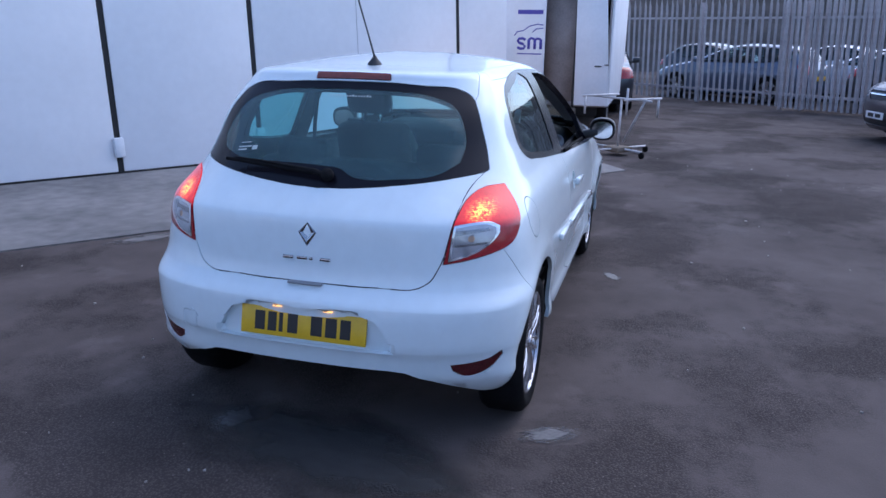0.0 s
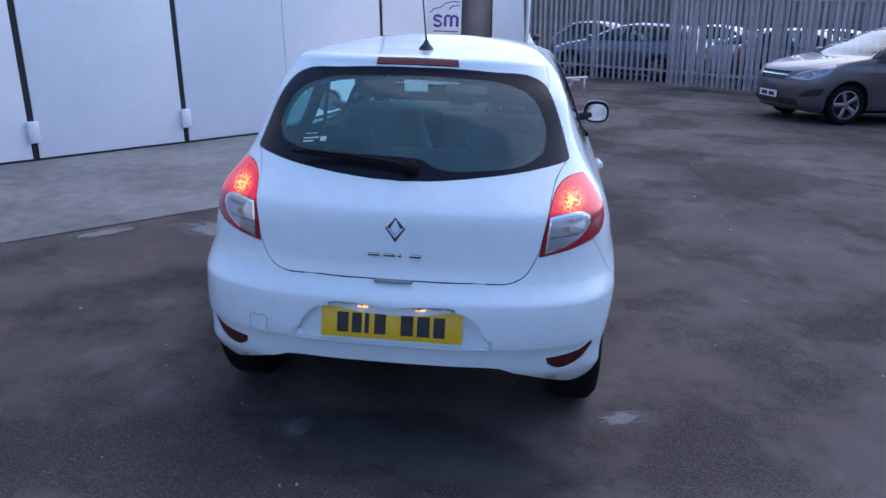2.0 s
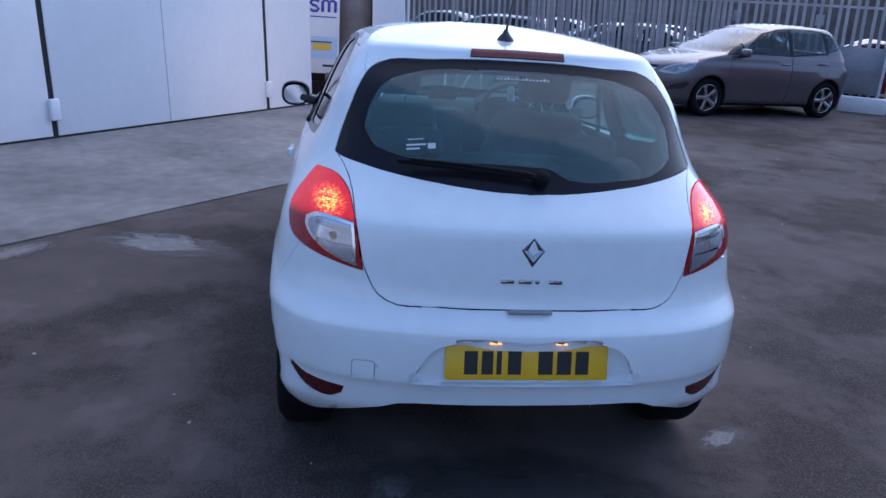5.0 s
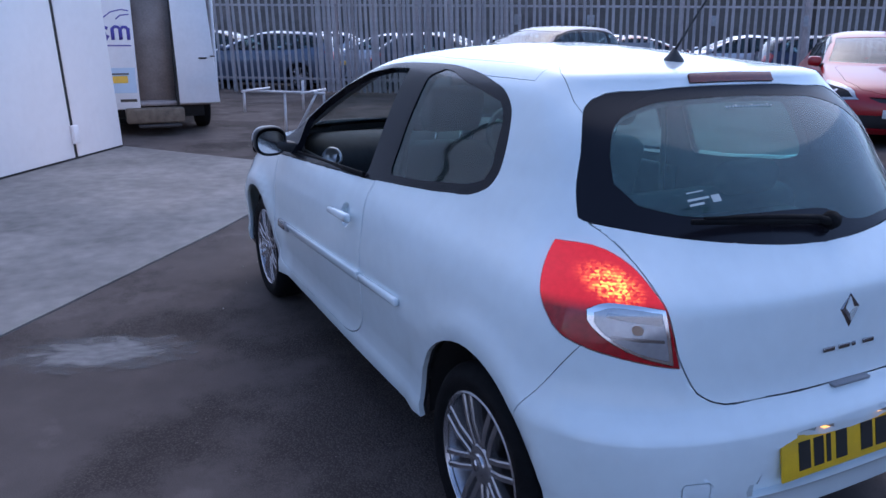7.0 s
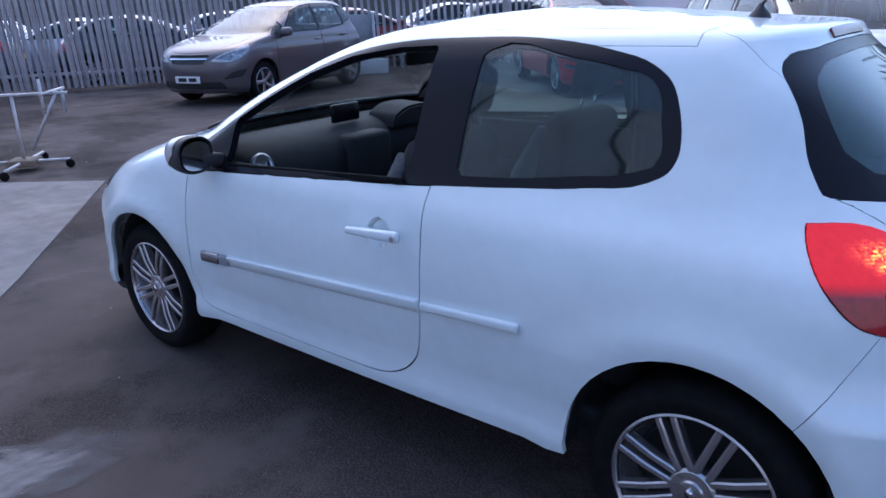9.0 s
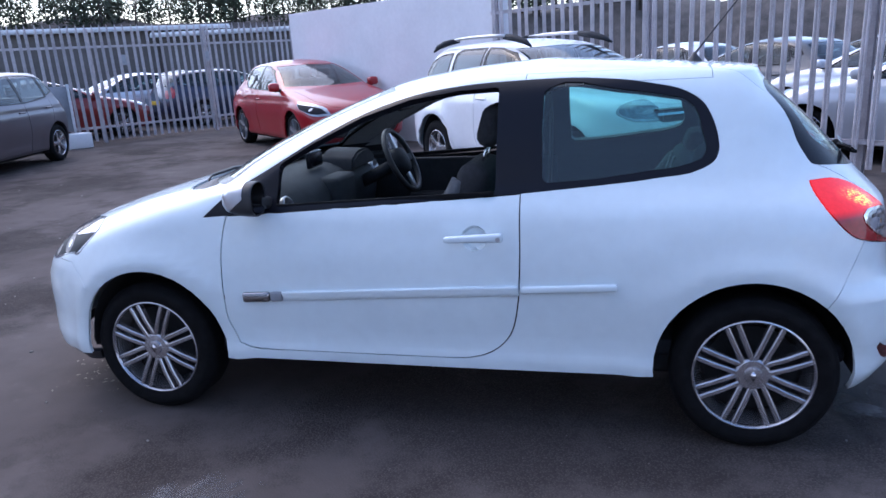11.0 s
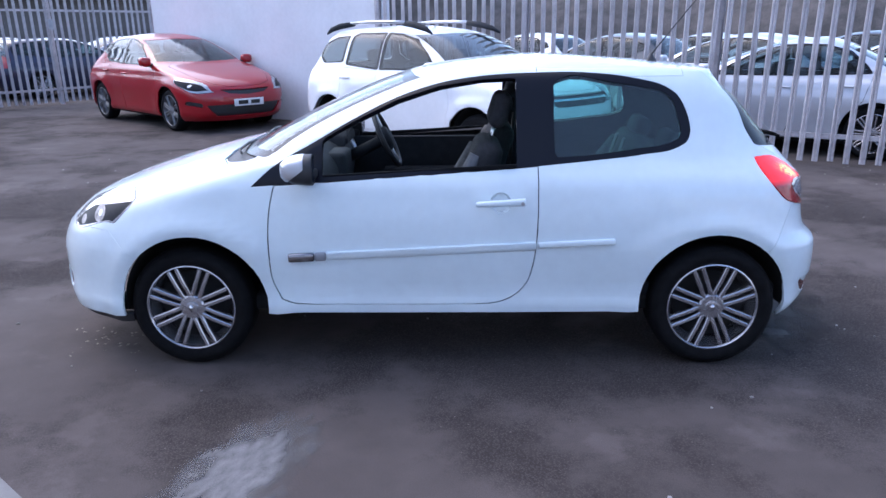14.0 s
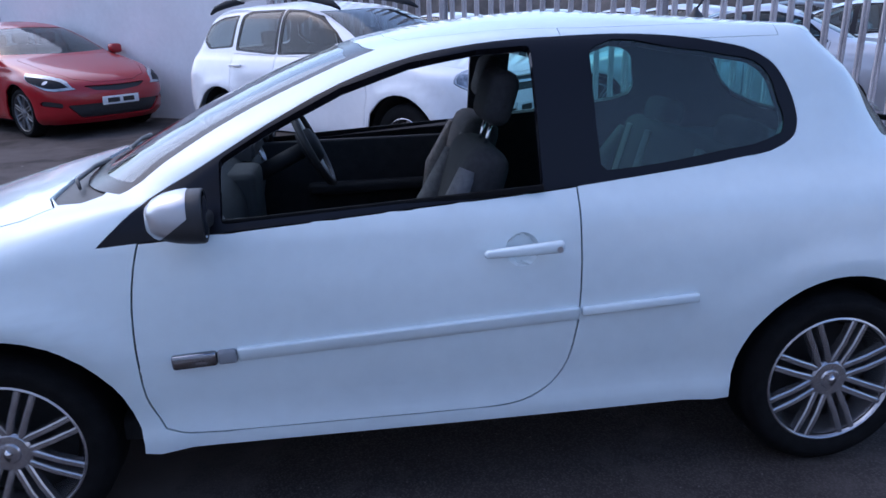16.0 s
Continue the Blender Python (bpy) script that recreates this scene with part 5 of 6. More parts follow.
# ---- other cars ----
PALE_BOWL = mat("pale_lamp_bowl", (0.42, 0.44, 0.48), rough=0.15, metal=0.6, coat=0.4, second=(0.10, 0.11, 0.13), scale=16, detail=2)
PEOPLE_CARRIER = dict(
    front=[(0.20, -2.08), (0.30, -2.16), (0.55, -2.18), (0.76, -2.14), (0.87, -2.04), (0.95, -1.84), (1.02, -1.55), (1.08, -1.25), (1.20, -0.98), (1.35, -0.60), (1.48, -0.28), (1.55, -0.02), (1.60, 0.30), (1.615, 0.6)],
    rear=[(0.20, 1.84), (0.35, 1.97), (0.50, 2.02), (0.75, 2.015), (0.95, 1.97), (1.05, 1.93), (1.20, 1.86), (1.35, 1.77), (1.50, 1.65), (1.56, 1.57), (1.60, 1.15), (1.615, 0.8)],
    width=[(0.20, 0.82), (0.30, 0.875), (0.36, 0.872), (0.50, 0.885), (0.66, 0.90), (0.88, 0.893), (0.925, 0.872), (1.0, 0.862), (1.08, 0.83), (1.30, 0.75), (1.45, 0.69), (1.55, 0.61), (1.60, 0.42), (1.615, 0.2)],
    wheels=(-1.322, 1.322, 0.325, 0.222), sill=0.24, arch=0.375,
    windows=[[(-0.62, 1.10), (-0.42, 1.28), (-0.18, 1.42), (0.10, 1.50), (0.38, 1.525), (0.40, 1.09)], [(0.47, 1.09), (0.46, 1.53), (0.95, 1.525), (1.22, 1.50), (1.30, 1.16)], [(1.37, 1.18), (1.29, 1.49), (1.50, 1.44), (1.62, 1.36), (1.64, 1.26)], [(-0.98, 1.07), (-0.66, 1.28), (-0.66, 1.09)]],
    doors=[[(-0.90, 1.08), (-0.95, 0.70), (-0.90, 0.33), (-0.80, 0.27), (0.36, 0.27), (0.42, 0.50), (0.43, 1.07)], [(0.435, 1.07), (0.425, 0.5), (0.37, 0.27), (0.88, 0.27), (0.98, 0.45), (1.22, 0.72), (1.34, 0.95), (1.36, 1.13)]],
    head=[(-2.12, 0.71), (-2.03, 0.80), (-1.86, 0.88), (-1.58, 0.95), (-1.63, 0.87), (-1.80, 0.76), (-1.99, 0.69)], tail=[(2.2, 1.02), (1.80, 1.10), (1.72, 1.0), (1.84, 0.80), (2.2, 0.76)],
    screen=(1.08, 1.52, 0.76, 0.60), back=(1.14, 1.52, 0.68, 0.56), grille=[[(-0.32, 0.67), (0.32, 0.67), (0.42, 0.81), (-0.42, 0.81)], [(-0.66, 0.27), (0.66, 0.27), (0.60, 0.39), (-0.60, 0.39)], [(0.62, 0.42), (0.84, 0.46), (0.88, 0.58), (0.74, 0.53)], [(-0.62, 0.42), (-0.84, 0.46), (-0.88, 0.58), (-0.74, 0.53)]], handles=[(0.28, 0.93), (1.16, 0.97)], spokes=5, bowl=PALE_BOWL)
HATCH = dict(
    front=[(0.18, -2.15), (0.30, -2.26), (0.50, -2.28), (0.64, -2.24), (0.76, -2.12), (0.85, -1.88), (0.93, -1.55), (0.99, -1.25), (1.03, -1.05), (1.15, -0.78), (1.30, -0.42), (1.40, -0.12), (1.46, 0.10), (1.50, 0.40), (1.51, 0.55)],
    rear=[(0.18, 1.95), (0.35, 2.10), (0.50, 2.13), (0.70, 2.11), (0.90, 2.05), (1.0, 1.98), (1.10, 1.85), (1.25, 1.62), (1.38, 1.42), (1.43, 1.30), (1.47, 1.0), (1.50, 0.75), (1.51, 0.65)],
    width=[(0.18, 0.82), (0.27, 0.878), (0.33, 0.876), (0.48, 0.888), (0.66, 0.905), (0.80, 0.902), (0.835, 0.886), (0.92, 0.872), (1.0, 0.83), (1.20, 0.745), (1.35, 0.675), (1.44, 0.58), (1.49, 0.40), (1.51, 0.2)],
    wheels=(-1.342, 1.342, 0.325, 0.242), sill=0.22, arch=0.375,
    windows=[[(-0.62, 1.02), (-0.40, 1.17), (-0.10, 1.32), (0.15, 1.395), (0.36, 1.42), (0.36, 1.03)], [(0.43, 1.035), (0.42, 1.42), (0.75, 1.415), (1.05, 1.38), (1.20, 1.13), (1.02, 1.06)], [(1.26, 1.16), (1.12, 1.365), (1.32, 1.30), (1.42, 1.22)]],
    doors=[[(-0.92, 1.0), (-0.96, 0.65), (-0.90, 0.30), (-0.80, 0.25), (0.32, 0.25), (0.39, 0.50), (0.40, 1.01)], [(0.405, 1.01), (0.395, 0.5), (0.33, 0.25), (0.88, 0.25), (0.98, 0.42), (1.20, 0.72), (1.28, 1.06)]],
    head=[(-2.24, 0.64), (-2.08, 0.76), (-1.85, 0.85), (-1.62, 0.885), (-1.66, 0.80), (-1.92, 0.69)], tail=[(2.2, 0.98), (1.72, 0.99), (1.66, 0.93), (1.78, 0.80), (2.2, 0.76)],
    screen=(1.05, 1.42, 0.74, 0.56), back=(1.06, 1.40, 0.62, 0.50), grille=[[(-0.36, 0.615), (0.36, 0.615), (0.43, 0.67), (-0.43, 0.67)], [(-0.40, 0.34), (0.40, 0.34), (0.54, 0.49), (-0.54, 0.49)], [(0.63, 0.40), (0.80, 0.41), (0.79, 0.48), (0.66, 0.46)], [(-0.63, 0.40), (-0.80, 0.41), (-0.79, 0.48), (-0.66, 0.46)]], handles=[(0.26, 0.86), (1.04, 0.89)], spokes=8, style="double", rims=DARK_ALLOY)
ROUGH_ROAD = dict(
    front=[(0.30, -2.08), (0.45, -2.16), (0.65, -2.16), (0.85, -2.12), (0.95, -2.0), (1.02, -1.70), (1.07, -1.35), (1.10, -1.12), (1.25, -0.85), (1.40, -0.55), (1.52, -0.25), (1.58, 0.0), (1.62, 0.30), (1.635, 0.5)],
    rear=[(0.30, 2.0), (0.45, 2.12), (0.60, 2.155), (0.90, 2.14), (1.05, 2.10), (1.20, 2.0), (1.40, 1.87), (1.52, 1.78), (1.58, 1.68), (1.61, 1.3), (1.635, 0.9)],
    width=[(0.30, 0.86), (0.40, 0.90), (0.60, 0.91), (0.90, 0.905), (1.04, 0.875), (1.10, 0.84), (1.30, 0.775), (1.48, 0.70), (1.57, 0.60), (1.615, 0.42), (1.635, 0.2)],
    wheels=(-1.336, 1.336, 0.345, 0.215), sill=0.34, arch=0.42,
    windows=[[(-0.62, 1.15), (-0.40, 1.33), (-0.15, 1.46), (0.08, 1.52), (0.34, 1.535), (0.34, 1.13)], [(0.44, 1.13), (0.44, 1.535), (0.95, 1.53), (1.05, 1.50), (1.09, 1.17)], [(1.22, 1.20), (1.18, 1.50), (1.45, 1.48), (1.66, 1.40), (1.72, 1.27), (1.60, 1.18)]],
    doors=[[(-0.88, 1.08), (-0.93, 0.75), (-0.88, 0.45), (-0.80, 0.38), (0.32, 0.38), (0.39, 0.55), (0.39, 1.10)], [(0.395, 1.10), (0.395, 0.55), (0.33, 0.38), (0.82, 0.38), (0.94, 0.60), (1.12, 0.78), (1.15, 1.12)]],
    head=[(-2.15, 0.80), (-2.08, 0.90), (-1.98, 0.965), (-1.84, 0.985), (-1.87, 0.88), (-2.0, 0.80)], tail=[(2.2, 1.10), (1.98, 1.14), (1.93, 1.05), (2.0, 0.86), (2.2, 0.82)],
    screen=(1.14, 1.54, 0.75, 0.60), back=(1.16, 1.50, 0.66, 0.56), grille=[[(-0.45, 0.78), (0.45, 0.78), (0.50, 0.90), (-0.50, 0.90)], [(-0.60, 0.42), (0.60, 0.42), (0.55, 0.62), (-0.55, 0.62)]], handles=[(0.24, 0.98), (1.02, 1.0)], spokes=5, flare=0.045, bowl=PALE_BOWL)
SPORT_HATCH = dict(HATCH,
    head=[(-2.17, 0.63), (-2.06, 0.735), (-1.86, 0.805), (-1.55, 0.850), (-1.60, 0.785), (-1.82, 0.69), (-2.05, 0.615)],
    grille=[[(-0.44, 0.665), (-0.30, 0.605), (0.0, 0.580), (0.30, 0.605), (0.44, 0.665), (0.0, 0.655)], [(-0.50, 0.25), (0.50, 0.25), (0.66, 0.43), (0.0, 0.44), (-0.66, 0.43)], [(0.70, 0.40), (0.87, 0.44), (0.86, 0.50), (0.70, 0.46)], [(-0.70, 0.40), (-0.87, 0.44), (-0.86, 0.50), (-0.70, 0.46)]],
    bar=False, flare=0.03)
SALOON = dict(HATCH,
    rear=[(0.18, 2.15), (0.35, 2.32), (0.50, 2.35), (0.70, 2.34), (0.90, 2.28), (0.98, 2.20), (1.02, 1.85), (1.05, 1.62), (1.15, 1.42), (1.28, 1.15), (1.38, 0.92), (1.44, 0.75), (1.47, 0.65), (1.48, 0.6)],
    front=[(z * 0.98, x) for z, x in HATCH["front"]],
    width=[(z * 0.98, w) for z, w in HATCH["width"]],
    windows=[[(-0.62, 1.01), (-0.40, 1.15), (-0.10, 1.30), (0.15, 1.37), (0.36, 1.385), (0.36, 1.02)], [(0.43, 1.02), (0.42, 1.385), (0.70, 1.375), (0.95, 1.30), (1.14, 1.16), (1.22, 1.06)]],
    tail=[(2.5, 0.96), (2.0, 0.98), (1.95, 0.90), (2.05, 0.76), (2.5, 0.72)], back=(1.06, 1.38, 0.62, 0.50))
ESTATE = dict(HATCH,
    rear=[(0.18, 2.12), (0.35, 2.28), (0.50, 2.31), (0.70, 2.30), (0.90, 2.25), (1.0, 2.20), (1.15, 2.12), (1.30, 2.02), (1.40, 1.92), (1.45, 1.80), (1.49, 1.2), (1.50, 0.85), (1.51, 0.75)],
    windows=[[(-0.62, 1.02), (-0.40, 1.17), (-0.10, 1.32), (0.15, 1.395), (0.36, 1.42), (0.36, 1.03)], [(0.43, 1.035), (0.42, 1.42), (0.85, 1.425), (1.12, 1.41), (1.22, 1.06)], [(1.30, 1.07), (1.20, 1.41), (1.65, 1.37), (1.86, 1.28), (1.88, 1.14)]],
    tail=[(2.4, 1.05), (2.10, 1.10), (2.0, 1.0), (2.1, 0.80), (2.4, 0.76)], back=(1.08, 1.40, 0.66, 0.54))

TRIM_PANE = glass("car_pane", (0.36, 0.46, 0.49), 1.4, 0.02)
HEAD_GLASS = mat("headlamp_lens", (0.56, 0.58, 0.62), rough=0.2, metal=0.3, coat=0.4, second=(0.20, 0.21, 0.23), scale=3, detail=2)
TAIL_RED = mat("tail_lamp_red", (0.30, 0.010, 0.012), rough=0.15, coat=0.6, var=0.3, scale=30)


def street_car(name, spec, colour, m, label, group="", fine=False, trim=None, plate=PLATE_WHITE):
    """A parked car built on the same kind of skin, front towards its own -x."""
    xf, xr, wr, rim = spec["wheels"]
    ar = spec["arch"]
    bag = car_shell(spec["front"], spec["rear"], spec["width"], [(0.18, 0.65), (0.75, 0.62), (0.95, 0.50), (1.05, 0.40), (1.64, 0.45)], [(0.18, 0.42), (0.9, 0.42), (1.1, 0.36), (1.4, 0.34), (1.64, 0.5)], (2.5, 2.9), (0.02, 0.06), [(xf, wr, ar + 0.03, spec.get("flare", 0.018)), (xr, wr, ar + 0.03, spec.get("flare", 0.018))], nu=56 if fine else 36, nv=48 if fine else 32)
    SKIN, OUT, PANE, DOOR1, DOOR2, HL, TL, WS, BW, GR, TRIM, BAR, HOOD, BOWL, CUP = range(15)
    side = lambda c: abs(c.y) > 0.25
    for k, poly in enumerate(spec["doors"]):
        carve(bag, poly, "y", DOOR1 + k, side)
    for poly in spec["windows"]:
        mid = (sum(a for a, b in poly) / len(poly), sum(b for a, b in poly) / len(poly))
        carve(bag, rounded([(mid[0] + (a - mid[0]) * 1.07 + math.copysign(0.016, a - mid[0]), mid[1] + (b - mid[1]) * 1.04 + math.copysign(0.010, b - mid[1])) for a, b in poly], 0.03, 2), "y", TRIM, side)
    for poly in spec["windows"]:
        carve(bag, rounded(poly, 0.03, 2), "y", PANE, side)
    z0, z1, y0, y1 = spec["screen"]
    carve(bag, [(-y0, z0 + 0.02), (0, z0), (y0, z0 + 0.02), (y1, z1 - 0.02), (0, z1), (-y1, z1 - 0.02)], "x", WS, lambda c: c.x < 0.35 and c.z > z0 - 0.1)
    z0, z1, y0, y1 = spec["back"]
    carve(bag, rounded([(-y0, z0 + 0.02), (0, z0), (y0, z0 + 0.02), (y1, z1 - 0.02), (0, z1), (-y1, z1 - 0.02)], 0.06, 3), "x", BW, lambda c: c.x > 0.7 and c.z > z0 - 0.1)
    if fine:
        zt, xt = [z for z, x in spec["front"]], [x for z, x in spec["front"]]
        xb, xn = float(pchip(zt, xt, [spec["screen"][0] - 0.015])[0]), float(pchip(zt, xt, [max(b for a, b in spec["grille"][0]) + 0.02])[0])
        hood = [(xn + 0.01, 0.0), (xn + 0.03, -0.28), (xn + 0.14, -0.50), (xn + 0.45, -0.66), (xb - 0.05, -0.70), (xb + 0.05, -0.62), (xb, -0.3), (xb - 0.02, 0.0)]
        hood += [(a, -b) for a, b in hood[-2:0:-1]]
        carve(bag, hood, "z", HOOD, lambda c: c.x < xb + 0.1 and c.z > 0.55, {SKIN})
    lens = curved(spec["head"], 3)
    mid = (sum(a for a, b in lens) / len(lens), sum(b for a, b in lens) / len(lens))
    lit = lambda c: abs(c.y) > 0.42 and c.x < -1.3
    carve(bag, lens, "y", HL, lit)
    if fine:
        carve(bag, [(mid[0] + (a - mid[0]) * 0.84, mid[1] - 0.004 + (b - mid[1]) * 0.66) for a, b in lens], "y", BOWL, lit)
        carve(bag, circle(mid[0] - 0.04, mid[1] - 0.005, 0.024, 14), "y", CUP, lit)
    carve(bag, curved(spec["tail"], 3), "y", TL, lambda c: abs(c.y) > 0.50 and c.x > 1.4)
    for poly in spec["grille"]:
        carve(bag, rounded(poly, 0.03, 2), "x", GR, lambda c: c.x < -1.6)
    gz = [b for a, b in spec["grille"][0]]
    gw = max(a for a, b in spec["grille"][0]) * 0.93
    gm = min(gz) + (max(gz) - min(gz)) * 0.6
    if spec.get("bar", True):
        carve(bag, [(-gw, gm - 0.011), (gw, gm - 0.011), (gw, gm + 0.011), (-gw, gm + 0.011)], "x", BAR, lambda c: c.x < -1.6)
    for ax in (xf, xr):
        carve(bag, circle(ax, wr + 0.01, ar, 30), "y", OUT, lambda c: abs(c.y) > 0.4)
        carve(bag, [(ax - ar, wr), (ax + ar, wr), (ax + ar * 0.96, 0.0), (ax - ar * 0.96, 0.0)], "y", OUT, lambda c: abs(c.y) > 0.4)
    carve(bag, [(xf - 0.1, 0.0), (xf - 0.1, spec["sill"]), (xr + 0.1, spec["sill"]), (xr + 0.1, 0.0)], "y", OUT)
    bag.normal_update()
    car = empty(name, m, label, "car", group)

    def piece(n, regs, material, gap=0.003, depth=0.02, offset=0.0, text=""):
        bm = lift(bag, regs, offset)
        bmesh.ops.remove_doubles(bm, verts=bm.verts[:], dist=0.0014)
        if bm.faces:
            seam(bm, gap, depth)
            return part(n, bm, material, car, text)
        bm.free()

    lay = bag.faces.layers.int["region"]
    piece("body", {SKIN}, colour)
    piece("bonnet", {HOOD}, colour)
    piece("windscreen", {WS}, TRIM_PANE, 0.0, 0.004, -0.003)
    piece("rear_window", {BW}, TRIM_PANE, 0.0, 0.004, -0.003)
    piece("grille", {GR}, BLACK_PLASTIC, 0.001, 0.03, -0.02)
    piece("grille_bar", {BAR}, CHROME, 0.0, 0.02, 0.002, "chrome bar across the grille")
    for s in (-1, 1):
        for f in bag.faces:
            if f.calc_center_median().y * s < 0:
                f[lay] += 50
        for k in range(len(spec["doors"])):
            piece("door", {DOOR1 + k}, colour)
        piece("window_surround", {TRIM}, BLACK_GLOSS, 0.0, 0.02, 0.001)
        piece("side_window", {PANE}, TRIM_PANE, 0.0, 0.004, -0.003)
        piece("headlamp", {HL}, HEAD_GLASS, 0.002, 0.02, 0.002)
        piece("lamp_bowl", {BOWL}, spec.get("bowl", LAMP_BOWL), 0.0, 0.006, 0.002)
        piece("reflector_cup", {CUP}, LAMP_CLEAR, 0.0, 0.006, 0.003)
        piece("tail_lamp", {TL}, TAIL_RED, 0.002, 0.02, 0.003)
        for f in bag.faces:
            if f[lay] >= 50:
                f[lay] -= 50
        y = s * (dict(spec["width"]).get(1.0, 0.865) + 0.10)
        zm = spec["screen"][0] - 0.03
        part("mirror", boxed(-0.80, -0.66, min(y - 0.09, y + 0.09), max(y - 0.09, y + 0.09), zm - 0.02, zm + 0.12, bevel=0.045, seg=3), trim or colour, car)
        part("mirror_foot", boxed(-0.76, -0.68, min(y - s * 0.17, y), max(y - s * 0.17, y), zm - 0.03, zm + 0.02, bevel=0.015), BLACK_PLASTIC, car)
        for hx, hz in spec["handles"]:
            yy = s * (float(pchip([a for a, b in spec["width"]], [b for a, b in spec["width"]], [hz])[0]) + 0.004)
            part("handle", boxed(hx - 0.10, hx + 0.10, yy - 0.014, yy + 0.014, hz - 0.014, hz + 0.014, bevel=0.010), colour, car)
        for ax in (xf, xr):
            bm = bmesh.new()
            ring = circle(ax, wr + 0.01, ar + 0.012, 20, -25, 205 + 230 / 19)
            o = [bm.verts.new((a, s * 0.84, b)) for a, b in ring]
            i = [bm.verts.new((a, s * 0.50, b)) for a, b in ring]
            for k in range(len(ring) - 1):
                bm.faces.new((o[k], o[k + 1], i[k + 1], i[k]))
            bm.faces.new(i)
            part("arch_liner", bm, WELL, car)
            wheel(car, ax, s * 0.775, wr, rim, 0.205, s, spec["spokes"], spec.get("style", "single"), spec.get("rims", ALLOY) if fine else ALLOY, detail=fine, spread=spec.get("spread", 1.0))
    bm = lift(bag, {SKIN, HOOD, DOOR1, DOOR2, TL}, -0.035, True)
    bmesh.ops.delete(bm, geom=[f for f in bm.faces if f.calc_center_median().z < 0.7], context="FACES")
    part("inner_trim", bm, DARK_TRIM, car)
    bag.free()
    part("underbody", boxed(xf - 0.5, xr + 0.45, -0.72, 0.72, spec["sill"] - 0.06, spec["sill"] + 0.16, bevel=0.03), WELL, car)
    part("cabin_floor", boxed(-0.9, 1.6, -0.70, 0.70, 0.55, 0.80, bevel=0.03), DARK_TRIM, car)
    part("dashboard", boxed(-1.05, -0.65, -0.68, 0.68, 0.75, spec["screen"][0] - 0.06, bevel=0.05), DARK_TRIM, car)
    for y in (-0.36, 0.36):
        for x in (0.08, 0.95):
            s = part("seat_back", boxed(x - 0.07, x + 0.07, y - 0.24, y + 0.24, 0.70, 1.16, bevel=0.06, m=Matrix.Translation((0, 0, 0))), SEAT_CLOTH, car)
            part("headrest", boxed(x + 0.02, x + 0.12, y - 0.12, y + 0.12, 1.18, 1.34, bevel=0.04), SEAT_CLOTH, s)
    if plate:
        zp = sum(p[1] for p in spec["grille"][1]) / len(spec["grille"][1]) + 0.10
        pp = part("front_plate", boxed(spec["front"][2][1] - 0.012, spec["front"][2][1] + 0.0, -0.26, 0.26, zp - 0.055, zp + 0.055, bevel=0.003), plate, car)
        bm = bmesh.new()
        for a, b in ((-0.19, -0.03), (0.02, 0.19)):
            box(bm, spec["front"][2][1] - 0.014, spec["front"][2][1] - 0.010, a, b, zp - 0.03, zp + 0.03)
        part("plate_bar", bm, PLATE_INK, pp, smooth=False)
        rx = max(x for _, x in spec["rear"])
        part("rear_plate", boxed(rx - 0.03, rx + 0.006, -0.26, 0.26, 0.62, 0.73, bevel=0.003), PLATE_YELLOW, car)
    em = bmesh.new()
    lathe(em, [(0.05, 0.0), (0.052, 0.012), (0.03, 0.016), (0.0005, 0.016)], 16, axis="x", m=Matrix.Translation((spec["front"][4][1] - 0.02, 0, spec["front"][3][0] + 0.02)) @ Matrix.Rotation(math.pi, 4, "Z"))
    part("front_emblem", em, CHROME, car)
    return car


def heading(x, y, fx, fy):
    """The pose of a car with its middle at (x, y) and its nose towards (fx, fy)."""
    return pose(x, y, 0, 0, 0, math.degrees(math.atan2(fy, fx)) + 180)


BROWN_GREY = paint("brown_grey_paint", (0.125, 0.108, 0.118), metal=0.5, rough=0.35)
RED_PAINT = paint("red_paint", (0.33, 0.006, 0.012), rough=0.3)
SILVER = paint("silver_paint", (0.60, 0.61, 0.65), metal=0.4, rough=0.32)
DARK_GREY = paint("dark_grey_paint", (0.045, 0.05, 0.06), metal=0.4, rough=0.3)
BLUE_GREY = paint("blue_grey_paint", (0.10, 0.13, 0.19), metal=0.5, rough=0.3)
NAVY = paint("navy_paint", (0.015, 0.02, 0.05), metal=0.3, rough=0.3)
DEEP_RED = paint("deep_red_paint", (0.16, 0.010, 0.012), metal=0.2, rough=0.3)

# wheels of the near side fix the three cars in the yard
f, r = Vector((-9.05, 5.72)), Vector((-9.68, 8.29))
d = (f - r).normalized()
c = (f + r) / 2 + Vector((-d.y, d.x)) * -0.78
street_car("people_carrier", PEOPLE_CARRIER, BROWN_GREY, heading(c.x, c.y, d.x, d.y) @ Matrix.Scale(1.03, 4), "brown-grey people carrier parked across the yard", fine=True)
f, r = Vector((-4.80, 8.56)), Vector((-6.85, 10.52))
d = (f - r).normalized()
c = (f + r) / 2 - Vector((-d.y, d.x)) * -0.83
street_car("red_hatchback", SPORT_HATCH, RED_PAINT, heading(c.x, c.y, d.x, d.y) @ Matrix.Scale(1.06, 4), "bright red five-door hatchback parked by the white wall", fine=True)
f, r = Vector((0.29, 4.27)), Vector((-1.60, 6.16))
d = (f - r).normalized()
c = (f + r) / 2 - Vector((-d.y, d.x)) * -0.78
PLAIN_WHITE = paint("plain_white_paint", (0.80, 0.785, 0.80), rough=0.3)
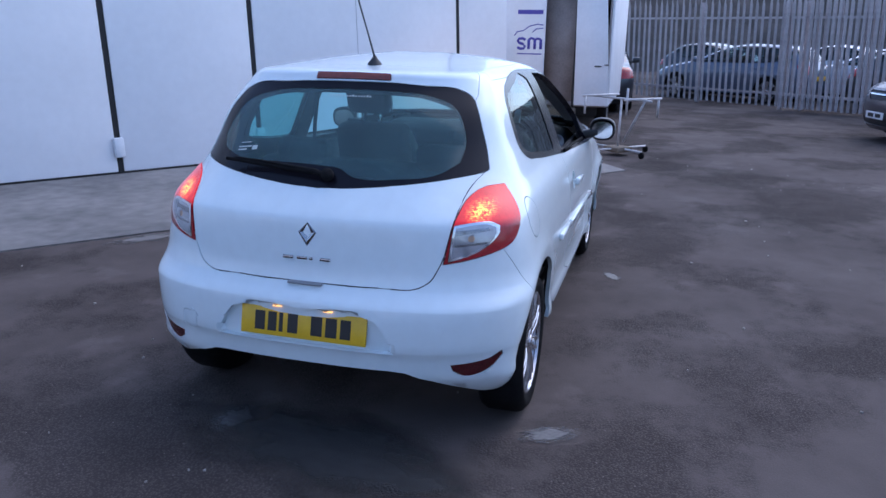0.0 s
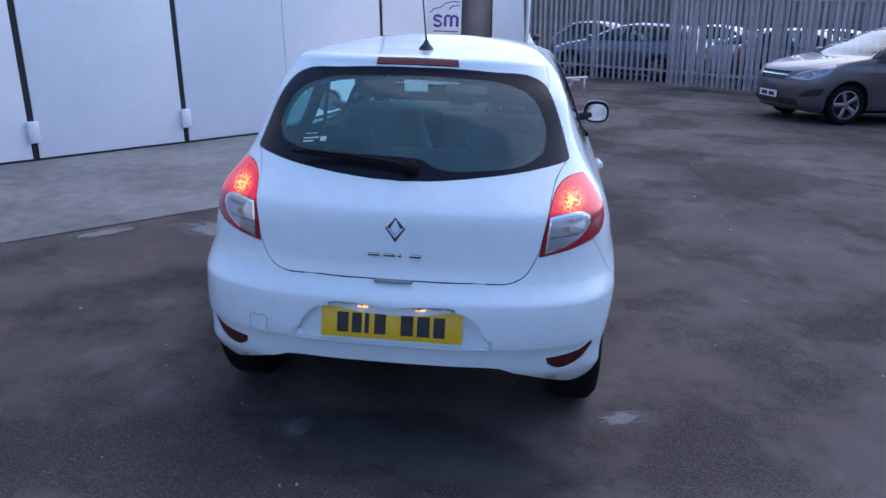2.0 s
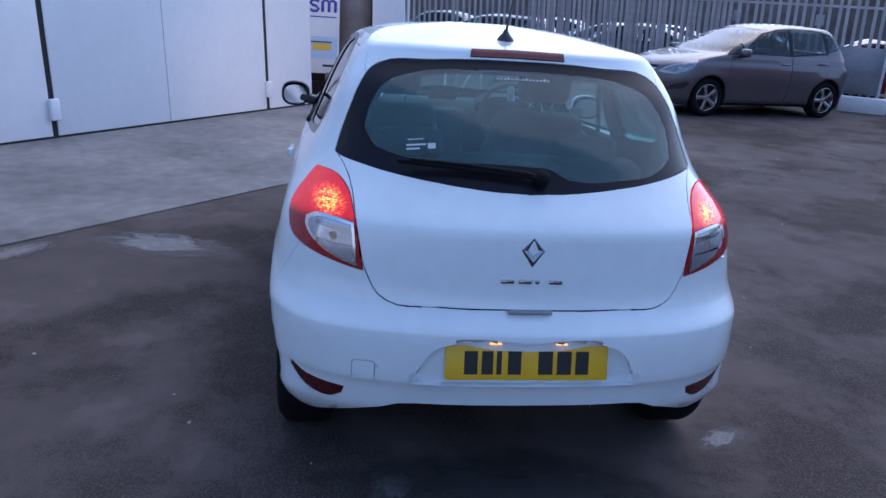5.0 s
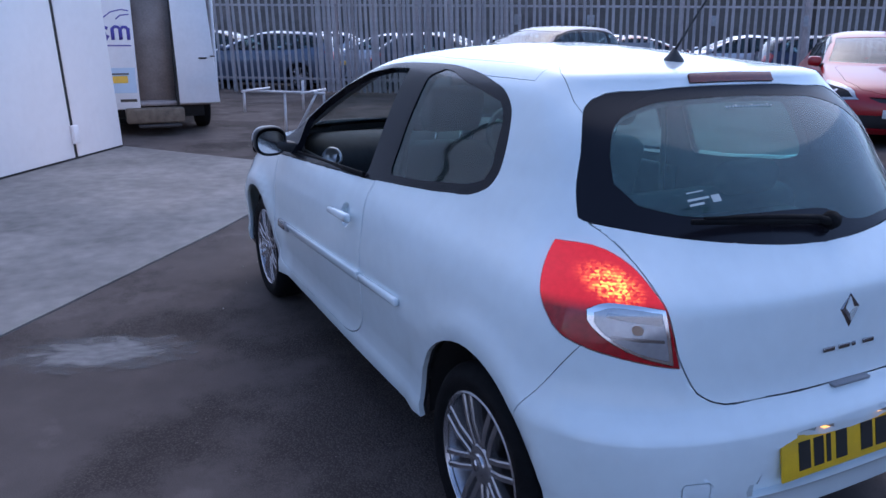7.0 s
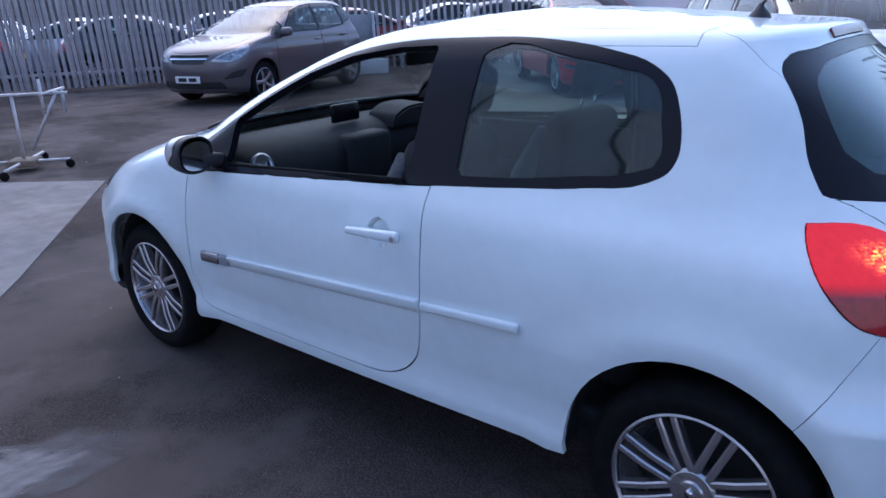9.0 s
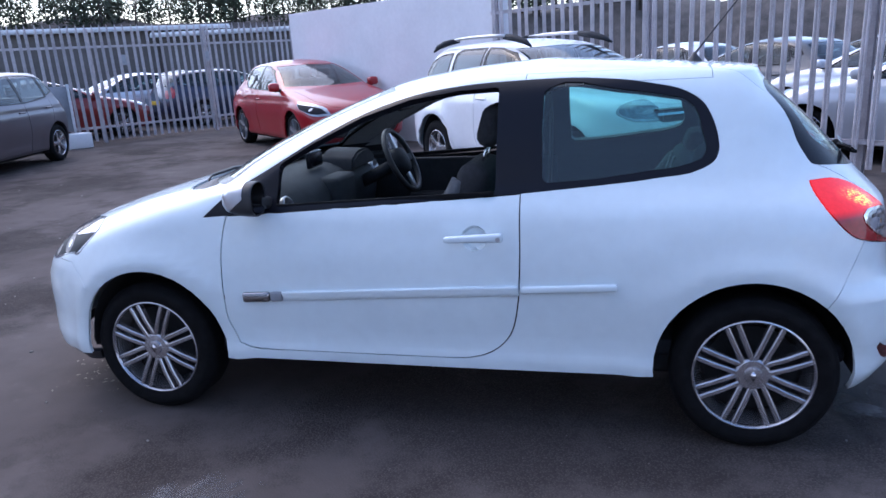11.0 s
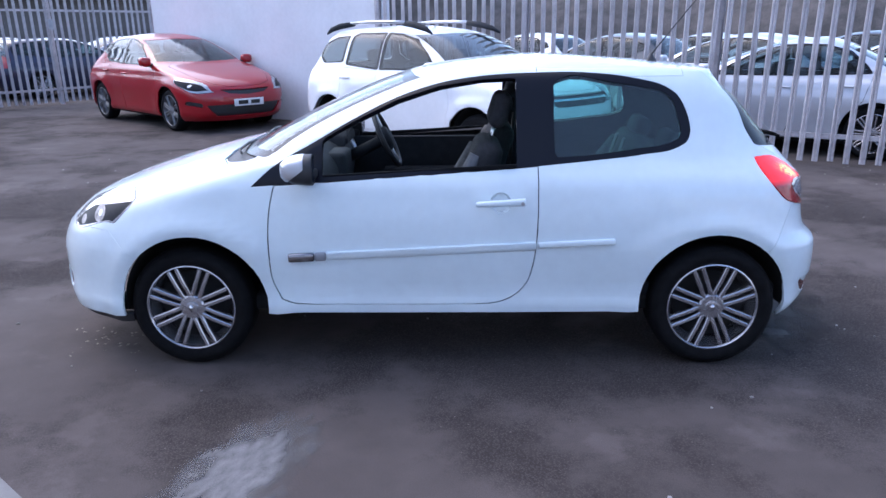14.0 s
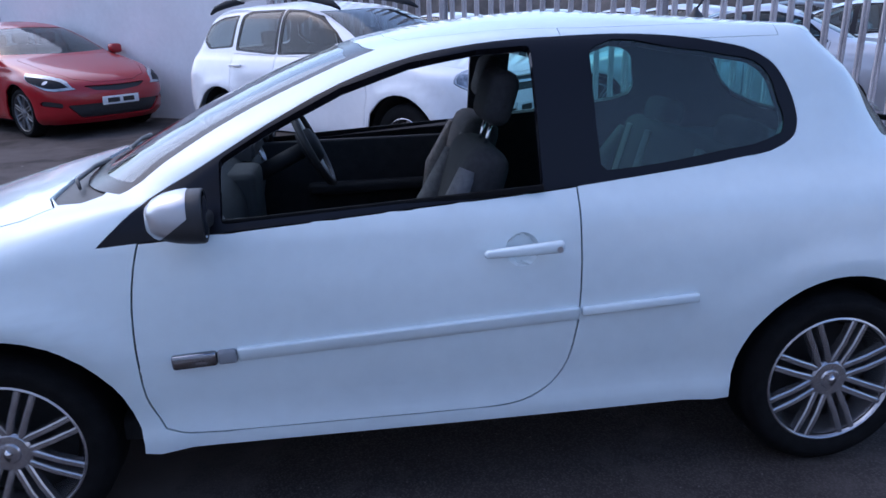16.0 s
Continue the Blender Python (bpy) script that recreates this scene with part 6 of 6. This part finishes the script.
suv = street_car("off_roader", ROUGH_ROAD, PLAIN_WHITE, heading(c.x, c.y, d.x, d.y) @ Matrix.Scale(1.025, 4), "white off-road estate car with grey roof rails", fine=True)
for s in (-1, 1):
    bm = bmesh.new()
    tube(bm, [(0.15, s * 0.58, 1.668), (0.5, s * 0.578, 1.678), (0.9, s * 0.575, 1.678), (1.25, s * 0.568, 1.664)], [0.020, 0.023, 0.023, 0.020], 10)
    rail = part("roof_rail", bm, SILVER_PAINT, suv, "silver roof rail with dark ends")
    for pts in ([(-0.34, 1.535), (-0.22, 1.590), (-0.02, 1.636), (0.20, 1.660)], [(1.75, 1.535), (1.66, 1.590), (1.48, 1.632), (1.20, 1.658)]):
        bm = bmesh.new()
        tube(bm, [(x, s * (0.592 - 0.012 * k), z) for k, (x, z) in enumerate(pts)], [0.012, 0.032, 0.040, 0.032], 10)
        part("rail_end", bm, DARK_TRIM, rail)

# cars behind the fences
GROUP = "cars parked behind the fence"
KINDS = {
    "grey_hatch": ("parked_hatchback", HATCH, DARK_GREY, "dark grey hatchback parked behind the palisade fence"),
    "silver_hatch": ("parked_hatchback", HATCH, SILVER, "silver hatchback parked behind the palisade fence"),
    "blue_estate": ("parked_estate", ESTATE, BLUE_GREY, "blue-grey estate car parked behind the palisade fence"),
    "navy_estate": ("parked_estate", ESTATE, NAVY, "very dark blue estate car parked behind the palisade fence"),
    "silver_saloon": ("parked_saloon", SALOON, SILVER, "silver saloon car parked behind the palisade fence"),
    "red_saloon": ("parked_saloon", SALOON, DEEP_RED, "dark red saloon car parked behind the palisade fence"),
    "white_hatch": ("parked_hatchback", HATCH, WHITE_PAINT, "white hatchback parked behind the palisade fence"),
}
# along, across, turn of the nose from the across axis
SPOTS = [
    ("blue_estate", 11.2, -2.2, 180), ("grey_hatch", 11.3, 3.0, 0), ("silver_saloon", 13.6, 0.6, 180), ("grey_hatch", 13.8, -4.0, 0), ("silver_hatch", 14.0, 5.4, 0),
    ("red_saloon", 11.6, 8.35, 0), ("navy_estate", 12.1, 13.4, 0), ("silver_hatch", 14.2, 10.9, 180), ("blue_estate", 14.4, 15.8, 180), ("silver_saloon", 17.0, 8.4, 0), ("grey_hatch", 17.2, 13.5, 180), ("white_hatch", 17.0, 2.6, 0), ("silver_hatch", 17.4, -2.5, 180),
    ("silver_saloon", -6.05, 13.35, 90), ("silver_hatch", -4.6, 16.2, 75), ("grey_hatch", -1.9, 17.2, 75), ("white_hatch", -7.4, 16.4, 75), ("silver_hatch", 0.8, 18.4, 75), ("blue_estate", -10.5, 16.2, 75), ("silver_hatch", -11.8, 13.6, 90), ("grey_hatch", -6.0, 20.5, 80), ("silver_saloon", -2.4, 21.5, 80),
]
built = {}
for kind, u, v, turn in SPOTS:
    p = YARD @ Vector((u, v, 0))
    a = math.atan2(ACROSS.y, ACROSS.x) + radians(turn)
    m = heading(p.x, p.y, math.cos(a), math.sin(a))
    if kind in built:
        copy_thing(built[kind], m)
    else:
        n, spec, col, text = KINDS[kind]
        built[kind] = street_car(n, spec, col, m, text, GROUP)
street_car("parked_saloon", SALOON, DARK_GREY, heading(-15.0, -0.35, -1.0, -0.06), "dark saloon car parked beyond the van, tail towards the yard")

# ---- the white van ----
van = empty("panel_van", pose(-9.2, 0, 0, 0, 0, 180), "white panel van with its load door open and purple lettering", "van")
V = lambda *a, **k: boxed(*a, **k)
part("side_wall", V(0.02, 4.4, 1.67, 1.72, 0.45, 2.45, bevel=0.02), VAN_WHITE, van)
part("side_wall", V(0.02, 4.4, -0.38, -0.33, 0.45, 2.45, bevel=0.02), VAN_WHITE, van)
part("roof", V(0.02, 4.4, -0.38, 1.72, 2.45, 2.52, bevel=0.03), VAN_WHITE, van)
part("bulkhead", V(2.4, 2.45, -0.33, 1.67, 0.45, 2.45), VAN_INSIDE, van)
part("load_floor", V(0.0, 2.45, -0.33, 1.67, 0.42, 0.48), VAN_INSIDE, van)
part("ply_lining", V(0.03, 2.4, -0.325, -0.30, 0.48, 2.4), VAN_INSIDE, van)
part("ply_lining", V(0.03, 2.4, 1.64, 1.665, 0.48, 2.4), VAN_INSIDE, van)
part("ply_partition", V(0.30, 0.33, 0.20, 0.85, 0.48, 2.4), VAN_INSIDE, van, "brown ply sheet inside the load space")
part("cab", V(2.5, 4.9, -0.34, 1.68, 0.42, 2.0, bevel=0.2), VAN_WHITE, van)
part("rear_step", V(-0.20, 0.03, 0.18, 1.0, 0.18, 0.40, bevel=0.03), WOOD_GREY, van, "scuffed brown rear step")
part("step_rail", V(-0.32, -0.18, 0.25, 0.85, 0.13, 0.17, bevel=0.01), BLACK_PLASTIC, van)
part("chassis", V(0.1, 4.6, -0.15, 1.5, 0.24, 0.42), WELL, van)
for x in (0.8, 4.0):
    for s in (-1, 1):
        wheel(van, x, 0.67 + s * 0.88, 0.33, 0.20, 0.21, s, 5, "single", DARK_ALLOY, detail=False)
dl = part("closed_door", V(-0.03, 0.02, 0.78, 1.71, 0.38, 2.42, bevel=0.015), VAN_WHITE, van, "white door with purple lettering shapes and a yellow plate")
for k in range(5):
    part("door_hinge", V(-0.045, -0.03, 1.66, 1.72, 0.6 + 0.42 * k, 0.68 + 0.42 * k, bevel=0.006), VAN_WHITE, dl)


def ribbon(name, pts, r, parent):
    bm = bmesh.new()
    tube(bm, [(-0.034, a, b) for a, b in pts], r, 6)
    for v in bm.verts:
        v.co.x = -0.034 + (v.co.x + 0.034) * 0.25
    part(name, bm, VAN_PURPLE, parent)


ribbon("letter_shape", [(1.12, 1.53), (1.17, 1.555), (1.235, 1.55), (1.255, 1.51), (1.22, 1.475), (1.16, 1.46), (1.125, 1.425), (1.15, 1.385), (1.21, 1.38), (1.26, 1.405)], 0.024, dl)
for y in (1.06, 0.955, 0.85):
    ribbon("letter_bar", [(y, 1.375), (y, 1.54)], 0.024, dl)
ribbon("letter_arch", [(1.06, 1.53), (1.02, 1.56), (0.975, 1.55), (0.955, 1.52), (0.92, 1.555), (0.875, 1.55), (0.85, 1.52)], 0.022, dl)
ribbon("car_outline", [(1.32, 1.60), (1.27, 1.665), (1.16, 1.685), (1.06, 1.76), (0.92, 1.795), (0.82, 1.78)], 0.009, dl)
ribbon("car_outline", [(1.0, 1.66), (0.94, 1.715), (0.82, 1.73)], 0.009, dl)
part("web_line", V(-0.035, -0.031, 0.83, 1.26, 1.285, 1.305), VAN_PURPLE, dl, smooth=False)
part("name_bar", V(-0.035, -0.031, 0.83, 1.27, 1.96, 2.03), VAN_PURPLE, dl, smooth=False)
part("blue_band", V(-0.034, -0.031, 0.81, 1.28, 0.62, 0.98), VAN_BLUE, dl, smooth=False)
part("van_plate", V(-0.042, -0.034, 0.92, 1.22, 0.765, 0.865), PLATE_YELLOW, dl, smooth=False)
part("plate_lamp_bar", V(-0.05, -0.034, 0.90, 1.24, 0.885, 0.905), BLACK_PLASTIC, dl, smooth=False)
part("phone_bar", V(-0.035, -0.031, 0.82, 1.05, 0.49, 0.53), PLATE_INK, dl, smooth=False)
do = part("open_door", V(-0.05, 0.0, -0.38, 0.22, 0.44, 2.42, bevel=0.02), VAN_WHITE, van, "open white door with a dark handle")
for v in do.data.vertices:
    v.co.y += (0.025 if v.co.y > 0 else 0.075) * max(0.0, v.co.z - 0.44)
part("door_seal", V(-0.04, 0.03, 0.225, 0.262, 0.42, 2.42), SEAL, van, smooth=False)
part("door_handle", V(-0.075, -0.05, -0.22, -0.10, 1.10, 1.125, bevel=0.008), BLACK_PLASTIC, do)
part("door_latch", V(-0.07, -0.05, -0.34, -0.27, 1.13, 1.15, bevel=0.006), BLACK_PLASTIC, do)

# ---- tubular panel stand on castors ----
stand = empty("panel_stand", pose(-6.55, 0.72, 0, 0, 0, 48), "bare steel tube stand on black castors", "stand")
legs = [((-0.45, 0, 0.09), (0.45, 0, 0.09)), ((0, -0.55, 0.09), (0, 0.55, 0.09)), ((0, 0, 0.09), (0, 0, 0.78)), ((-0.55, 0.0, 0.78), (0.55, 0, 0.78)), ((0.1, 0, 0.20), (0.45, 0, 0.80)), ((-0.40, -0.35, 0.80), (-0.40, 0.35, 0.80)), ((0.40, -0.35, 0.80), (0.40, 0.35, 0.80)), ((-0.40, -0.3, 0.80), (-0.40, -0.3, 0.55)), ((0.40, 0.3, 0.80), (0.40, 0.3, 0.55)), ((0.40, -0.3, 0.95), (0.40, -0.3, 0.60))]
for a, b in legs:
    bm = bmesh.new()
    tube(bm, [a, b], 0.016, 8)
    part("tube", bm, PALE_STEEL, stand)
part("base_plate", boxed(-0.14, 0.14, -0.14, 0.14, 0.05, 0.12, bevel=0.01), WOOD_GREY, stand)
for x, y in ((-0.45, 0), (0.45, 0), (0, -0.55), (0, 0.55)):
    bm = bmesh.new()
    lathe(bm, [(0.0005, -0.016), (0.042, -0.016), (0.046, -0.008), (0.046, 0.008), (0.042, 0.016), (0.0005, 0.016)], 16, m=Matrix.Translation((x, y, 0.046)))
    part("castor", bm, RUBBER, stand)

# ---- sheet leaning on the fence, notices ----
board = empty("leaning_board", yard_pose(9.0, 7.05, 0, -90), "grey sheet board in a pale frame leaning on the fence", "board")
part("sheet", boxed(0, 0.95, -0.02, 0.0, 0.35, 1.32, m=Matrix.Rotation(-0.05, 4, "X")), SHEET_GREY, board)
part("frame_edge", boxed(0.93, 0.99, -0.035, 0.01, 0.0, 1.36, bevel=0.004, m=Matrix.Rotation(-0.05, 4, "X")), PALE_STEEL, board)
tagged(link("kerb_block", boxed(0.25, 1.15, -0.45, -0.08, 0.0, 0.32, bevel=0.02, m=yard_pose(9.0, 7.05, 0, -90)), PLATE_WHITE), "low white block at the foot of the fence", "block")
SHED_SIGN = mat("faded_notice", (0.42, 0.42, 0.44), rough=0.6, second=(0.30, 0.30, 0.32), scale=12)
for v in (4.9, 6.6, 9.4, 11.4):
    tagged(link("fence_notice", boxed(-0.085, 0.085, -0.06, -0.045, 1.70, 1.93, bevel=0.004, m=yard_pose(9.3, v, 0, -90)), SHED_SIGN), "small pale notice fixed to the fence", "sign", "notices on the fence")

# ---- patches on the ground ----
def stain(name, color, soft=0.35, grain=3.2, edge=0.80):
    """A worn mark or painted shade patch whose ragged edge fades into the asphalt."""
    m = mat(name, color, rough=0.88, var=0.3, scale=9, bump=0.3, bump_scale=120)
    nt = m.node_tree
    tc, gr, nz, ad, mr, tr, mx = (nt.nodes.new(k) for k in ("ShaderNodeTexCoord", "ShaderNodeTexGradient", "ShaderNodeTexNoise", "ShaderNodeMath", "ShaderNodeMapRange", "ShaderNodeBsdfTransparent", "ShaderNodeMixShader"))
    gr.gradient_type = "SPHERICAL"
    nz.inputs["Scale"].default_value, nz.inputs["Detail"].default_value = grain, 10
    ad.operation = "ADD"
    nt.links.new(tc.outputs["Object"], gr.inputs["Vector"])
    nt.links.new(tc.outputs["Object"], nz.inputs["Vector"])
    nt.links.new(gr.outputs["Fac"], ad.inputs[0])
    nt.links.new(nz.outputs[0], ad.inputs[1])
    mr.inputs[1].default_value, mr.inputs[2].default_value = edge, edge + soft
    nt.links.new(ad.outputs[0], mr.inputs[0])
    nt.links.new(mr.outputs[0], mx.inputs[0])
    nt.links.new(tr.outputs[0], mx.inputs[1])
    nt.links.new(nt.nodes["Principled BSDF"].outputs[0], mx.inputs[2])
    nt.links.new(mx.outputs[0], nt.nodes["Material Output"].inputs[0])
    return m


PATCH = stain("dried_cement", (0.24, 0.232, 0.225), 0.20, 9.0, 0.93)
DUST = stain("pale_dust", (0.165, 0.153, 0.147), 0.5)
FILM = stain("pale_film", (0.170, 0.164, 0.164), 0.45, 4.0, 0.76)
# near-black tone: damp ground with the car's shadow painted in
DAMP_SHADE = stain("damp_shade", (0.028, 0.027, 0.027), 0.45)


def mark(name, x, y, w, h, turn, material, text):
    bm = bmesh.new()
    bmesh.ops.create_grid(bm, x_segments=1, y_segments=1, size=1.0)
    o = link(name, bm, material, smooth=False)
    mark.count += 1
    o.matrix_world = pose(x, y, 0.004 + 0.0004 * mark.count, 0, 0, turn) @ Matrix.Diagonal((w / 2 * 1.3, h / 2 * 1.3, 1, 1))
    return tagged(o, text, "stain", kind="stuff")


mark.count = 0
mark("pale_mark", 1.52, 0.91, 0.14, 0.30, 25, FILM, "pale ragged mark on the asphalt")
mark("pale_mark", 1.78, -0.38, 0.26, 0.22, 10, FILM, "pale ragged mark on the asphalt")
mark("pale_mark", -0.75, 1.02, 0.26, 0.12, 30, PATCH, "pale ragged mark on the asphalt")
mark("dust_stain", -0.80, -1.75, 0.50, 1.0, -22, FILM, "pale dusty stain on the asphalt")
mark("dust_stain", -1.62, -2.15, 1.3, 0.40, 146, DUST, "pale dusty stain on the asphalt")
mark("dust_stain", -0.55, -2.55, 0.7, 0.30, 146, DUST, "pale dusty stain on the asphalt")
# shade behind the rear bumper, put into a dark patch
mark("damp_shade", 1.9, 0.1, 1.6, 0.8, 80, DAMP_SHADE, "dark damp patch with the parked car's shadow painted in")

# scattered grit and leaf litter
rnd = random.Random(11)
bm = bmesh.new()
for _ in range(190):
    x, y, k = rnd.uniform(-8, 5), rnd.uniform(-4, 7), rnd.uniform(0.003, 0.009) * rnd.choice((1, 1, 1.6))
    a = rnd.uniform(0, 6.28)
    ring = [Vector((x + k * rnd.uniform(0.6, 1.3) * math.cos(a + q), y + k * rnd.uniform(0.4, 1.0) * math.sin(a + q), 0.006)) for q in (0, 1.3, 2.4, 3.6, 4.9)]
    lo = [bm.verts.new((p.x, p.y, 0.0)) for p in ring]
    hi = [bm.verts.new(p) for p in ring]
    bm.faces.new(hi)
    for q in range(5):
        bm.faces.new((lo[q], lo[(q + 1) % 5], hi[(q + 1) % 5], hi[q]))
LITTER = mat("pale_grit", (0.27, 0.255, 0.235), rough=0.9, var=0.5, scale=3)
tagged(link("grit", bm, LITTER, smooth=False), "scattered pale grit and leaf litter on the asphalt", "grit", kind="stuff")

LEAVES = (-1.87, -0.47)
# yellowed leaf litter by the front wheel
bm = bmesh.new()
for _ in range(45):
    x, y, k, a = rnd.gauss(LEAVES[0], 0.13), rnd.gauss(LEAVES[1], 0.11), rnd.uniform(0.006, 0.016), rnd.uniform(0, 6.28)
    ring = [bm.verts.new((x + k * c * math.cos(a) - k * q * math.sin(a), y + k * c * math.sin(a) + k * q * math.cos(a), 0.004 + rnd.uniform(0, 0.006))) for c, q in ((1, 0), (0.3, 0.45), (-0.9, 0.1), (-0.2, -0.45))]
    bm.faces.new(ring)
DRY_LEAF = mat("dry_leaf", (0.21, 0.185, 0.15), rough=0.85, var=0.4, scale=4)
tagged(link("leaf_litter", bm, DRY_LEAF, smooth=False), "dry yellow leaf scraps on the asphalt", "leaves", kind="stuff")

# ---- distance: bank, sheds and bare trees ----
BANK = mat("winter_bank", (0.125, 0.106, 0.100), rough=0.95, second=(0.045, 0.040, 0.038), scale=1.5, bump=0.8, bump_scale=6, detail=9)
SHED = mat("grey_sheeting", (0.115, 0.098, 0.092), rough=0.7, var=0.2, scale=0.8)
SHED_ROOF = mat("pale_roof_sheet", (0.60, 0.61, 0.63), rough=0.5, var=0.15, scale=0.6)
BARK = mat("bare_bark", (0.055, 0.045, 0.038), rough=0.95, var=0.3, scale=4)
LEAF = mat("evergreen_leaf", (0.035, 0.048, 0.028), rough=0.8, var=0.4, scale=3)
bm = bmesh.new()
n = 90
rows = []
for i in range(n + 1):
    t = -30 + 250 * i / n
    a = radians(t)
    tall = 1.0 + 0.16 * math.exp(-((t - 122) / 22) ** 2) + 0.55 * min(max((t - 142) / 14, 0), 1) + 0.15 * min(max((80 - t) / 25, 0), 1)
    ring = []
    for r, z in ((33, 0.0), (34.5, 2.0), (37, 3.4), (44, 4.1), (75, 4.3)):
        k = r + 2.0 * noise.noise((i * 0.35, r * 0.1, 0))
        ring.append(bm.verts.new((-3 + k * math.cos(a), 4 + k * math.sin(a), z * tall * (1 + 0.22 * noise.noise((i * 0.3, r, 4))))))
    rows.append(ring)
for a, b in zip(rows, rows[1:]):
    for k in range(4):
        bm.faces.new((a[k], a[k + 1], b[k + 1], b[k]))
bmesh.ops.recalc_face_normals(bm, faces=bm.faces[:])
tagged(link("backdrop_bank", bm, BANK), "brown winter bank of rough grass and brush", "bank", kind="structure")


def polar(t, r, z=0.0):
    return Vector((-3 + r * math.cos(radians(t)), 4 + r * math.sin(radians(t)), z))


# low sheds before the bank
for t, r, w, h in ((112, 29.0, 13.0, 3.3), (133, 30.0, 12.0, 3.6)):
    m = Matrix.Translation(polar(t, r)) @ Matrix.Rotation(radians(t + 90), 4, "Z")
    shed = empty("storage_shed", m, "long low grey shed with a pale sheet roof", "shed", "sheds behind the fence")
    part("wall", boxed(-w / 2, w / 2, -3, 3, 0, h - 0.35), SHED, shed, smooth=False)
    part("roof", boxed(-w / 2 - 0.3, w / 2 + 0.3, -3.3, 3.3, h - 0.35, h - 0.22, bevel=0.03), SHED_ROOF, shed)
    part("gutter", boxed(-w / 2 - 0.3, w / 2 + 0.3, 3.3, 3.42, h - 0.42, h - 0.30, bevel=0.02), PALE_STEEL, shed)


def bare_tree(seed):
    """A leafless tree: a tapered trunk with limbs that fork into twigs."""
    rnd = random.Random(seed)
    tree = empty("bare_tree", Matrix(), "leafless winter tree on the bank", "tree", "trees on the bank")
    trunk, crown = bmesh.new(), bmesh.new()

    def grow(bm, p, d, length, r, depth):
        q = p + d * length * 0.5 + Vector((rnd.uniform(-1, 1), rnd.uniform(-1, 1), 0)) * length * 0.06
        e = p + d * length
        tube(bm, [p, q, e], [r, r * 0.8, r * 0.6], 5 if depth > 2 else 3, cap=False)
        if depth == 0:
            return
        for _ in range(rnd.choice((2, 3, 3))):
            nd = (d + Vector((rnd.uniform(-1, 1), rnd.uniform(-1, 1), rnd.uniform(-0.25, 0.7))) * 0.75).normalized()
            grow(crown, e if rnd.random() < 0.6 else q, nd, length * rnd.uniform(0.55, 0.8), r * 0.55, depth - 1)

    grow(trunk, Vector((0, 0, 0)), Vector((0, 0, 1)), 1.6, 0.12, 4)
    part("trunk", trunk, BARK, tree)
    part("crown", crown, BARK, tree)
    return tree


def evergreen(seed):
    """A dense shrub of many small leaf clumps on a short stem."""
    rnd = random.Random(seed)
    bush = empty("evergreen_shrub", Matrix(), "dark evergreen shrub on the bank", "shrub", "shrubs on the bank")
    bm = bmesh.new()
    for _ in range(900):
        a, z = rnd.uniform(0, 6.283), rnd.random() ** 0.8
        r = (1.25 - 0.9 * z) * math.sqrt(rnd.random()) * (1 + 0.25 * math.sin(3 * a + seed))
        p = Vector((r * math.cos(a), r * math.sin(a), 0.2 + 2.6 * z))
        u = Vector((rnd.uniform(-1, 1), rnd.uniform(-1, 1), rnd.uniform(-1, 1))).normalized()
        w = u.orthogonal().normalized()
        k = rnd.uniform(0.05, 0.13)
        bm.faces.new([bm.verts.new(p + k * (c * u + s * w)) for c, s in ((1, 0), (0, 0.6), (-1, 0), (0, -0.6))])
    part("crown", bm, LEAF, bush)
    bm = bmesh.new()
    tube(bm, [(0, 0, -0.3), (0.05, 0, 1.0), (0, 0.05, 2.2)], [0.09, 0.06, 0.02], 6)
    part("trunk", bm, BARK, bush)
    return bush


trees, bushes = [bare_tree(k) for k in (3, 8, 14)], [evergreen(k) for k in (1, 2, 5)]
rnd = random.Random(7)
spots = [(t + rnd.uniform(-0.8, 0.8), rnd.uniform(36.5, 41.0)) for t in np.arange(84, 152, 0.75)]
for k, (t, r) in enumerate(spots):
    kind = trees[(k // 4) % 3] if k % 4 == 1 else bushes[k % 3]
    m = Matrix.Translation(polar(t, r, 3.6 + 0.1 * (r - 37))) @ Matrix.Rotation(rnd.uniform(0, 6.28), 4, "Z") @ Matrix.Scale(rnd.uniform(0.6, 0.9) if k % 4 == 1 else rnd.uniform(0.7, 1.15), 4)
    if kind.matrix_world.translation.length < 1:
        kind.matrix_world = m
    else:
        copy_thing(kind, m)
